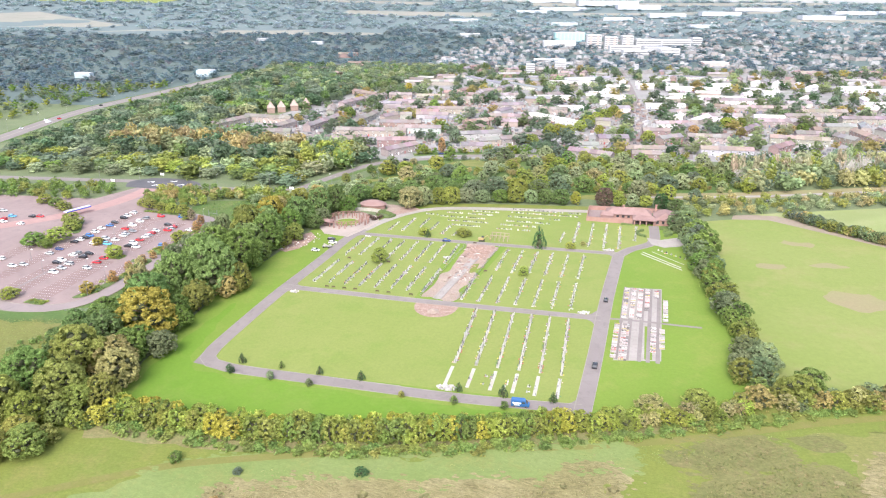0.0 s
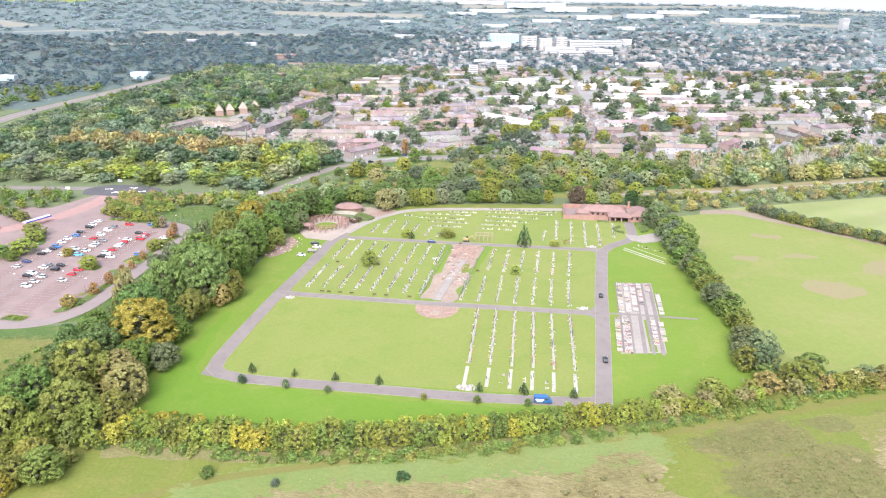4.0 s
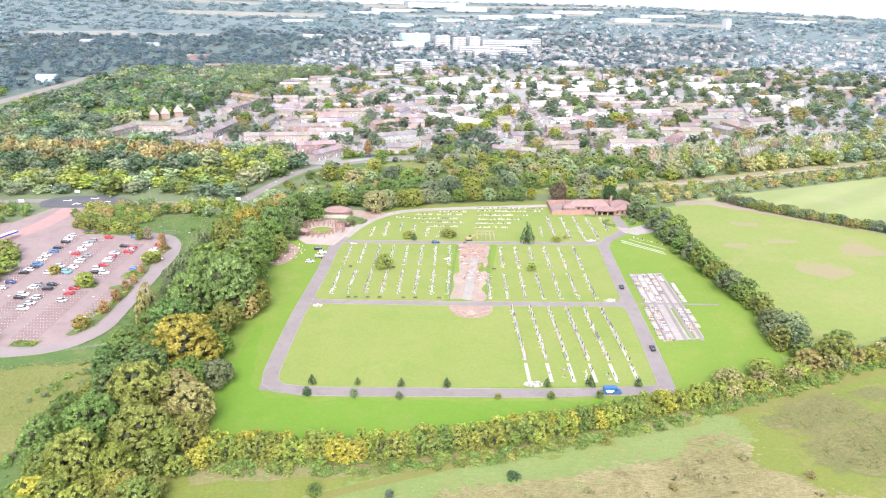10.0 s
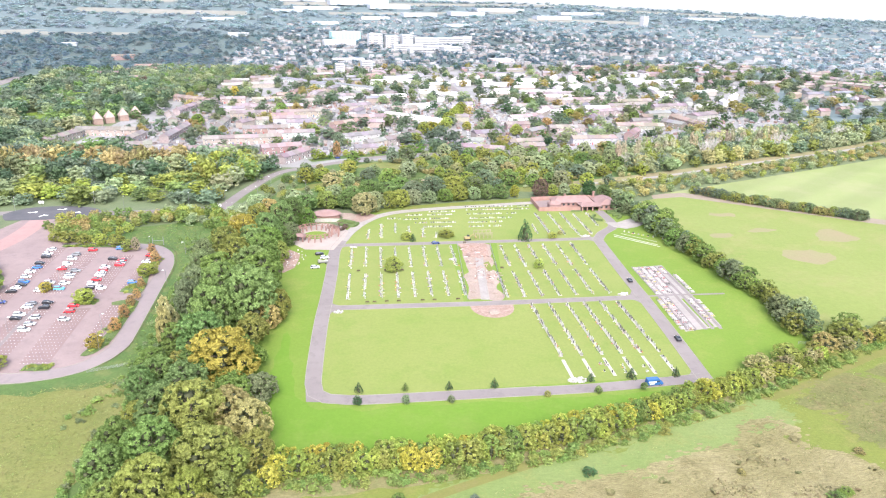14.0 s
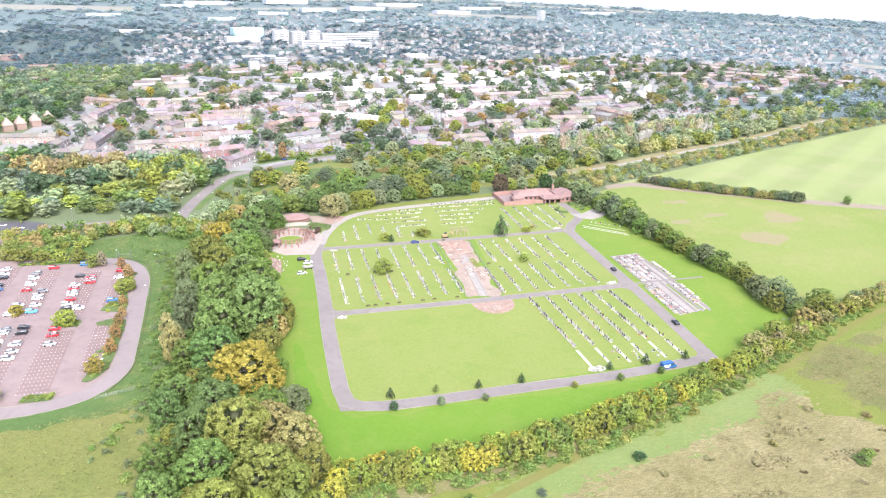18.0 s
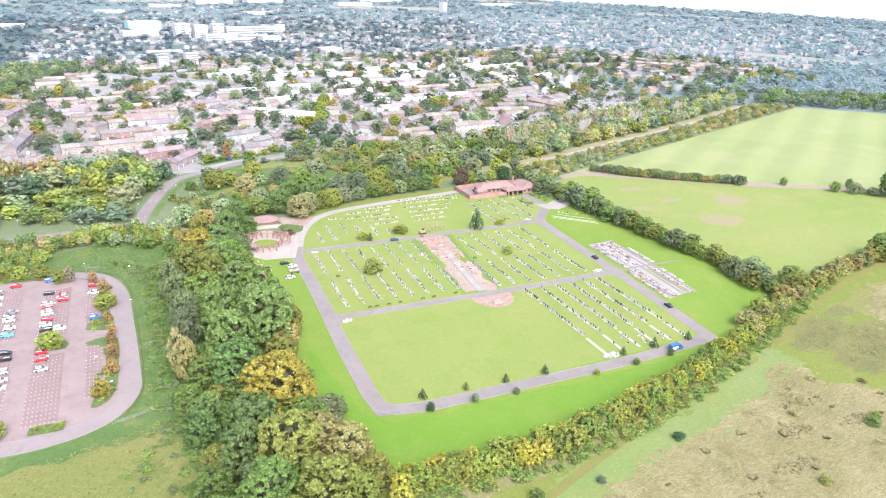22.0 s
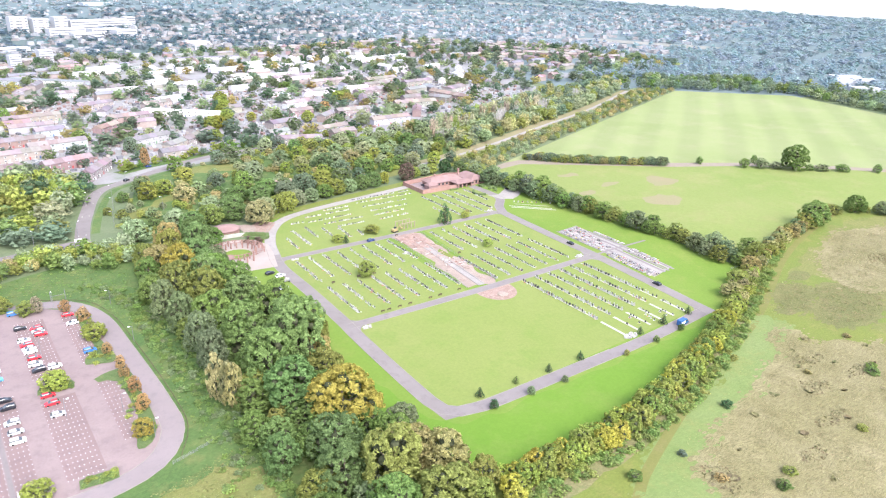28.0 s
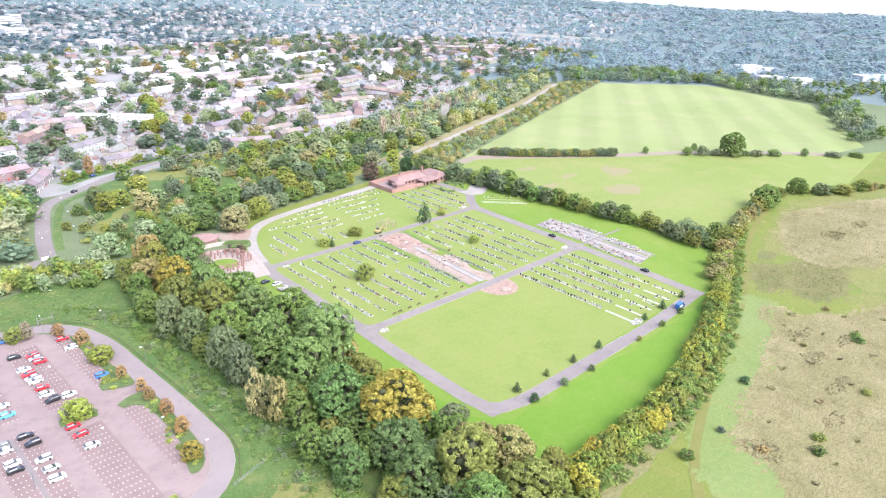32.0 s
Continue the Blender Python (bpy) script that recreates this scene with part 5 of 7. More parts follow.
car(4.6, 277.5, 86, "black", "parked on the cemetery road", "cars in the cemetery")
car(-77, 335.4, 4, "dark blue", "parked on the cemetery path", "cars in the cemetery")
car(-135.6, 323.6, 8, "black", "parked on grass by the pergola", "cars in the cemetery")
car(-137, 305.8, 5, "silver", "parked on grass by the pergola", "cars in the cemetery")
car(43.5, 369, 0, "black", "parked under trees by the chapel", "cars in the cemetery")
car(2.5, 404, 80, "black", "parked in the chapel yard", "cars in the cemetery")
car(-129, 541, 20, "dark blue", "parked beside the town road", "cars in the town")
car(-150, 512.5, 36, "black", "driving on the town road", "cars in the town")
car(100, 452, 25, "silver", "standing on the gravel lane", "cars in the town")
for k, (x, y) in enumerate(((-552, 600), (-566, 700), (-540, 555), (-545, 610), (-572, 760))):
    car(x, y, 80, ("white", "black", "white", "red", "silver")[k], "driving on the dual carriageway", "cars on the dual carriageway")


def van(x, y, turn, colour, label):
    base = new("van")
    base.matrix_basis = pose(x, y, rise(x, y) + 0.1, 0, 0, turn)
    g = Geo()
    loft(g, [(-2.9, 0.92, 0.8, 0.35, 2.4), (-2.8, 0.98, 0.86, 0.3, 2.5), (1.0, 0.98, 0.86, 0.3, 2.5), (1.5, 0.98, 0.84, 0.3, 2.3), (2.2, 0.97, 0.84, 0.3, 1.35), (2.85, 0.9, 0.75, 0.35, 1.0)])
    part("body", g, GLOSS, base, colour=colour)
    g = Geo()
    g.add([(1.56, -0.78, 2.2), (1.56, 0.78, 2.2), (2.24, 0.82, 1.38), (2.24, -0.82, 1.38)], [(0, 3, 2, 1)])
    part("windscreen", g, GLASS, base)
    for s in (-1, 1):
        g = Geo()
        g.box(0.95, s * 0.97, 1.4, 1.0, 0.06, 0.6)
        part("side_window", g, GLASS, base)
        g = Geo()
        g.box(-1.1, s * 0.99, 1.25, 2.6, 0.04, 0.5)
        g.box(-1.1, s * 0.99, 0.75, 1.7, 0.04, 0.25)
        part("lettering_bars", g, WHITE, base, "white lettering drawn as plain bars")
    for px in (-1.9, 1.85):
        for py in (-0.88, 0.88):
            w = part("wheel", WHEEL, None, base, at=Matrix.Translation((px, py, 0.33)))
            part("hub", HUB, None, w)
    tagged(base, label, "van")


van(-20.1, 192.4, 3, (0.03, 0.1, 0.25), "blue panel van with white lettering on the cemetery road")
car(-133.0, 318.6, 8, "white", "parked on grass by the pergola", "cars in the cemetery")
van(-540, 590, 80, (0.75, 0.75, 0.75), "white van driving on the dual carriageway")
tent = tagged(new("trailer"), "white flat trailer loaded with pale slabs", "trailer")
g = Geo()
g.box(-133.6, 312.6, 0.5, 4.6, 2.3, 0.35, 0.1)
part("bed", g, METAL, tent)
for k in range(10):
    g = Geo()
    g.box(-133.6 + GR.uniform(-2, 2), 312.6 + GR.uniform(-1.1, 1.1), 0.85, 1.1, 0.7, GR.uniform(0.2, 0.6), GR.uniform(0, 3))
    part("slab", g, STONE, tent)
for px in (-1.4, 1.4):
    for py in (-1.5, 1.5):
        part("wheel", WHEEL, None, tent, at=Matrix.Translation((-133.6 + px, 312.6 + py, 0.35)))
digger = tagged(new("excavator"), "yellow tracked excavator standing beside the works", "excavator")
digger.matrix_basis = pose(-59.5, 340.5, 0.05, 0, 0, 10)
for nm, mt, bx in (("undercarriage", RUBBER, (0, 0, 0, 3.2, 2.2, 0.7)), ("body", YELLOWPAINT, (-0.4, 0, 0.8, 2.8, 2.2, 1.0)), ("cab", GLASS, (0.5, 0.5, 1.0, 1.2, 1.0, 1.5))):
    g = Geo()
    g.box(*bx, top=0.95)
    part(nm, g, mt, digger)
g = Geo()
g.tube((0.8, -0.3, 1.4), (3.0, -0.3, 3.2), 0.22, 0.18, 5)
part("boom", g, YELLOWPAINT, digger)
g = Geo()
g.tube((3.0, -0.3, 3.2), (4.4, -0.3, 1.4), 0.18, 0.12, 5)
g.box(4.4, -0.3, 0.9, 0.7, 0.8, 0.7, top=1.2)
part("arm", g, YELLOWPAINT, digger)
frame_posts = tagged(new("timber_frame"), "open timber frame with pale posts by the works", "frame")
for ix in range(5):
    for iy in range(2):
        g = Geo()
        g.box(-55 + 2.2 * ix, 342 + 5 * iy, 0, 0.3, 0.3, 3.0)
        part("post", g, PALEWOOD, frame_posts)
for iy in range(2):
    g = Geo()
    g.box(-50.6, 342 + 5 * iy, 3.0, 9.5, 0.25, 0.25)
    part("beam", g, PALEWOOD, frame_posts)

# ---- car park ----
zone("car_park", [(-430, 205), (-300, 205), (-250, 212), (-226, 214), (-211, 222), (-205.5, 236), (-205, 300), (-212, 330), (-228, 345), (-262, 352), (-276, 372), (-280, 398), (-298, 398), (-308, 362), (-430, 350)], PAVER, 0.06, label="pink brick paving of the car park")
road("car_park_road", [(-262, 222), (-244, 217.5), (-228, 216.5), (-213, 221), (-204.5, 233), (-203.5, 250), (-204.5, 290), (-206, 318), (-212, 335), (-224, 343.5), (-262, 350)], 6.2, 0.1, GREYPAVE, "pink-grey brick road round the car park")
road("entry_road", [(-290, 400), (-289, 376), (-292, 350), (-302, 326), (-322, 300), (-350, 270)], 11, 0.09, REDPAVE, "reddish paved entry road", False)
zone("roundabout", [(-308, 392), (-314, 404), (-306, 416), (-290, 419), (-272, 416), (-262, 407), (-270, 396), (-288, 392)], TARMAC, 0.1, True, "dark asphalt junction with white arrows")
marks = Geo()
for x, y, t in ((-300, 407, 0.3), (-286, 412, -0.2), (-276, 405, 0.8), (-292, 400, 1.2)):
    marks.box(x, y, 0.12, 4, 0.9, 0.01, t)
    marks.box(x + 2, y + 0.5, 0.12, 1.4, 2.4, 0.01, t)
tagged(part("lane_markings", marks, WHITE), "white painted arrows on dark asphalt", "marking", kind="structure")
studs = Geo()
for x0, x1, y0, y1 in ((-218, -212, 287, 330), (-217, -211.8, 236, 271), (-233.5, -223.8, 284, 330), (-233.5, -223.8, 226, 269), (-251.5, -246.5, 224, 277), (-244.8, -239.6, 224, 277), (-252.5, -241, 286, 335), (-266, -259, 240, 343), (-284, -276, 230, 280)):
    zone("parking_bays", [(x0, y0), (x1, y0), (x1, y1), (x0, y1)], BAY, 0.1, label="darker brick parking bays")
    y = y0
    while y <= y1:
        x = x0 + 0.2
        while x <= x1:
            studs.box(x, y, rise(x, y) + 0.1, 0.2, 0.2, 0.03)
            x += 1.2
        y += 2.4
tagged(part("bay_studs", studs, WHITE), "rows of white stud blocks marking parking bays", "studs", kind="stuff")
g = Geo()
ribbon(g, [(-245.6, 224), (-245.7, 276)], 1.2, 0.14)
tagged(part("drain_strip", g, ASPHALT), "grey strip between two rows of bays", "path", kind="structure")


def island(pts, label="planted island with low clipped shrubs"):
    zone("planted_island", pts, HEDGE, 0.22, True, label, step=2.0)


island([(-217.6, 284.6), (-209, 282), (-208.2, 290), (-210.2, 305), (-211.6, 322), (-213, 329), (-213.4, 310), (-212.6, 296), (-217, 289)])
island([(-217.4, 273.6), (-212, 276.2), (-206.8, 273.6), (-206.8, 255), (-207.6, 239), (-211, 230.5), (-215, 229.4), (-213.6, 236), (-211, 246), (-211.4, 268), (-216.6, 270.8)])
island([(-233.6, 273), (-224, 272.4), (-223.4, 277.6), (-232, 278)])
island([(-231.5, 220.8), (-222, 220.4), (-221.6, 224.2), (-231, 224.6)])
island([(-262, 345), (-232, 342), (-231, 344.6), (-262, 348.5)])
island([(-285, 318), (-279, 306), (-272, 300), (-271, 304), (-278, 314), (-283, 322)])
canopy = tagged(new("bus_shelter"), "long shelter with white and blue canopy roof", "shelter")
canopy.matrix_basis = pose(-294.5, 331, 0.1, 0, 0, 72)
g = Geo()
g.gable(0, 0, 3.2, 15, 3.4, 0.7)
part("canopy", g, PAINT, canopy, colour=(0.5, 0.5, 0.75))
g = Geo()
g.box(0, -1.75, 2.9, 15, 0.12, 0.7)
part("fascia", g, PAINT, canopy, "dark blue fascia", colour=(0.04, 0.05, 0.3))
for k in range(4):
    g = Geo()
    g.tube((-6.5 + 4.3 * k, 1.2, 0), (-6.5 + 4.3 * k, 1.2, 3.2), 0.09, 0.09, 6)
    part("post", g, METAL, canopy)


def lamp_post(x, y, high=6.0, turn=0.0, where="beside the car park road"):
    base = new("street_lamp")
    base.matrix_basis = pose(x, y, rise(x, y), 0, 0, turn)
    g = Geo()
    g.tube((0, 0, 0), (0, 0, high), 0.09, 0.06, 6)
    part("pole", g, METAL, base)
    g = Geo()
    g.tube((0, 0, high), (1.0, 0, high + 0.25), 0.05, 0.04, 5)
    part("arm", g, METAL, base)
    g = Geo()
    g.box(1.1, 0, high + 0.12, 0.8, 0.34, 0.18, top=0.8)
    part("lamp_head", g, WHITE, base)
    tagged(base, f"tall grey street lamp {where}", "street lamp", "street lamps")


for x, y, t in ((-200.2, 293, 180), (-199.8, 330, 180), (-218.6, 339, 90), (-214, 250, 0), (-228.4, 256, 0), (-228.6, 300, 0), (-247, 300, 0), (-247, 250, 0), (-262, 260, 0), (-209.5, 232.5, 0)):
    lamp_post(x, y, 6, t)
for x, y, t in ((-215, 414, 90), (-195, 419, 0), (-176.5, 427, 180), (-171, 452, 180), (-182, 470, 0), (-166, 478, 180), (-148, 440, 180), (-152, 505, 0), (-250, 408, 90), (-270, 420, 90), (-310, 410, 90), (-340, 408, 90)):
    lamp_post(x, y, 8, t, "beside the main road")
for k in range(9):
    lamp_post(-541 - 3 * k, 540 + 42 * k, 11, 0, "along the dual carriageway")
gate = tagged(new("height_barrier"), "white steel height barrier at the car park entrance", "barrier")
for px in (-218.6, -213.4):
    g = Geo()
    g.tube((px, 344.5, 0), (px, 344.5, 4.2), 0.16, 0.16, 6)
    part("post", g, METAL, gate)
g = Geo()
g.tube((-218.6, 344.5, 2.4), (-213.4, 344.5, 2.4), 0.1, 0.1, 5)
part("bar", g, METAL, gate)
for x, y in ((-196.9, 408), (-300, 421), (-322, 398)):
    sign = tagged(new("road_sign"), "white rectangular road sign on two posts", "road sign", "road signs")
    for s in (-0.8, 0.8):
        g = Geo()
        g.tube((x + s, y, 0), (x + s, y, 2.8), 0.05, 0.05, 5)
        part("post", g, METAL, sign)
    g = Geo()
    g.box(x, y, 1.4, 3.0, 0.08, 1.5)
    part("panel", g, WHITE, sign)
fence([(-209, 218), (-203, 219.6), (-197, 221.4)], 1.2, 2.2, "rail_fence", "grey post and rail fence at the car park corner")
# Rail added for the thin dark line along the road's outer edge.
fence([(-206, 220), (-200.4, 232), (-199.2, 250), (-200, 290), (-201.6, 318), (-207.5, 337), (-222, 347)], 0.7, 3.6, "dark_edge_rail", "low dark rail added along the car park road's outer edge", WOOD, 1)
fence([(46, 214), (52, 213), (58, 213)], 1.3, 2.2, "field_gate", "weathered field gate in the hedge corner")

# ---- trees: named specimens ----
R = random.Random(3)
WOOD_WHERE = "in the western wood"
WG = "trees of the western wood"
TAKEN = []
for x, y, h, w, c in ((-163, 207, 16, 19.5, GOLD), (-172, 195, 11.5, 14, GREEN), (-157, 190, 9, 11, MID), (-149.5, 196, 8, 9.5, GREY), (-157, 180, 11, 15, BROWN), (-166, 176, 12.5, 16, OLIVE), (-150, 174, 9, 12, BROWN), (-147, 162, 8, 9, OLIVE),
                      (-160, 160, 11, 14, OLIVE), (-174, 162, 12, 14, MID), (-172, 147, 11, 13, OLIVE), (-161, 146, 8, 9, LIME), (-176, 182, 12, 14, GREEN), (-158, 248, 16.5, 19, GREEN), (-151.5, 246, 7, 8, BROWN), (-149, 252, 9, 9, OLIVE),
                      (-156, 231, 10, 11, OLIVE), (-172, 222, 14, 15, GREEN), (-172, 240, 14, 15, GREEN), (-182, 228, 10, 10, MID), (-157, 270, 14, 16, MID), (-171, 260, 15, 16, GREEN),
                      (-184, 258, 12, 9, GREY), (-183, 270, 13, 10, GREY), (-163, 285, 14, 15, GREEN), (-176, 280, 13, 13, MID), (-160, 300, 13, 14, MID), (-171, 298, 14, 14, OLIVE), (-184, 290, 11, 9, GREY), (-186, 304, 11, 9, GREY),
                      (-166, 314, 13, 14, GREEN), (-178, 314, 13, 13, OLIVE), (-160, 326, 12, 13, MID), (-172, 330, 13, 13, GOLD), (-185, 322, 10, 10, MID), (-162, 342, 13, 14, GREEN), (-176, 346, 12, 12, BROWN), (-156, 357, 12, 13, GREEN),
                      (-168, 358, 12, 12, OLIVE), (-182, 340, 9, 9, MID), (-152, 371, 11, 12, GREEN), (-164, 374, 11, 11, BROWN), (-178, 362, 9, 9, OLIVE), (-185, 156, 10, 11, GREEN), (-186, 172, 9, 10, MID), (-186, 198, 9, 9, GREEN), (-187, 214, 9, 9, MID)):
    tree(x, y, h * R.uniform(1.15, 1.62), w * R.uniform(1.05, 1.18), {GREEN: DEEP, MID: GREEN, GREY: DULL}.get(c, c), where=WOOD_WHERE, group=WG)
    TAKEN.append((x, y))
for x, y, h, w, c in ((-143, 153, 6, 6, YELLOW), (-139, 156, 5.5, 6, LIME), (-147, 150, 6, 6, LIME), (-150, 141, 6, 7, OLIVE), (-156, 136, 7, 8, GOLD), (-166, 134, 8, 9, LIME), (-178, 136, 9, 11, YELLOW), (-158, 128, 6, 6, YELLOW)):
    tree(x, y, h, w, c, "small", where="at the wood's southern corner", group=WG)
for x, y in scatter([(-178, 124), (-186, 150), (-182, 235), (-184, 303), (-184, 345), (-176, 380), (-140, 382), (-150, 352), (-155, 310), (-152, 270), (-154, 240), (-152, 190), (-146, 150), (-152, 132)], 6.0, R, 60):
    if all((x - a) ** 2 + (y - b) ** 2 > 42 for a, b in TAKEN) and len(TAKEN) < 140:
        TAKEN.append((x, y))
        h = R.uniform(7, 11)
        tree(x, y, h, h * R.uniform(0.95, 1.2), R.choice((OLIVE, LIME, OLIVE, MID) if y < 165 else (DEEP, MID, GREEN, GREEN, OLIVE, DULL)), where=WOOD_WHERE, group=WG)
for x, y, h in ((-186, 232, 17), (-188.5, 241, 16.5), (-185.5, 238, 14)):
    tree(x, y, h, 6.2, STRAW, "small", where="half bare at the edge of the wood", group=WG)
tree(-101, 298.5, 7.5, 8, OLIVE, "small", where="round-headed among the graves")
tree(-29.5, 337.5, 11.5, 7, DARK, "cone", where="standing among the graves")
tree(-32.5, 298, 4.6, 5, LIME, "small", where="young among the graves")
tree(-91, 343.5, 4, 6.5, LIME, "small", where="thin and pale beside the path")
tree(-88.3, 340.5, 4.2, 2.8, DARK, "cone", where="small and dark beside the path")
tree(-70, 346, 4.5, 8.5, OLIVE, "small", where="spreading low beside the path")
tree(-14, 340, 3.5, 5, LIME, "small", where="thin beside the northern path")
tree(-8, 345.5, 2.5, 3, BROWN, "small", where="thin beside the northern path")
for x, y, h, k in ((-118.8, 197.4, 2.8, DARK), (-119.2, 189.9, 2.6, DARK), (-103.6, 197, 2.3, GREEN), (-104.1, 189.2, 2.4, DULL), (-89.2, 196.4, 2.4, DARK), (-89.6, 188.2, 2.1, DULL), (-74.2, 195.9, 2.8, DARK), (-58, 188.6, 1.8, OLIVE), (-40.8, 196.6, 2.6, DARK), (-40.8, 188.8, 2.2, GREEN), (-26.4, 197, 3.2, DARK), (-24.8, 189.6, 2.2, GREEN), (-10.3, 197, 2.8, DARK)):
    tree(x, y, h * 1.3, h * (0.95 if y > 195 else 1.15), k, "cone" if y > 195 else "small", "young_tree", "planted beside the cemetery road", "young trees along the road")
for x, y, h, w, c in ((-57.3, 148.5, 2.4, 3.6, DARK), (-109.5, 142.5, 2.8, 4, GREEN), (-90.3, 141.5, 1.8, 2.6, GREY), (-79.2, 117.4, 2.4, 4, GREEN), (-90, 129, 1.6, 3.6, BROWN), (-72, 119.6, 1.8, 4, OLIVE), (3.7, 131.6, 2, 5, GREEN), (8, 134, 1.6, 4, MID), (-15.4, 144.6, 1.3, 2.6, BROWN), (-34, 118, 1.6, 3.4, OLIVE), (24, 150, 1.5, 3, BROWN)):
    tree(x, y, h, w, c, "shrub", "bush", "alone in the meadow", "meadow bushes")
for x, y, h, w, c in ((-215.8, 331.4, 4.5, 3.6, RUST), (-211.4, 320, 5, 4, RUST), (-211, 304, 4.4, 6.5, LIME), (-209.8, 289, 3.6, 2.8, RUST), (-208.4, 277, 3.8, 2.8, RUST), (-208.7, 270, 4, 3, RUST), (-208.3, 259, 4.6, 3.4, RUST), (-208.6, 248, 4.6, 3.6, RUST), (-212, 235.5, 4.4, 4.2, GOLD),
                      (-228.4, 275, 5, 6, LIME), (-228.3, 337.5, 4.6, 5, OLIVE), (-224.5, 336.5, 6, 3, BARE), (-248, 288.4, 3.4, 4, YELLOW), (-240.5, 223.6, 4, 5.6, LIME), (-236, 345.5, 5, 5.5, OLIVE), (-244, 347, 5, 5, LIME), (-252, 349, 4.5, 5, OLIVE), (-260, 351, 5.5, 6, OLIVE), (-268, 354, 4.5, 4.5, LIME),
                      (-283, 313, 6, 8, OLIVE), (-277, 305, 5, 6.5, OLIVE), (-272, 288, 6, 9, LIME), (-278, 280, 6, 8, GREEN), (-270, 278, 4, 5, MID), (-308, 336, 5, 6, OLIVE), (-318, 342, 5, 6, GREEN), (-330, 346, 5, 6, OLIVE), (-268, 228, 6, 7, LIME), (-262, 220, 4, 6, GREEN)):
    tree(x, y, h * 1.2, w * (1.2 if c == RUST else 1.45), c, "small", where="in a planted car park island", group="car park trees")


def undergrowth(name, line, width, gap, high, colours, label):
    pts = []
    for p in curve_points(line, gap):
        for k in range(2):
            h = R.uniform(*high)
            pts.append((p.x + R.uniform(-width, width) / 2, p.y + R.uniform(-width, width) / 2, h, h * R.uniform(1.3, 2.0), R.choice(colours)))
    woods(name, pts, R, label, LOW)


def hedge(line, width, gap, rows, high, colours, where, shape="shrub", group="hedge bushes", spread=(0.85, 1.2)):
    pts = curve_points(line, gap)
    for i, p in enumerate(pts):
        d = (pts[min(i + 1, len(pts) - 1)] - pts[max(i - 1, 0)]).normalized()
        for k in range(rows):
            s = (k + 0.5) / rows - 0.5 if rows > 1 else 0.0
            x, y = p.x - d.y * s * width + R.uniform(-1, 1) * gap * 0.3, p.y + d.x * s * width + R.uniform(-1, 1) * gap * 0.3
            h = R.uniform(*high)
            tree(x, y, h, h * R.uniform(*spread), R.choice(colours), shape, "bush", where, group)


hedge([(-140, 159.5), (-115, 158.5), (-90, 160), (-45, 170), (-2, 184.5)], 7.0, 2.6, 2, (5.0, 7.4), (LIME, LIME, MID, OLIVE, LIME, YELLOW, LIME, MID, YELLOW), "in the southern hedge", spread=(0.72, 0.98))
hedge([(2, 186), (20, 192.5), (36, 199.5), (48, 205)], 6.5, 3.0, 2, (3.4, 5.4), (LIME, OLIVE, LIME, OLIVE, STRAW), "in the southern hedge")
hedge([(60, 210), (75, 214), (92, 219), (115, 223), (136, 226)], 7, 3.4, 2, (4, 6.5), (OLIVE, STRAW, OLIVE, BROWN, BROWN, DULL), "in the hedge below the pasture")
hedge([(140, 226), (172, 227), (200, 206), (240, 186), (300, 160)], 3, 4.4, 1, (3, 5), (OLIVE, GREEN, BROWN), "in the hedge below the pasture")
undergrowth("brambles", [(-146, 152), (-90, 153.5), (-45, 163), (0, 178.5), (36, 193.5), (92, 217)], 5, 1.6, (1.0, 2.4), (MID, MID, GREEN, OLIVE, MID), "low brambles along the hedge bottom")
undergrowth("bank_weeds", [(-204, 352), (-193, 330), (-190, 300), (-189, 250), (-187, 215), (-191, 180), (-190, 150)], 10, 1.3, (0.7, 2.0), (MID, GREEN, GREEN, MID, DULL), "green weeds and saplings along the wood's edge")
undergrowth("bank_saplings", [(-194, 338), (-193, 300), (-193.5, 255), (-193, 228), (-197, 203), (-205, 188)], 7, 2.6, (0.8, 1.9), (MID, GREEN, GREEN, DULL, DEEP), "low green saplings on the weedy bank")
hedge([(42, 392), (46, 370), (48.5, 340), (50, 310)], 8, 7.4, 2, (6.5, 12.5), (GREEN, GREEN, DULL, MID, GREY), "in the eastern hedge", "small")
hedge([(50.5, 305), (52, 275), (54, 240), (53, 214)], 7.5, 6.6, 2, (5.5, 11.0), (GREEN, OLIVE, MID, DULL, OLIVE, DULL), "in the eastern hedge", "small")
hedge([(104, 419), (122, 397), (150, 371), (175, 350)], 3.5, 3.0, 2, (4.0, 6.6), (DULL, OLIVE, DULL, GREY, BROWN), "between the two fields", "shrub")
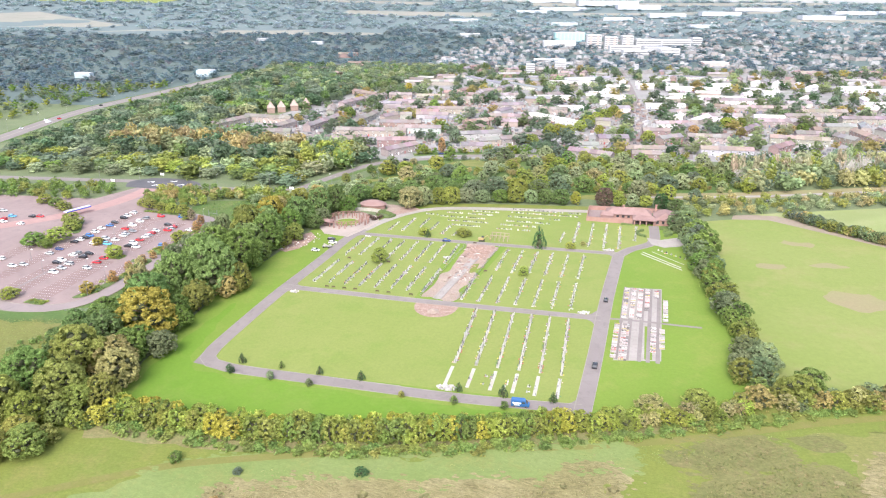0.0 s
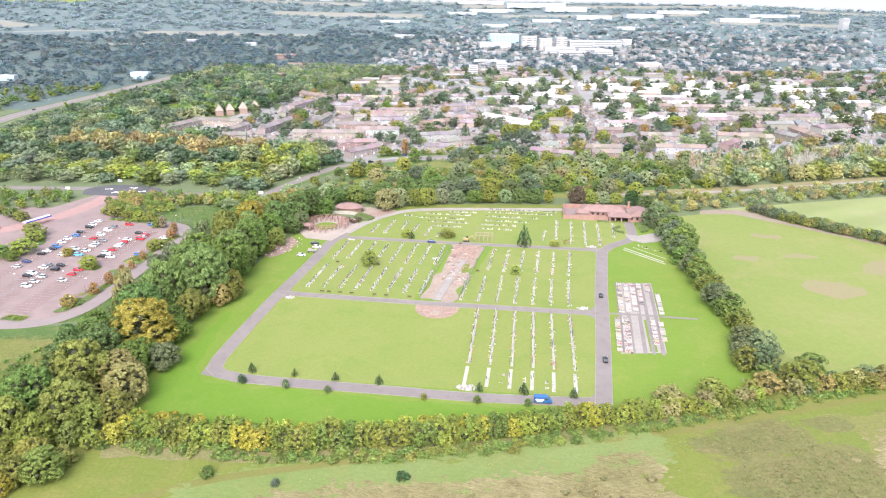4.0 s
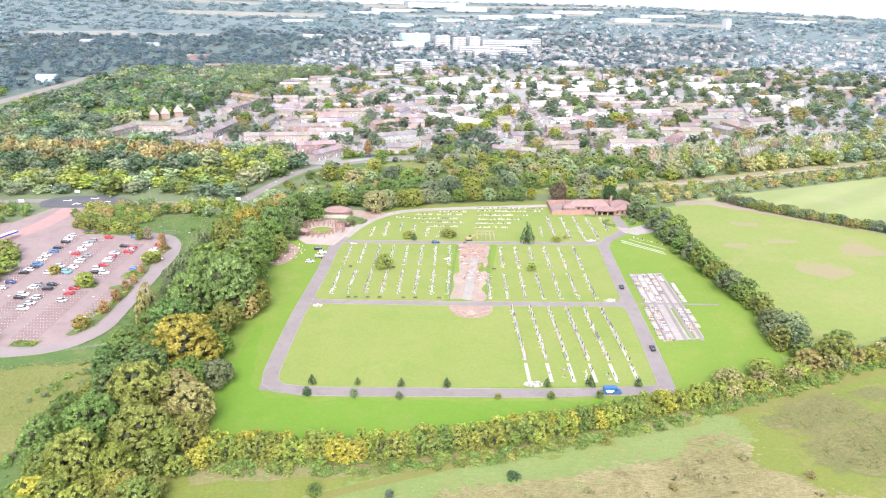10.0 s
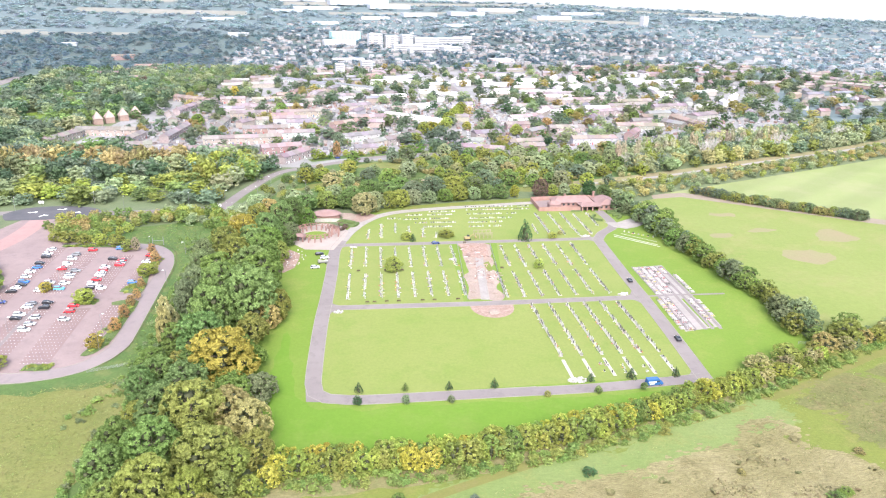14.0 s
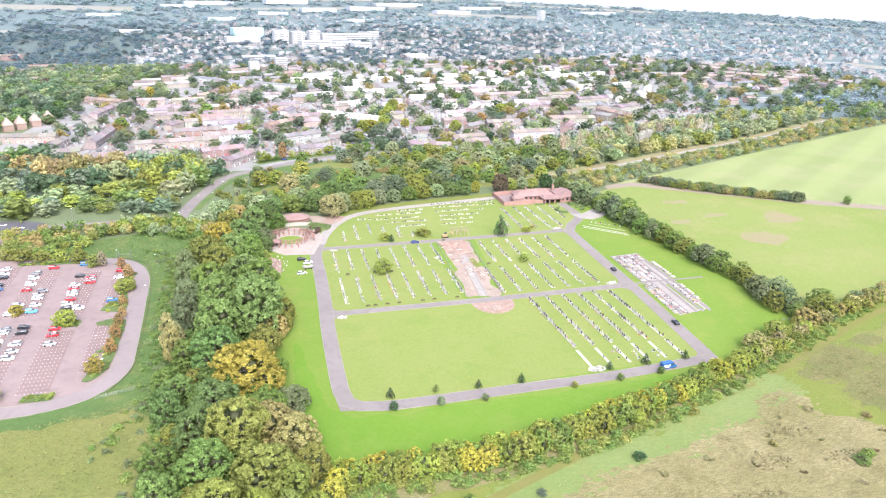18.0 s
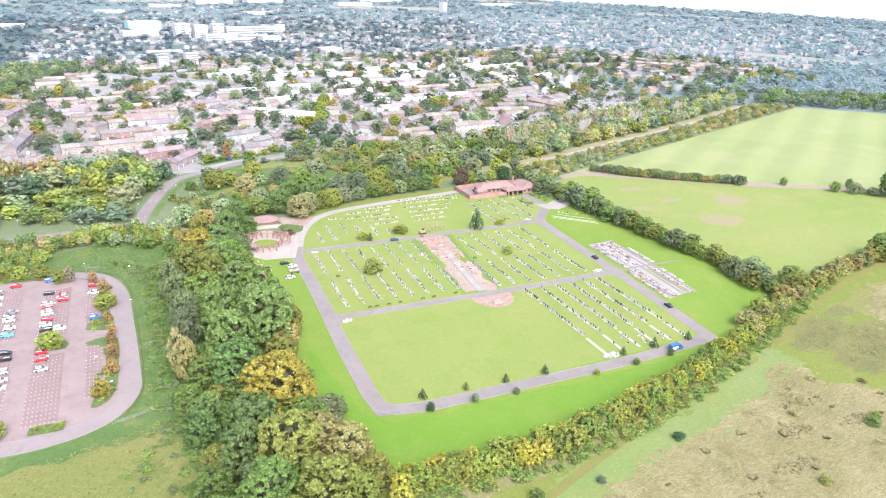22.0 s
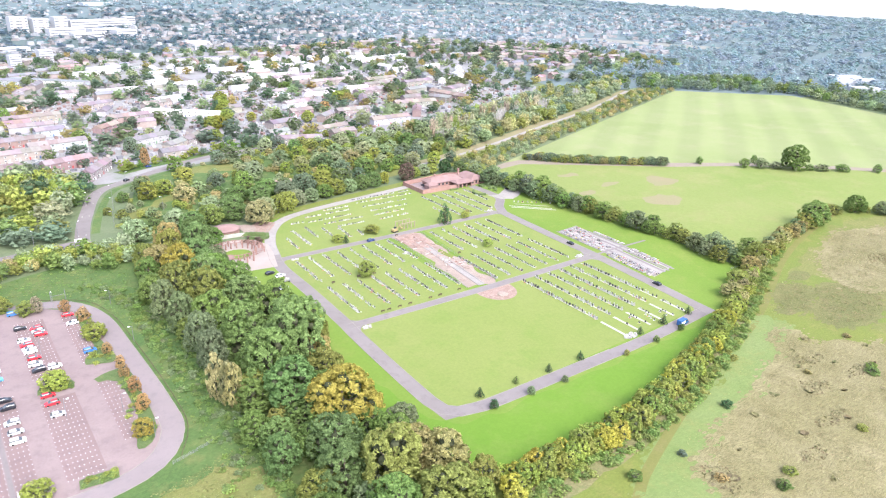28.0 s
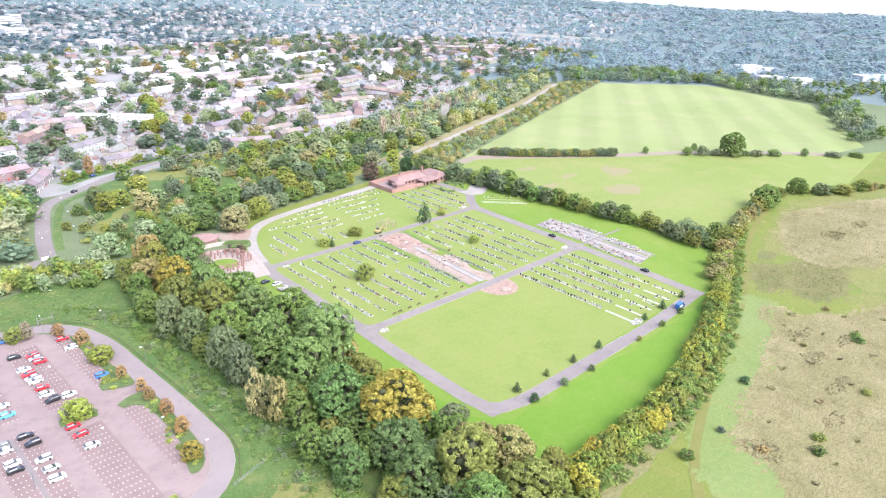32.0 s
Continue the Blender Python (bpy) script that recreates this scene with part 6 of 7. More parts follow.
for x, y, h, w, c in ((198, 338, 4.5, 4, GREEN), (233, 317, 5, 4, GREEN), (216, 314, 5.5, 6, GREEN), (224, 306, 6, 8, DULL), (232, 299, 4, 8, DULL), (239.5, 291, 15, 15.5, GREEN), (247, 283, 3.5, 5, GREEN), (253, 277, 4, 8, DULL), (263, 268.5, 4.2, 8, GREEN), (281, 253, 5, 5, GREEN), (297, 238, 3, 10, DULL), (310, 226, 3, 9, GREEN),
                      (137, 223, 12, 13, GREEN), (130, 224, 7, 9, OLIVE), (181, 221, 9, 10, GREEN), (168, 229, 4, 11, OLIVE), (192, 210, 6, 10, DULL), (204, 202, 5, 11, OLIVE), (222, 196, 6, 9, OLIVE), (64, 213, 8, 10, OLIVE), (52, 208, 6, 8, BROWN), (20, 197, 5.5, 8.5, BROWN), (34, 203, 5.5, 8, OLIVE), (70, 220, 7, 9, GREEN)):
    tree(x, y, h * 1.22, w * 1.2, c, "broad" if h > 8.5 else "small", where="on the field boundary", group="field boundary trees")
spots = []
for x0, x1, y0, y1, n in ((-231, -222, 221, 224, 14), (-214, -208, 232, 252, 18), (-216, -209, 284, 292, 12), (-232, -224, 273, 277, 10), (-212.5, -209, 294, 326, 18), (-211, -207, 254, 272, 12), (-260, -233, 344, 347, 22)):
    for k in range(n):
        spots.append((R.uniform(x0, x1), R.uniform(y0, y1), R.uniform(0.7, 1.3), R.uniform(1.4, 2.6), R.choice((OLIVE, MID, GREEN, LIME))))
woods("island_shrubs", spots, R, "low shrubs in the planted islands", LOW)
NG = "trees behind the cemetery"
for x, y, h, w, c in ((-112, 391, 11, 12, STRAW), (-106, 398, 10, 10, OLIVE), (-97, 402, 9, 8, LIME), (-90, 405, 9.5, 9, LIME), (-82, 409, 8, 9, OLIVE), (-72, 412, 7, 8, OLIVE), (-62, 415, 7, 9, MID), (-52, 417, 8, 9, LIME), (-43, 418, 7, 8, OLIVE), (-34, 418, 8, 8, GREEN), (-25, 420, 8, 9, GREEN), (-16, 421, 7, 5, YELLOW),
                      (1, 421, 10, 8.5, COPPER), (10, 425, 6, 7, LIME), (18, 426, 6.5, 7, OLIVE), (25, 427, 6, 7, LIME), (34, 424, 8, 7, DARK), (42, 418, 7, 8, GREEN), (48, 408, 6.5, 8, OLIVE), (-122, 404, 9, 11, GREEN), (-134, 404, 9, 11, MID), (-146, 398, 9, 11, GREEN), (-118, 415, 9, 11, GREEN),
                      (-98, 425, 9, 12, GREEN), (-80, 428, 8.5, 11, GREY), (-67, 432, 10, 12, GREY), (-54, 434, 10, 11, LIME), (-40, 437, 9, 11, MID), (-88, 440, 8, 12, GREEN), (-108, 434, 8, 11, GREEN), (-74, 446, 5, 14, BARE)):
    tree(x, y, h * 1.2, w * 1.22, {OLIVE: PALE, GREEN: DEEP}.get(c, c), where="behind the cemetery's northern road", group=NG)
for x, y, h, w, c in ((-44, 644, 12, 13, YELLOW), (-52, 640, 12, 12, LIME), (-34, 646, 11, 9, OLIVE), (-90, 637, 12, 9, DARK), (77, 683, 8, 10, RUST), (34, 632, 11, 12, LIME), (-129.6, 546, 13, 6, RUST), (12, 648, 11, 9, GREEN), (-26, 672, 11, 12, LIME), (-20, 700, 12, 13, LIME), (-12, 722, 12, 13, LIME), (-4, 745, 12, 13, LIME), (4, 772, 12, 13, LIME), (-8, 660, 9, 9, YELLOW), (110, 715, 11, 16, LIME), (122, 722, 10, 12, OLIVE), (88, 800, 12, 14, GREEN), (170, 690, 11, 12, GREEN), (150, 675, 8, 9, BROWN), (-64, 598, 10, 13, OLIVE), (-152, 640, 10, 14, MID), (-128, 590, 12, 10, GREY), (-262, 690, 12, 12, MID), (-190, 765, 12, 12, MID), (-385, 985, 15, 15, COPPER), (-258, 900, 13, 12, YELLOW)):
    tree(x, y, h, w, c, "cone" if c == DARK else "broad", where="among the town houses", group="town garden trees")



def bare_tree_mesh(seed):
    """Pale upswept limbs and twigs of a leafless tree 1 high."""
    rng = random.Random(seed)
    g = Geo()
    g.tube((0, 0, -0.01), (0, 0, 0.25), 0.02, 0.015, 6)
    for i in range(16):
        t, lean = i * 2.4 + rng.uniform(0, 0.8), rng.uniform(0.03, 0.26)
        top = rng.uniform(0.7, 1.0) - lean * 0.5
        a = Vector((0, 0, rng.uniform(0.12, 0.3)))
        b = Vector((lean * math.cos(t), lean * math.sin(t), top))
        g.tube(a, b, 0.011, 0.004, 4)
        for k in range(7):
            p = a.lerp(b, rng.uniform(0.35, 0.98))
            u = rng.uniform(0, 6.28)
            g.tube(p, p + Vector((0.06 * math.cos(u), 0.06 * math.sin(u), rng.uniform(0.08, 0.16))), 0.0045, 0.002, 3)
    return g.mesh("bare_crown", PALEBARK)


PALEBARK = surface("pale_bare_bark", ((0.36, 0.34, 0.31), (0.42, 0.4, 0.365)), (0.8, 3.0))
BARE_LIMBS = [bare_tree_mesh(s) for s in (1, 2, 3)]
for k, (x, y, h, w) in enumerate(((157, 514, 17, 10), (163, 519, 16, 9), (170, 524, 18, 11), (176, 530, 15, 9), (88, 504, 9, 9), (95, 508, 10, 10), (102, 506, 9, 9), (232, 538, 15, 9), (241, 546, 16, 10), (250, 550, 14, 9), (304, 564, 15, 10), (313, 572, 16, 10), (324, 577, 14, 9), (202, 540, 14, 8))):
    base = new("bare_tree")
    base.matrix_basis = Matrix.Translation((x, y, rise(x, y))) @ Matrix.Rotation(k * 1.3, 4, "Z") @ Matrix.Diagonal((w / 0.5, w / 0.5, h, 1))
    part("bare_crown", BARE_LIMBS[k % 3], None, base)
    tagged(base, "leafless pale grey tree with upswept limbs", "tree", "bare trees beside the gravel lane")

# ---- woodland masses ----
CORRIDOR = [(30, 443), (93, 457), (197, 493), (295, 527), (420, 583), (420, 598), (295, 542), (197, 508), (93, 472), (30, 456)]
CLEARING = [(-150, 508), (-130, 520), (-104, 522), (-70, 500), (-96, 490), (-130, 498)]
ROADGAP = [(-205, 396), (-188, 396), (-180, 446), (-166, 488), (-147, 505), (-112, 528), (-88, 541), (-92, 555), (-120, 543), (-156, 520), (-177, 498), (-192, 454)]
MEADOWS = [[(-167, 442), (-146, 460), (-127, 473), (-120, 470), (-127, 463), (-146, 449), (-165, 431)], [(-136, 426), (-116, 434), (-96, 440), (-97, 432), (-116, 424), (-135, 417)], [(-118, 512), (-104, 524), (-76, 520), (-84, 504)], [(-30, 428), (-8, 434), (14, 440), (14, 447), (-10, 443), (-34, 436)]]
for q in MEADOWS:
    zone("grass_clearing", q, DRYMEADOW, 0.08, True, "pale grassy clearing among trees", 2.0, 2.0)
zone("belt_ground", [(-180, 392), (-150, 396), (-116, 424), (-60, 430), (13, 438), (93, 459), (74, 540), (-60, 533), (-110, 526), (-146, 504), (-164, 450)], ROUGH, 0.04, label="rough weedy grass under the tree belt")
BELT = [(-176, 396), (-150, 396), (-118, 424), (-60, 430), (10, 440), (60, 446), (92, 462), (90, 544), (70, 544), (-20, 546), (-60, 542), (-112, 526), (-148, 500), (-176, 450)]
# Paler greens than nearer trees, partly standing in for haze over the belt.
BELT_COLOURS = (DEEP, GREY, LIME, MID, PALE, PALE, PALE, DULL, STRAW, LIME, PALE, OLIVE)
near_belt = scatter(BELT, 10.5, R, 40, [CORRIDOR, ROADGAP, CLEARING] + MEADOWS)
for x, y in near_belt:
    h = R.uniform(7, 12)
    if x < -50 and R.random() < 0.65:
        h = R.uniform(3.5, 6.5)
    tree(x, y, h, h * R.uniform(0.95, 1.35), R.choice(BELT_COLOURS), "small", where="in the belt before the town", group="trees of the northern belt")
spots = []
for x, y in scatter(BELT, 5.5, R, 40, [CORRIDOR, ROADGAP, CLEARING] + MEADOWS):
    if R.random() < (0.5 if x < -50 else 0.7):
        h = R.uniform(2, 5)
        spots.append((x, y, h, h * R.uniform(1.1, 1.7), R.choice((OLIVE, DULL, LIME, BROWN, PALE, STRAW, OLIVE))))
EASTBELT = [(92, 462), (197, 496), (420, 584), (440, 640), (330, 632), (171, 572), (74, 545), (90, 540)]
for x, y in scatter(EASTBELT, 8.2, R, 40, (CORRIDOR,)):
    h = R.uniform(8, 13)
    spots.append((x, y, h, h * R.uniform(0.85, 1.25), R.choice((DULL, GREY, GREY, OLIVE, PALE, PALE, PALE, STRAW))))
for k in range(30):
    x = 88 + 6 * k + R.uniform(-2, 2)
    spots.append((x, 500 + 0.32 * (x - 60) + R.uniform(-5, 12), R.uniform(14, 19), R.uniform(4.5, 7), R.choice((BARE, PALE, LIME, BARE))))
woods("woodland", spots, R, "mixed autumn trees between cemetery and town")
spots = []
for x, y in scatter([(46, 404), (76, 420), (176, 456), (320, 508), (467, 561), (452, 580), (420, 580), (295, 524), (197, 490), (93, 454), (46, 436)], 5.2, R, 40, (CORRIDOR,)):
    h = R.uniform(3, 6)
    spots.append((x, y, h, h * R.uniform(1.0, 1.4), R.choice((OLIVE, OLIVE, BROWN, DULL, STRAW, PALE))))
woods("hedgerow", spots, R, "broad scrubby hedgerow beside the gravel lane")
WESTROADS = [(-440, 380), (-330, 394), (-296, 388), (-250, 393), (-190, 402), (-190, 418), (-250, 413), (-262, 420), (-310, 422), (-330, 414), (-440, 400)]
GLADES = [[(-450, 765), (-436, 782), (-412, 738), (-430, 722)], [(-472, 930), (-440, 944), (-415, 884), (-448, 886)], [(-376, 990), (-336, 982), (-314, 906), (-340, 900)], [(-245, 470), (-205, 470), (-205, 490), (-245, 492)], [(-330, 585), (-300, 585), (-300, 612), (-340, 612)]]
for q in GLADES:
    zone("glade", q, LAWN, 0.08, label="bright green glade among woods")
NW = [(-192, 418), (-178, 462), (-165, 504), (-200, 522), (-262, 540), (-350, 566), (-372, 640), (-345, 690), (-330, 760), (-330, 860), (-370, 1010), (-420, 1150), (-558, 1150), (-542, 841), (-532, 660), (-492, 500), (-434, 404), (-300, 424)]
spots = []
for x, y in scatter(NW, 9.6, R, 40, [WESTROADS, ROADGAP, [(-374, 684), (-344, 670), (-312, 706), (-316, 752), (-350, 730)]] + GLADES):
    h = R.uniform(7, 15)
    near = y < 470
    if any(inside(x - 0.38 * k, y + 0.925 * k, q) for q in GLADES[:3] for k in (10, 25, 40, 55)) or x < -455 - 0.16 * max(y - 500, 0):
        h = R.uniform(3.5, 5.5)
    # Beyond y 470 the greens turn greyer, partly to imitate haze.
    spots.append((x, y, h * (0.75 if near else 1.1), max(h, 8.5) * R.uniform(1.15, 1.5), R.choice((OLIVE, LIME, MID, DULL, DEEP, GREY, PALE) if near else (DEEP, GREY, DARKER, DULL, DARKER, GREY, GREY, PALE))))
for k in range(46):
    spots.append((R.uniform(-400, -240), R.uniform(496, 524), R.uniform(15, 19), R.uniform(11, 15), R.choice((BROWN, RUSTY, RUSTY, RUSTY, STRAW))))
for k in range(26):
    spots.append((R.uniform(-232, -186), R.uniform(455, 515), R.uniform(12, 16), R.uniform(11, 14), R.choice((LIME, LIME, OLIVE, PALE))))
woods("woodland", spots, R, "dense mixed woodland in early autumn", uneven=0.28)
spots = []
for x, y in scatter([(-262, 352), (-240, 354), (-232, 378), (-200, 388), (-186, 392), (-194, 400), (-250, 391), (-276, 394), (-280, 374)], 4.6, R, 40):
    h = R.uniform(4, 7)
    spots.append((x, y, h, h * R.uniform(0.9, 1.2), R.choice((OLIVE, LIME, MID, GREEN, BROWN))))
for x, y in scatter([(-440, 345), (-312, 358), (-304, 384), (-440, 378)], 6.5, R, 40):
    h = R.uniform(4, 7)
    spots.append((x, y, h, h * R.uniform(0.9, 1.3), R.choice((OLIVE, MID, GREEN))))
for x, y in scatter([(-560, 200), (-440, 200), (-436, 380), (-500, 420), (-560, 400)], 9, R, 40):
    h = R.uniform(7, 11)
    spots.append((x, y, h, h, R.choice((OLIVE, MID, GREEN))))
for x, y in scatter([(-224, 384), (-206, 375), (-190, 366), (-176, 374), (-180, 390), (-200, 394), (-222, 400)], 5, R, 40, (ROADGAP,)):
    h = R.uniform(4.5, 8)
    spots.append((x, y, h, h * R.uniform(0.9, 1.2), R.choice((OLIVE, LIME, MID, OLIVE, PALE))))
for x, y in scatter([(-330, 850), (-302, 955), (-242, 1230), (-430, 1230), (-420, 1150), (-370, 1010)], 10, R, 40):
    h = R.uniform(8, 13)
    spots.append((x, y, h, h * R.uniform(0.9, 1.2), R.choice((GREY, DULL, GREY, DEEP, PALE))))
woods("thicket", spots, R, "scrubby thicket between car park and road")
spots = []
for x, y in scatter([(480, 560), (556, 465), (515, 328), (356, 244), (380, 228), (540, 300), (610, 420), (600, 560), (520, 640), (450, 600)], 8.5, R, 40):
    h = R.uniform(7, 12)
    # Dulled greens, with haze over the far field put into the colour.
    spots.append((x, y, h, h * R.uniform(0.9, 1.2), R.choice((DULL, GREY, GREY, PALE, GREEN))))
woods("woodland", spots, R, "dark tree belt round the far field")


# ---- low plants ----
def tufts(name, poly, gap, high, wide, colours, label, blades=9, avoid=(), lean=0.8):
    rng = np.random.default_rng(len(name))
    blocks = []
    for x, y in scatter(poly, gap, R, 26, avoid):
        h, w = R.uniform(*high), R.uniform(*wide)
        a = rng.uniform(0, 2 * np.pi, blades)
        r = rng.uniform(0, w / 2, blades)
        p = np.stack([x + r * np.cos(a), y + r * np.sin(a), np.full(blades, rise(x, y))], axis=1)
        d = np.stack([np.cos(a + 1.57), np.sin(a + 1.57), np.zeros(blades)], axis=1) * (w * 0.28)
        up = np.stack([np.cos(a) * w * lean, np.sin(a) * w * lean, np.full(blades, h)], axis=1) * rng.uniform(0.6, 1.1, (blades, 1))
        v = np.stack([p - d, p + d, p + d * 0.6 + up, p - d * 0.6 + up], axis=1).reshape(-1, 3)
        blocks.append((v, np.arange(blades * 4).reshape(-1, 4), jitter(R.choice(colours), R, 0.2)))
    if blocks:
        tagged(new(name, bulk_mesh(name, blocks, [BLADES])), label, "plants", kind="stuff")


SCRUB_AREA = [(-118, 100), (-104, 115), (-95, 123), (-92, 134), (-80, 139.5), (-64, 144.5), (-47, 147.5), (-28, 153), (-8, 158), (-2, 167), (6, 168), (12, 163), (10, 157), (18, 147), (34, 139), (48, 132), (66, 116), (60, 80), (-130, 70)]
tufts("dry_tussocks", SCRUB_AREA, 0.75, (0.12, 0.3), (0.2, 0.6), ((0.225, 0.2, 0.1), (0.245, 0.218, 0.115), (0.215, 0.198, 0.095), (0.205, 0.185, 0.088)), "tan dry grass tussocks", 4)
tufts("brown_weeds", SCRUB_AREA, 12.0, (0.3, 0.7), (1.0, 2.4), ((0.17, 0.14, 0.075), (0.18, 0.165, 0.08), (0.15, 0.16, 0.07)), "brown weeds among dry grass", 14, lean=0.4)
for q in BRAMBLES:
    tufts("bramble_patch", q, 1.1, (0.12, 0.32), (0.4, 1.0), ((0.13, 0.138, 0.05), (0.16, 0.156, 0.062), (0.175, 0.148, 0.072), (0.118, 0.128, 0.046)), "low olive bramble growth", 7, lean=0.8)
for cx, cy, rx, ry in ((-8, 149, 9, 3.5), (-23, 138, 6, 5), (-90, 128, 5, 6), (-36, 126, 8, 3), (2, 135, 6, 3), (-58, 120, 7, 3), (120, 180, 9, 5), (150, 176, 8, 4)):
    tufts("dead_bracken", [(cx + rx * R.uniform(0.6, 1.3) * math.cos(k * 0.785), cy + ry * R.uniform(0.6, 1.3) * math.sin(k * 0.785)) for k in range(8)], 1.1, (0.2, 0.5), (0.4, 1.1), ((0.17, 0.14, 0.075), (0.2, 0.165, 0.09), (0.15, 0.135, 0.065)), "brown dead bracken in dry grass", 6, lean=0.6)
tufts("dry_tussocks", EAST_SCRUB, 1.2, (0.15, 0.4), (0.4, 1.0), ((0.21, 0.19, 0.096), (0.235, 0.21, 0.115), (0.175, 0.178, 0.078)), "tan dry grass tussocks", 4)
tufts("tall_weeds", [(-199, 225), (-197, 300), (-203, 330), (-214, 350), (-236, 358), (-232, 374), (-200, 382), (-186, 366), (-190, 300), (-184, 220), (-190, 200)], 1.7, (0.15, 0.4), (0.4, 1.0), ((0.12, 0.185, 0.048), (0.14, 0.2, 0.054), (0.11, 0.175, 0.046), (0.16, 0.195, 0.066)), "tall green weeds on the bank")
tufts("meadow_tufts", [(-300, 130), (-190, 160), (-192, 215), (-210, 210), (-300, 190)], 1.1, (0.1, 0.3), (0.4, 0.9), ((0.17, 0.182, 0.064), (0.185, 0.188, 0.072), (0.155, 0.176, 0.058)), "rough tufted meadow grass", 5, lean=0.9)
tufts("meadow_tufts", [(-120, 120), (-100, 141), (-60, 150), (-10, 168), (30, 186), (70, 202), (70, 190), (30, 176), (0, 166), (-32, 153), (-66, 145), (-90, 139)], 1.2, (0.04, 0.12), (0.4, 0.9), ((0.165, 0.2, 0.062), (0.19, 0.205, 0.074), (0.145, 0.19, 0.056)), "rough tufted meadow grass", 6)

# ---- town houses ----
HOUSES = []
HR = random.Random(21)
# The brightest wall and roof tones put sunlit glare into the colour.
ROOFS = {"brown": (0.172, 0.145, 0.14), "pink": (0.192, 0.167, 0.155), "red": (0.188, 0.144, 0.13), "grey": (0.154, 0.148, 0.152), "pale": (0.204, 0.196, 0.198), "glare_toned": (0.46, 0.45, 0.43)}
FRONTS = {"glare_toned": (0.5, 0.49, 0.475), "brick": (0.215, 0.165, 0.145), "white": (0.33, 0.322, 0.315), "buff": (0.28, 0.25, 0.225), "pink": (0.246, 0.218, 0.196)}
g = Geo()
g.box(0, 0, 0, 1.5, 0.16, 1.15)
g.box(-0.34, -0.05, 0.08, 0.6, 0.12, 0.98, slot=1)
g.box(0.34, -0.05, 0.08, 0.6, 0.12, 0.98, slot=1)
WINDOW = g.mesh("window", [WHITE, GLASS])
g = Geo()
g.box(0, 0, 0, 0.95, 0.16, 2.0)
DOOR = g.mesh("door", PAINT)


def terrace(x, y, turn, length, walls="brick", roof="brown", depth=8.0, storeys=2, flat=False, detail=True, name="terraced_house"):
    """A row of houses with its front towards the south."""
    base = new(name)
    turn = (turn + 90) % 180 - 90
    t = radians(turn)
    base.matrix_basis = pose(x, y, rise(x, y), 0, 0, turn)
    HOUSES.append((x, y, t, length / 2, depth / 2))
    h = 2.6 * storeys
    wt, rt = jitter(FRONTS[walls], HR, 0.08), jitter(ROOFS[roof], HR, 0.1)
    g = Geo()
    g.box(0, 0, 0, length, depth, h, 0, wt)
    if not flat:
        for s in (-1, 1):
            e = s * length / 2
            vs = [(e, -depth / 2, h), (e, depth / 2, h), (e, 0, h + 2.3), (e - s * 0.3, -depth / 2, h), (e - s * 0.3, depth / 2, h), (e - s * 0.3, 0, h + 2.3)]
            g.add(vs, [(0, 1, 2), (5, 4, 3)], wt)
    part("wall", g, WALLS, base, tints=True)
    g = Geo()
    if flat:
        g.box(0, 0, h, length + 0.4, depth + 0.4, 0.35, 0, rt)
    else:
        units = max(int(length / 6.0), 1)
        e, w = depth / 2 + 0.45, (length + 0.5) / units
        prof = [(-e, h), (-e, h + 0.25), (0, h + 2.65), (e, h + 0.25), (e, h)]
        vs = [(-length / 2 - 0.25 + k * w, py, pz) for k in range(units + 1) for py, pz in prof]
        g.add(vs, [(4, 3, 2, 1, 0), tuple(5 * units + i for i in range(5))], rt)
        for k in range(units):
            g.c += [jitter(rt, HR, 0.2)] * 5
            g.m += [0] * 5
            g.f += [[5 * k + i, 5 * k + (i + 1) % 5, 5 * k + 5 + (i + 1) % 5, 5 * k + 5 + i][::-1] for i in range(5)]
    part("roof", g, TILES, base, tints=True)
    n = max(int(length / 6.0), 1)
    if not flat:
        for k in range(0, n, 3):
            g = Geo()
            g.box(-length / 2 + (k + 0.5) * length / n, 0.3, h + 1.9, 0.7, 0.9, 1.7, 0, FRONTS["brick"])
            part("chimney", g, WALLS, base, tints=True)
    if detail:
        for k in range(n):
            cx = -length / 2 + (k + 0.5) * length / n
            for s in range(storeys):
                part("window", WINDOW, None, base, at=Matrix.Translation((cx - 0.9, -depth / 2 - 0.02, 0.95 + 2.6 * s)))
            part("door", DOOR, None, base, colour=HR.choice(((0.3, 0.05, 0.05), (0.7, 0.7, 0.7), (0.05, 0.1, 0.2), (0.1, 0.2, 0.1))), at=Matrix.Translation((cx + 1.4, -depth / 2 - 0.02, 0)))
    what = "flat-roofed row" if flat else "terrace of houses"
    return tagged(base, f"{walls}-walled {what} with {roof} {'flat' if flat else 'tiled'} roof", "house", "houses of the town")


terrace(-358, 618, 75, 48, "pink", "pink")
terrace(-331, 646, -5, 52, "pink", "brown")
terrace(-300, 614, 80, 34, "pink", "pink")
terrace(-293, 576, 15, 34, "pink", "brown")
terrace(-232, 560, 8, 66, "pink", "brown")
terrace(-209, 604, 9, 64, "pink", "brown")
terrace(-271, 640, 84, 62, "pink", "pink")
terrace(-293, 718, 108, 40, "pink", "pink")
terrace(-291, 776, 78, 44, "pink", "pink")
terrace(-278, 820, 70, 40, "pink", "pink")
terrace(-239, 672, 88, 66, "pink", "pink")
terrace(-300, 850, -35, 48, "brick", "red")
terrace(-162, 538, 58, 34, "pink", "brown")
terrace(-174, 566, 18, 32, "brick", "brown")
terrace(-221, 738, 9, 36, "pink", "pink")
terrace(-171, 746, 10, 46, "pink", "pink")
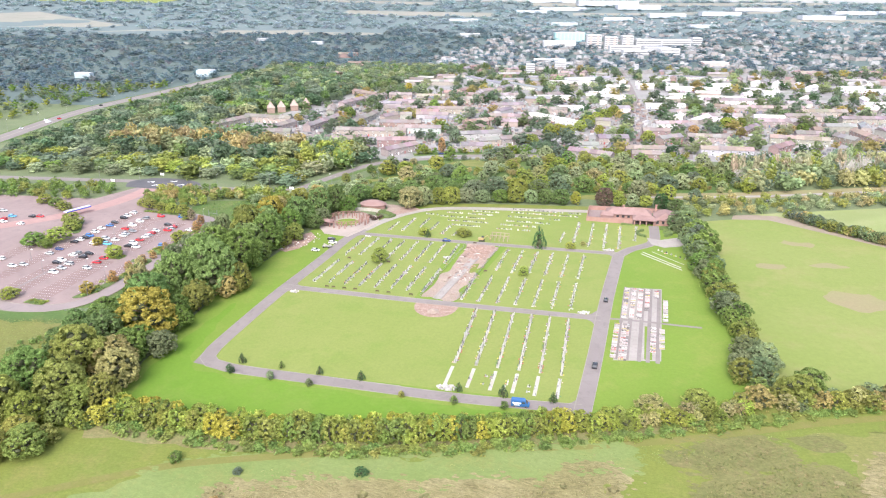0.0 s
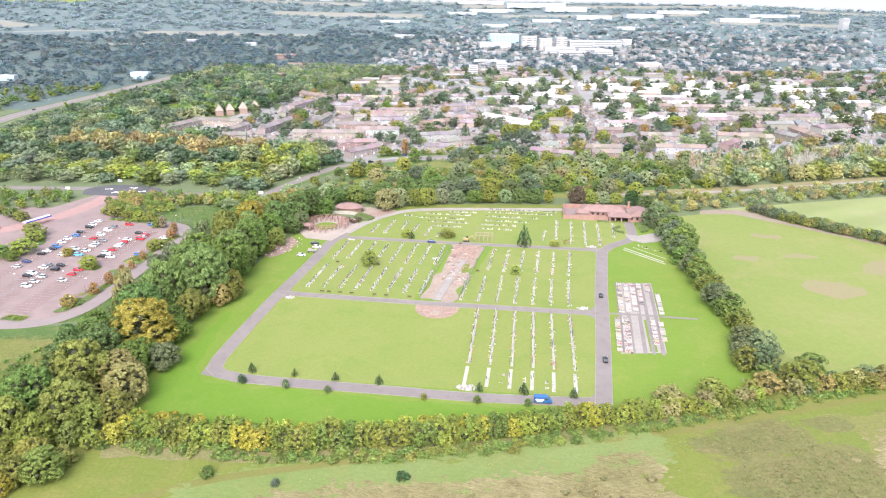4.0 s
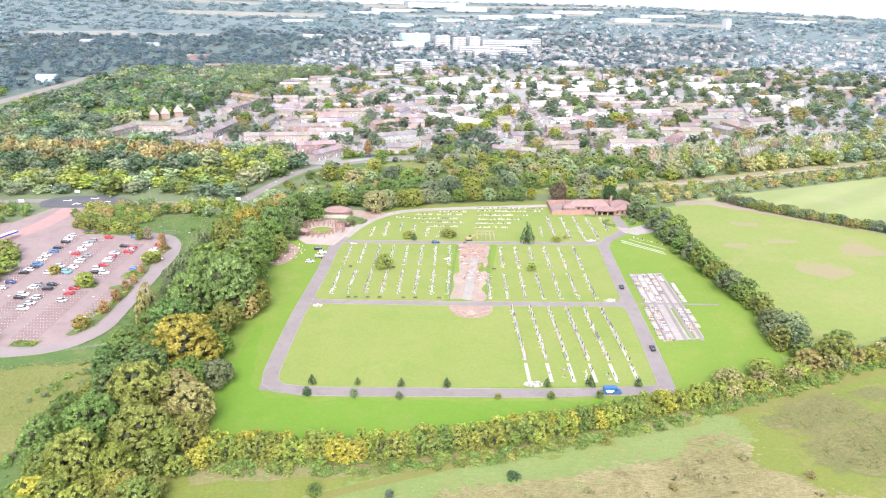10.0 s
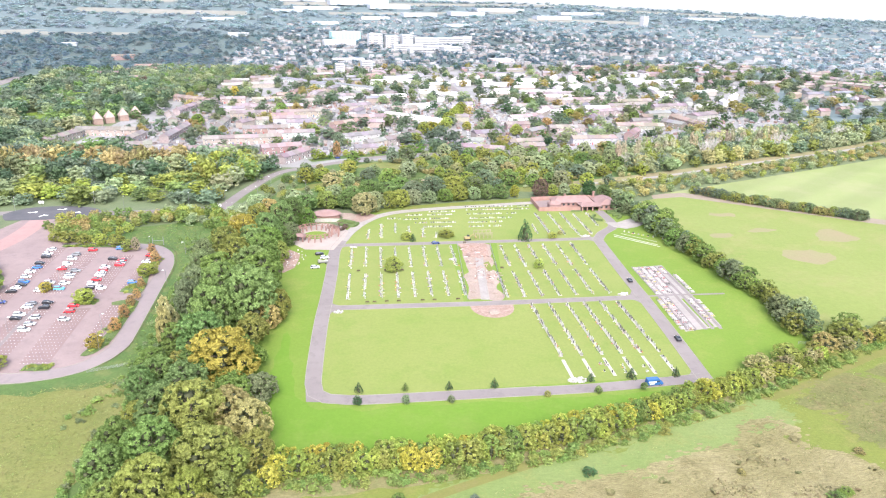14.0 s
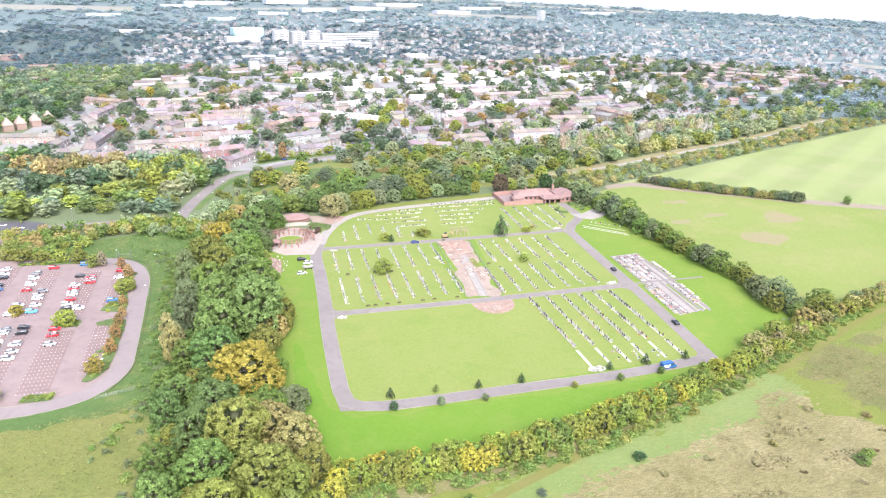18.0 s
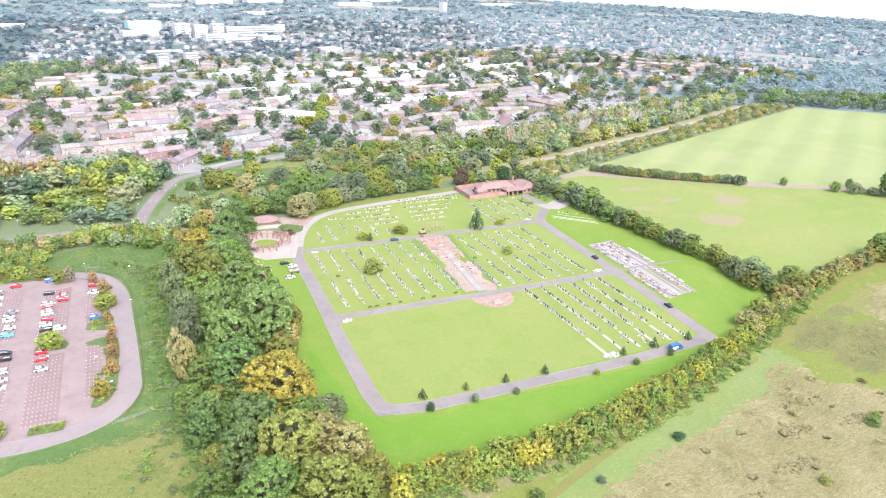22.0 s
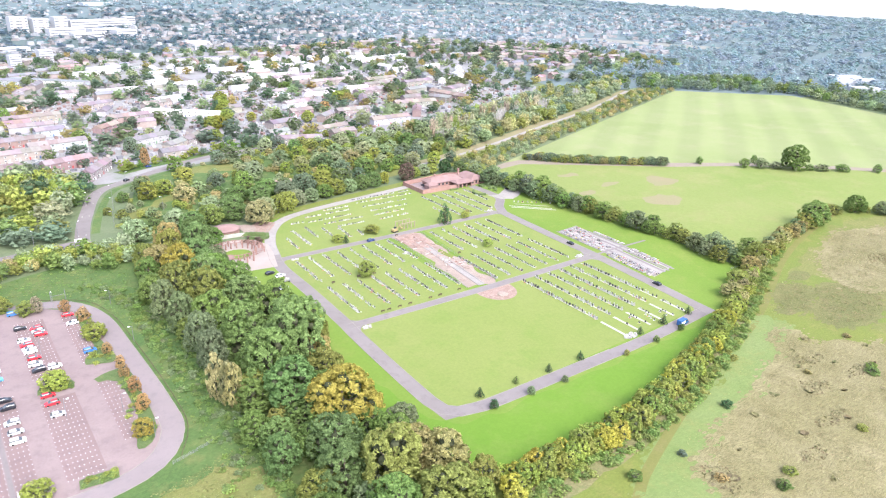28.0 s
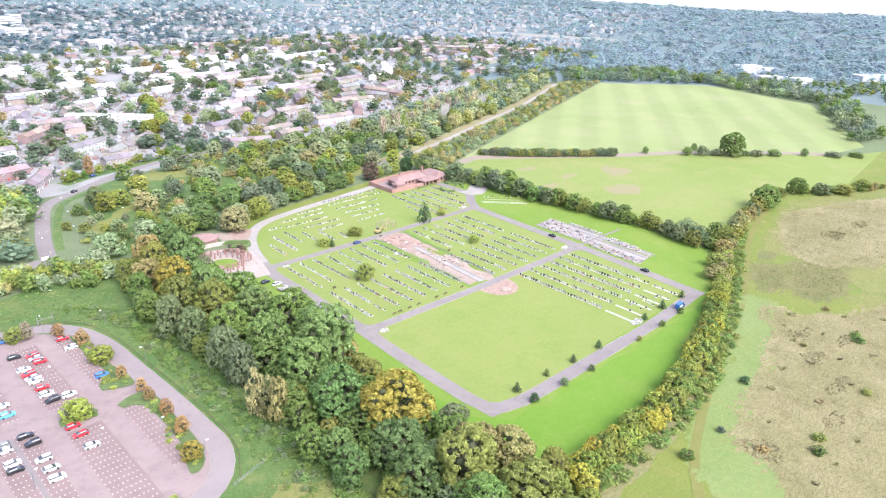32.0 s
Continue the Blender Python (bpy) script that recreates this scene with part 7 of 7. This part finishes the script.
terrace(-203, 697, 10, 12, "buff", "pink")
terrace(-167, 680, 9, 22, "white", "grey")
terrace(-170, 627, 9, 40, "white", "pink")
terrace(-134, 630, 50, 16, "brick", "red")
terrace(-121, 641, 50, 16, "brick", "red")
terrace(-104, 560, 8, 24, "buff", "brown")
terrace(-110, 613, 25, 38, "white", "grey")
terrace(-96, 586, 40, 26, "buff", "pink")
terrace(-74, 605, 45, 44, "pink", "brown")
terrace(-126, 674, 45, 26, "brick", "red")
terrace(-108, 690, 40, 20, "brick", "red")
terrace(-100, 712, 9, 36, "buff", "pink")
terrace(-112, 790, 25, 36, "buff", "pink")
terrace(-52, 716, -42, 74, "glare_toned", "glare_toned", flat=True)
terrace(-16, 584, 8, 18, "white", "grey")
terrace(4, 622, 15, 26, "buff", "brown", 12)
terrace(-12, 554, -22, 36, "pink", "brown")
terrace(30, 580, 12, 32, "white", "pink")
terrace(52, 632, 40, 24, "brick", "brown")
terrace(58, 706, 18, 32, "glare_toned", "pink")
terrace(84, 640, 0, 34, "pink", "brown")
terrace(92, 586, 4, 40, "white", "pink")
terrace(124, 688, 62, 40, "brick", "brown")
terrace(165, 735, 14, 56, "pink", "pink", 10)
terrace(157, 642, -6, 46, "pink", "pink")
terrace(137, 609, 55, 30, "brick", "red")
terrace(164, 822, 8, 76, "buff", "pink")
terrace(215, 803, 10, 46, "buff", "pink")
terrace(120, 826, -15, 18, "brick", "red", 10)
terrace(128, 910, 10, 54, "glare_toned", "glare_toned", flat=True)
terrace(130, 998, 3, 120, "glare_toned", "glare_toned", 12, flat=True)
terrace(140, 880, 10, 70, "glare_toned", "pink")
terrace(216, 666, -82, 50, "brick", "red")
terrace(196, 652, -60, 24, "brick", "brown")
terrace(249, 698, 25, 34, "buff", "brown", 14)
terrace(337, 1004, 20, 120, "glare_toned", "glare_toned", 10, flat=True)
terrace(-122, 985, -45, 100, "white", "pale", 12, flat=True)
terrace(-180, 1030, -52, 110, "white", "pale", 12, flat=True)
terrace(-60, 1045, 16, 62, "glare_toned", "glare_toned", 12, flat=True)
terrace(0, 1098, 45, 60, "white", "pale", 12, flat=True)
terrace(112, 1140, -4, 112, "white", "pale", 12, flat=True)
terrace(-252, 843, 10, 28, "pink", "pink")
terrace(-213, 840, 10, 34, "pink", "pink")
terrace(-211, 782, 10, 26, "pink", "pink")
terrace(42, 664, 9, 24, "brick", "brown")
terrace(30, 560, 5, 22, "brick", "brown")
terrace(-195, 650, 9, 40, "brick", "brown")
terrace(-228, 790, 9, 26, "pink", "brown")
terrace(190, 770, 10, 40, "buff", "brown")
terrace(240, 760, 12, 44, "pink", "brown")
terrace(110, 760, 10, 40, "glare_toned", "pink")
terrace(-60, 770, 20, 30, "buff", "pink")
terrace(-40, 800, 20, 34, "glare_toned", "glare_toned", flat=True)
terrace(60, 840, 12, 44, "glare_toned", "glare_toned", flat=True)
terrace(70, 780, 12, 30, "glare_toned", "pink")
terrace(-160, 830, 20, 40, "buff", "pink")
terrace(-130, 870, 20, 40, "white", "pink")
terrace(-70, 880, 15, 44, "glare_toned", "glare_toned", flat=True)
terrace(-10, 930, 10, 36, "glare_toned", "glare_toned", flat=True)


def free(x, y, r):
    for hx, hy, t, a, b in HOUSES:
        u = (x - hx) * math.cos(t) + (y - hy) * math.sin(t)
        v = -(x - hx) * math.sin(t) + (y - hy) * math.cos(t)
        if abs(u) < a + r and abs(v) < b + r:
            return False
    return True


TOWN_AREA = [(-300, 660), (-200, 640), (-60, 660), (60, 690), (170, 650), (330, 690), (620, 740), (740, 1000), (540, 1230), (-240, 1230), (-300, 960)]
AVENUE = [(18, 590), (44, 590), (44, 760), (36, 1080), (10, 1300), (-2, 1300), (16, 1080), (22, 850)]
count = 0
for x, y in scatter(TOWN_AREA, 20, HR, 50, (AVENUE,)):
    ln = HR.uniform(12, 34)
    if count < 200 and free(x, y, 10):
        # Houses in the middle of town are coloured as if in bright sun.
        pale = x > -50 and 730 < y < 1080 and x < 360
        terrace(x, y, HR.choice((10, 10, 15, 80, 60)) + HR.uniform(-8, 8), ln, HR.choice(("glare_toned", "glare_toned", "white", "buff") if pale else ("pink", "pink", "brick", "buff", "white")), HR.choice(("glare_toned", "glare_toned", "glare_toned", "pale") if pale else ("brown", "pink", "grey", "red", "pale")), detail=False)
        count += 1
spots = []
for x, y in scatter([(-320, 590), (-200, 545), (-60, 565), (60, 575), (180, 600), (330, 660), (700, 720), (760, 1000), (540, 1260), (-280, 1260), (-340, 900)], 16.0, R, 40, (AVENUE,)):
    if free(x, y, 1.6) and R.random() < 0.8:
        h = R.uniform(5, 8) if R.random() < 0.35 else R.uniform(8.5, 13)
        # Mostly light grey-greens: the town's haze is mixed into the leaf colour.
        spots.append((x, y, h, h * R.uniform(1.15, 1.55), R.choice((GREY, GREY, DULL, GREY, DULL, PALE, GREY, BROWN, DARKER, GREY, DULL, PALE))))
for p in curve_points([(-146, 537), (-122, 547), (-62, 563), (-16, 567), (60, 568)], 7):
    h = R.uniform(4, 9)
    if free(p.x, p.y, 1.0):
        spots.append((p.x + R.uniform(-2, 2), p.y + R.uniform(-2, 2), h, h * R.uniform(1.0, 1.4), R.choice((GREEN, OLIVE, LIME, PALE, GREY))))
woods("garden_trees", spots, R, "garden and street trees of the town", MIDDLE, LEAF_FAR)
# garden walls, sheds and parked cars seen as small specks between the rows
bits = Geo()
for x, y in scatter([(-320, 590), (-200, 545), (-60, 565), (60, 575), (180, 600), (330, 660), (330, 900), (-290, 900)], 7, R, 30):
    if free(x, y, 1.0):
        bits.box(x, y, rise(x, y), R.uniform(2, 4.5), R.uniform(1.8, 3), R.uniform(1.2, 2.2), R.uniform(0, 3), R.choice(((0.3, 0.3, 0.3), (0.24, 0.21, 0.19), (0.13, 0.13, 0.14), (0.25, 0.21, 0.19), (0.22, 0.15, 0.135), (0.28, 0.28, 0.29))))
tagged(part("garden_sheds", bits, WALLS, tints=True), "small sheds, walls and parked cars between gardens", "sheds", kind="stuff")
oast = tagged(new("oast_house"), "row of oast roofs with pale conical tops", "house")
for x, y in ((-356, 702), (-348, 711), (-339, 724), (-331, 738)):
    g = Geo()
    g.box(x, y, 0, 8, 8, 5.5, 0.5, (0.25, 0.18, 0.15))
    part("wall", g, WALLS, oast, tints=True)
    g = Geo()
    g.box(x, y, 5.5, 9, 9, 6.5, 0.5, (0.28, 0.225, 0.195), top=0.08)
    part("cone_roof", g, TILES, oast, tints=True)
for x, y, ln, tn in ((-465, 1092, 34, 20), (-441, 1117, 40, 60), (-437, 1210, 40, 10), (-432, 1150, 44, 30), (-418, 1040, 40, 15), (-528, 1400, 40, 10)):
    terrace(x, y, tn, ln, "brick", "red", 12, 3, detail=False)


# ---- large far buildings ----
def block(x, y, turn, sx, sy, h, wall=(0.36, 0.365, 0.375), label="white flat-roofed block with window bands", name="tall_block", bands=0, bays=0, trim=(0.36, 0.3, 0.28)):
    base = new(name)
    base.matrix_basis = pose(x, y, rise(x, y), 0, 0, turn)
    g = Geo()
    g.box(0, 0, 0, sx, sy, h, 0, wall)
    part("wall", g, WALLS, base, tints=True)
    g = Geo()
    g.box(0, 0, h, sx * 0.98, sy * 0.96, 0.8, 0, (0.37, 0.38, 0.39))
    part("roof", g, TILES, base, tints=True)
    for k in range(bands):
        g = Geo()
        g.box(0, -sy / 2 - 0.05, 1.2 + k * h / bands, sx * 0.94, 0.2, h / bands * 0.22)
        part("window_band", g, GLASS, base)
    for k in range(bays):
        g = Geo()
        g.box(-sx / 2 + (k + 0.5) * sx / bays, -sy / 2 - 0.2, 0.5, sx / bays * 0.35, 0.5, h - 1, 0, trim)
        part("facade_panel", g, WALLS, base, tints=True)
    return tagged(base, label, "building", "large buildings beyond the town")


HOSP = "pale hospital block with brown facade panels"
block(-125, 2030, 12, 80, 40, 26, (0.26, 0.4, 0.41), "teal glass-clad building with flat roof", bays=8, trim=(0.3, 0.47, 0.48))
block(-140, 1880, 12, 80, 40, 12, label="white low building with curved canopy")
block(-52, 1800, 12, 34, 22, 32, label=HOSP, bands=6, bays=2)
block(-12, 1800, 12, 30, 22, 28, label=HOSP, bands=6, bays=2)
block(26, 1800, 12, 26, 24, 31, label=HOSP, bands=6, bays=1)
block(75, 1820, 12, 60, 26, 22, label=HOSP, bands=4)
block(140, 1850, 12, 70, 24, 20, label=HOSP, bands=4)
block(195, 1925, 12, 24, 22, 20, label=HOSP, bands=4)
block(20, 1700, 12, 70, 24, 14, label=HOSP, bands=3)
block(90, 1690, 12, 60, 30, 12, label=HOSP, bands=3)
block(45, 1620, 12, 60, 24, 10, label=HOSP, bands=2)
block(110, 1610, 12, 40, 30, 14, label=HOSP, bands=3)
block(-118, 1375, 10, 60, 16, 8, bands=2)
block(-88, 1230, 10, 18, 16, 16, bands=5)
block(-132, 1180, 10, 14, 14, 15, bands=5)
block(-45, 1058, 25, 46, 14, 8, bands=2)
block(174, 1372, 10, 44, 30, 7, (0.4, 0.3, 0.28), "low hall with dark blue pitched roof")
block(1062, 2825, 20, 26, 22, 40, label="tall white tower block among trees", bands=10)
block(-430, 2180, 10, 60, 30, 12, (0.3, 0.32, 0.34))
block(-760, 1770, 10, 50, 20, 6, (0.28, 0.3, 0.32))
block(-957, 1866, 10, 40, 20, 6, (0.28, 0.3, 0.32))
block(-786, 946, 10, 24, 12, 7, (0.28, 0.33, 0.36), label="white house among dense trees")
block(-618, 1011, 10, 26, 14, 9, (0.36, 0.44, 0.48), "pale blue building among trees")
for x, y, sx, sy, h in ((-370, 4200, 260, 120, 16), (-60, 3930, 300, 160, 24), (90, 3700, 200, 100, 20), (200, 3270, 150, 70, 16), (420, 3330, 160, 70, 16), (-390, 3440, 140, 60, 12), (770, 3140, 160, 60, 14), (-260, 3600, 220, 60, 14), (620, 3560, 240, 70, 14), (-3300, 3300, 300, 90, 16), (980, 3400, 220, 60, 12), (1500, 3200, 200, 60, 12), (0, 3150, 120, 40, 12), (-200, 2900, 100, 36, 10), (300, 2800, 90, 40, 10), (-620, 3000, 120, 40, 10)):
    # White walls toned blue-grey: haze over the far plain as base colour.
    block(x, y, 8, sx, sy, h, (0.36, 0.385, 0.42), "huge white warehouse on the far plain, toned blue-grey for haze", "warehouse")
for x, y, sx, sy in ((745, 500, 36, 18), (650, 432, 30, 16), (662, 398, 24, 14), (733, 470, 30, 12), (776, 350, 46, 26), (700, 480, 26, 12)):
    block(x, y, -35, sx, sy, 6, label="white industrial shed behind the far trees", name="industrial_shed")
for k in range(16):
    terrace(590 + 5 * k, 1035 - 9.5 * k, -40 + HR.uniform(-10, 10), 16, "pink", "pink", detail=False)
    if k % 2:
        terrace(560 + 7 * k, 960 - 9 * k, -40 + HR.uniform(-10, 10), 20, "brick", "pink", detail=False)


# ---- far fields and woods ----
def far_field(cx, cy, sx, sy, turn, mat, lift=0.6):
    g = Geo()
    t = radians(turn)
    n = 8
    vs = []
    for i in range(n + 1):
        for j in range(n + 1):
            u, v = (i / n - 0.5) * sx, (j / n - 0.5) * sy
            x, y = cx + u * math.cos(t) - v * math.sin(t), cy + u * math.sin(t) + v * math.cos(t)
            vs.append((x, y, rise(x, y) + lift))
    g.add(vs, [(i * (n + 1) + j, (i + 1) * (n + 1) + j, (i + 1) * (n + 1) + j + 1, i * (n + 1) + j + 1) for i in range(n) for j in range(n)])
    tagged(part("far_field", g, mat), "pale distant farm field", "field", kind="structure")


FARFIELDS = []
for cx, cy, sx, sy, tn, m in ((-2150, 2380, 700, 330, -25, STUBBLE), (-1530, 2150, 300, 260, 20, STUBBLE), (-2650, 3550, 620, 560, 15, FIELD), (-1040, 2310, 560, 260, 8, STUBBLE), (-1065, 1715, 110, 90, 20, STUBBLE), (970, 1010, 70, 300, 15, STUBBLE), (690, 800, 30, 160, 10, FIELD), (300, 4050, 1500, 300, 6, STUBBLE), (-1400, 4000, 900, 260, -10, STUBBLE), (1600, 3700, 900, 240, -25, STUBBLE), (900, 3050, 500, 160, -15, STUBBLE), (-900, 3300, 700, 200, 5, STUBBLE), (2200, 2600, 500, 200, -40, STUBBLE), (1400, 2300, 300, 120, -30, STUBBLE), (-600, 4300, 900, 160, 0, STUBBLE), (250, 3450, 900, 120, 5, STUBBLE)):
    far_field(cx, cy, sx, sy, tn, m)
    FARFIELDS.append((cx, cy, max(sx, sy) * 0.5, radians(tn), sx / 2, sy / 2))


def on_field(x, y):
    for cx, cy, r, t, a, b in FARFIELDS:
        u = (x - cx) * math.cos(t) + (y - cy) * math.sin(t)
        v = -(x - cx) * math.sin(t) + (y - cy) * math.cos(t)
        if abs(u) < a + 8 and abs(v) < b + 8:
            return True
    return False


# Leaf colours of far woods with blue-grey haze put into them.
HAZEFOREST, HAZEOLIVE, HAZEBROWN = (0.152, 0.214, 0.242), (0.18, 0.234, 0.24), (0.21, 0.242, 0.242)
HAZEWOOD, HAZEPALEWOODS = (0.29, 0.37, 0.39), (0.32, 0.392, 0.406)
EAST_FIELDS = [(30, 100), (560, 200), (600, 330), (625, 430), (600, 560), (520, 630), (430, 620), (300, 600), (30, 560)]
FR = random.Random(77)
spots, specks = [], Geo()
for k in range(44000):
    a = radians(FR.uniform(-52, 84))
    r = 640 * 7.1 ** FR.random()
    x, y = -130 + r * math.sin(a), 20 + r * math.cos(a)
    if inside(x, y, TOWN_AREA) or on_field(x, y) or (-560 < x < 430 and y < 1180 and x > -560 + (y - 600) * 0.25) or inside(x, y, EAST_FIELDS):
        continue
    if -594 < x < -538 and y < 1130:
        continue
    town = x > -350 and x < 2300 and y > 0.42 * x + 500 and r < 3200
    if town and FR.random() < 0.3:
        if FR.random() < 0.75:
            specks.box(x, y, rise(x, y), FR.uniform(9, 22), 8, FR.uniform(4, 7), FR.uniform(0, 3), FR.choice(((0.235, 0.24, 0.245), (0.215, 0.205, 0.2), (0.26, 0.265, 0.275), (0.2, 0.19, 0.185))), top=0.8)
        continue
    if len(spots) < 10500 and FR.random() < (0.6 if town else 0.8):
        h = FR.uniform(8, 13)
        # Bluer and paler leaf colours farther out, in place of haze.
        spots.append((x, y, h * (0.72 + r / 7000), r / 80 * FR.uniform(0.7, 1.5), FR.choice((HAZEWOOD, HAZEWOOD, HAZEPALEWOODS) if a > 0.45 and r > 900 or r > 2600 else (HAZEFOREST, HAZEFOREST, HAZEFOREST, HAZEOLIVE, HAZEFOREST, HAZEBROWN) if r > 1000 else (GREEN, GREY, DULL, GREY, OLIVE))))
woods("distant_woodland", spots, FR, "distant woods and hedgerow trees with haze put into their colour", VERY_FAR, LEAF_FAR, 0.07)
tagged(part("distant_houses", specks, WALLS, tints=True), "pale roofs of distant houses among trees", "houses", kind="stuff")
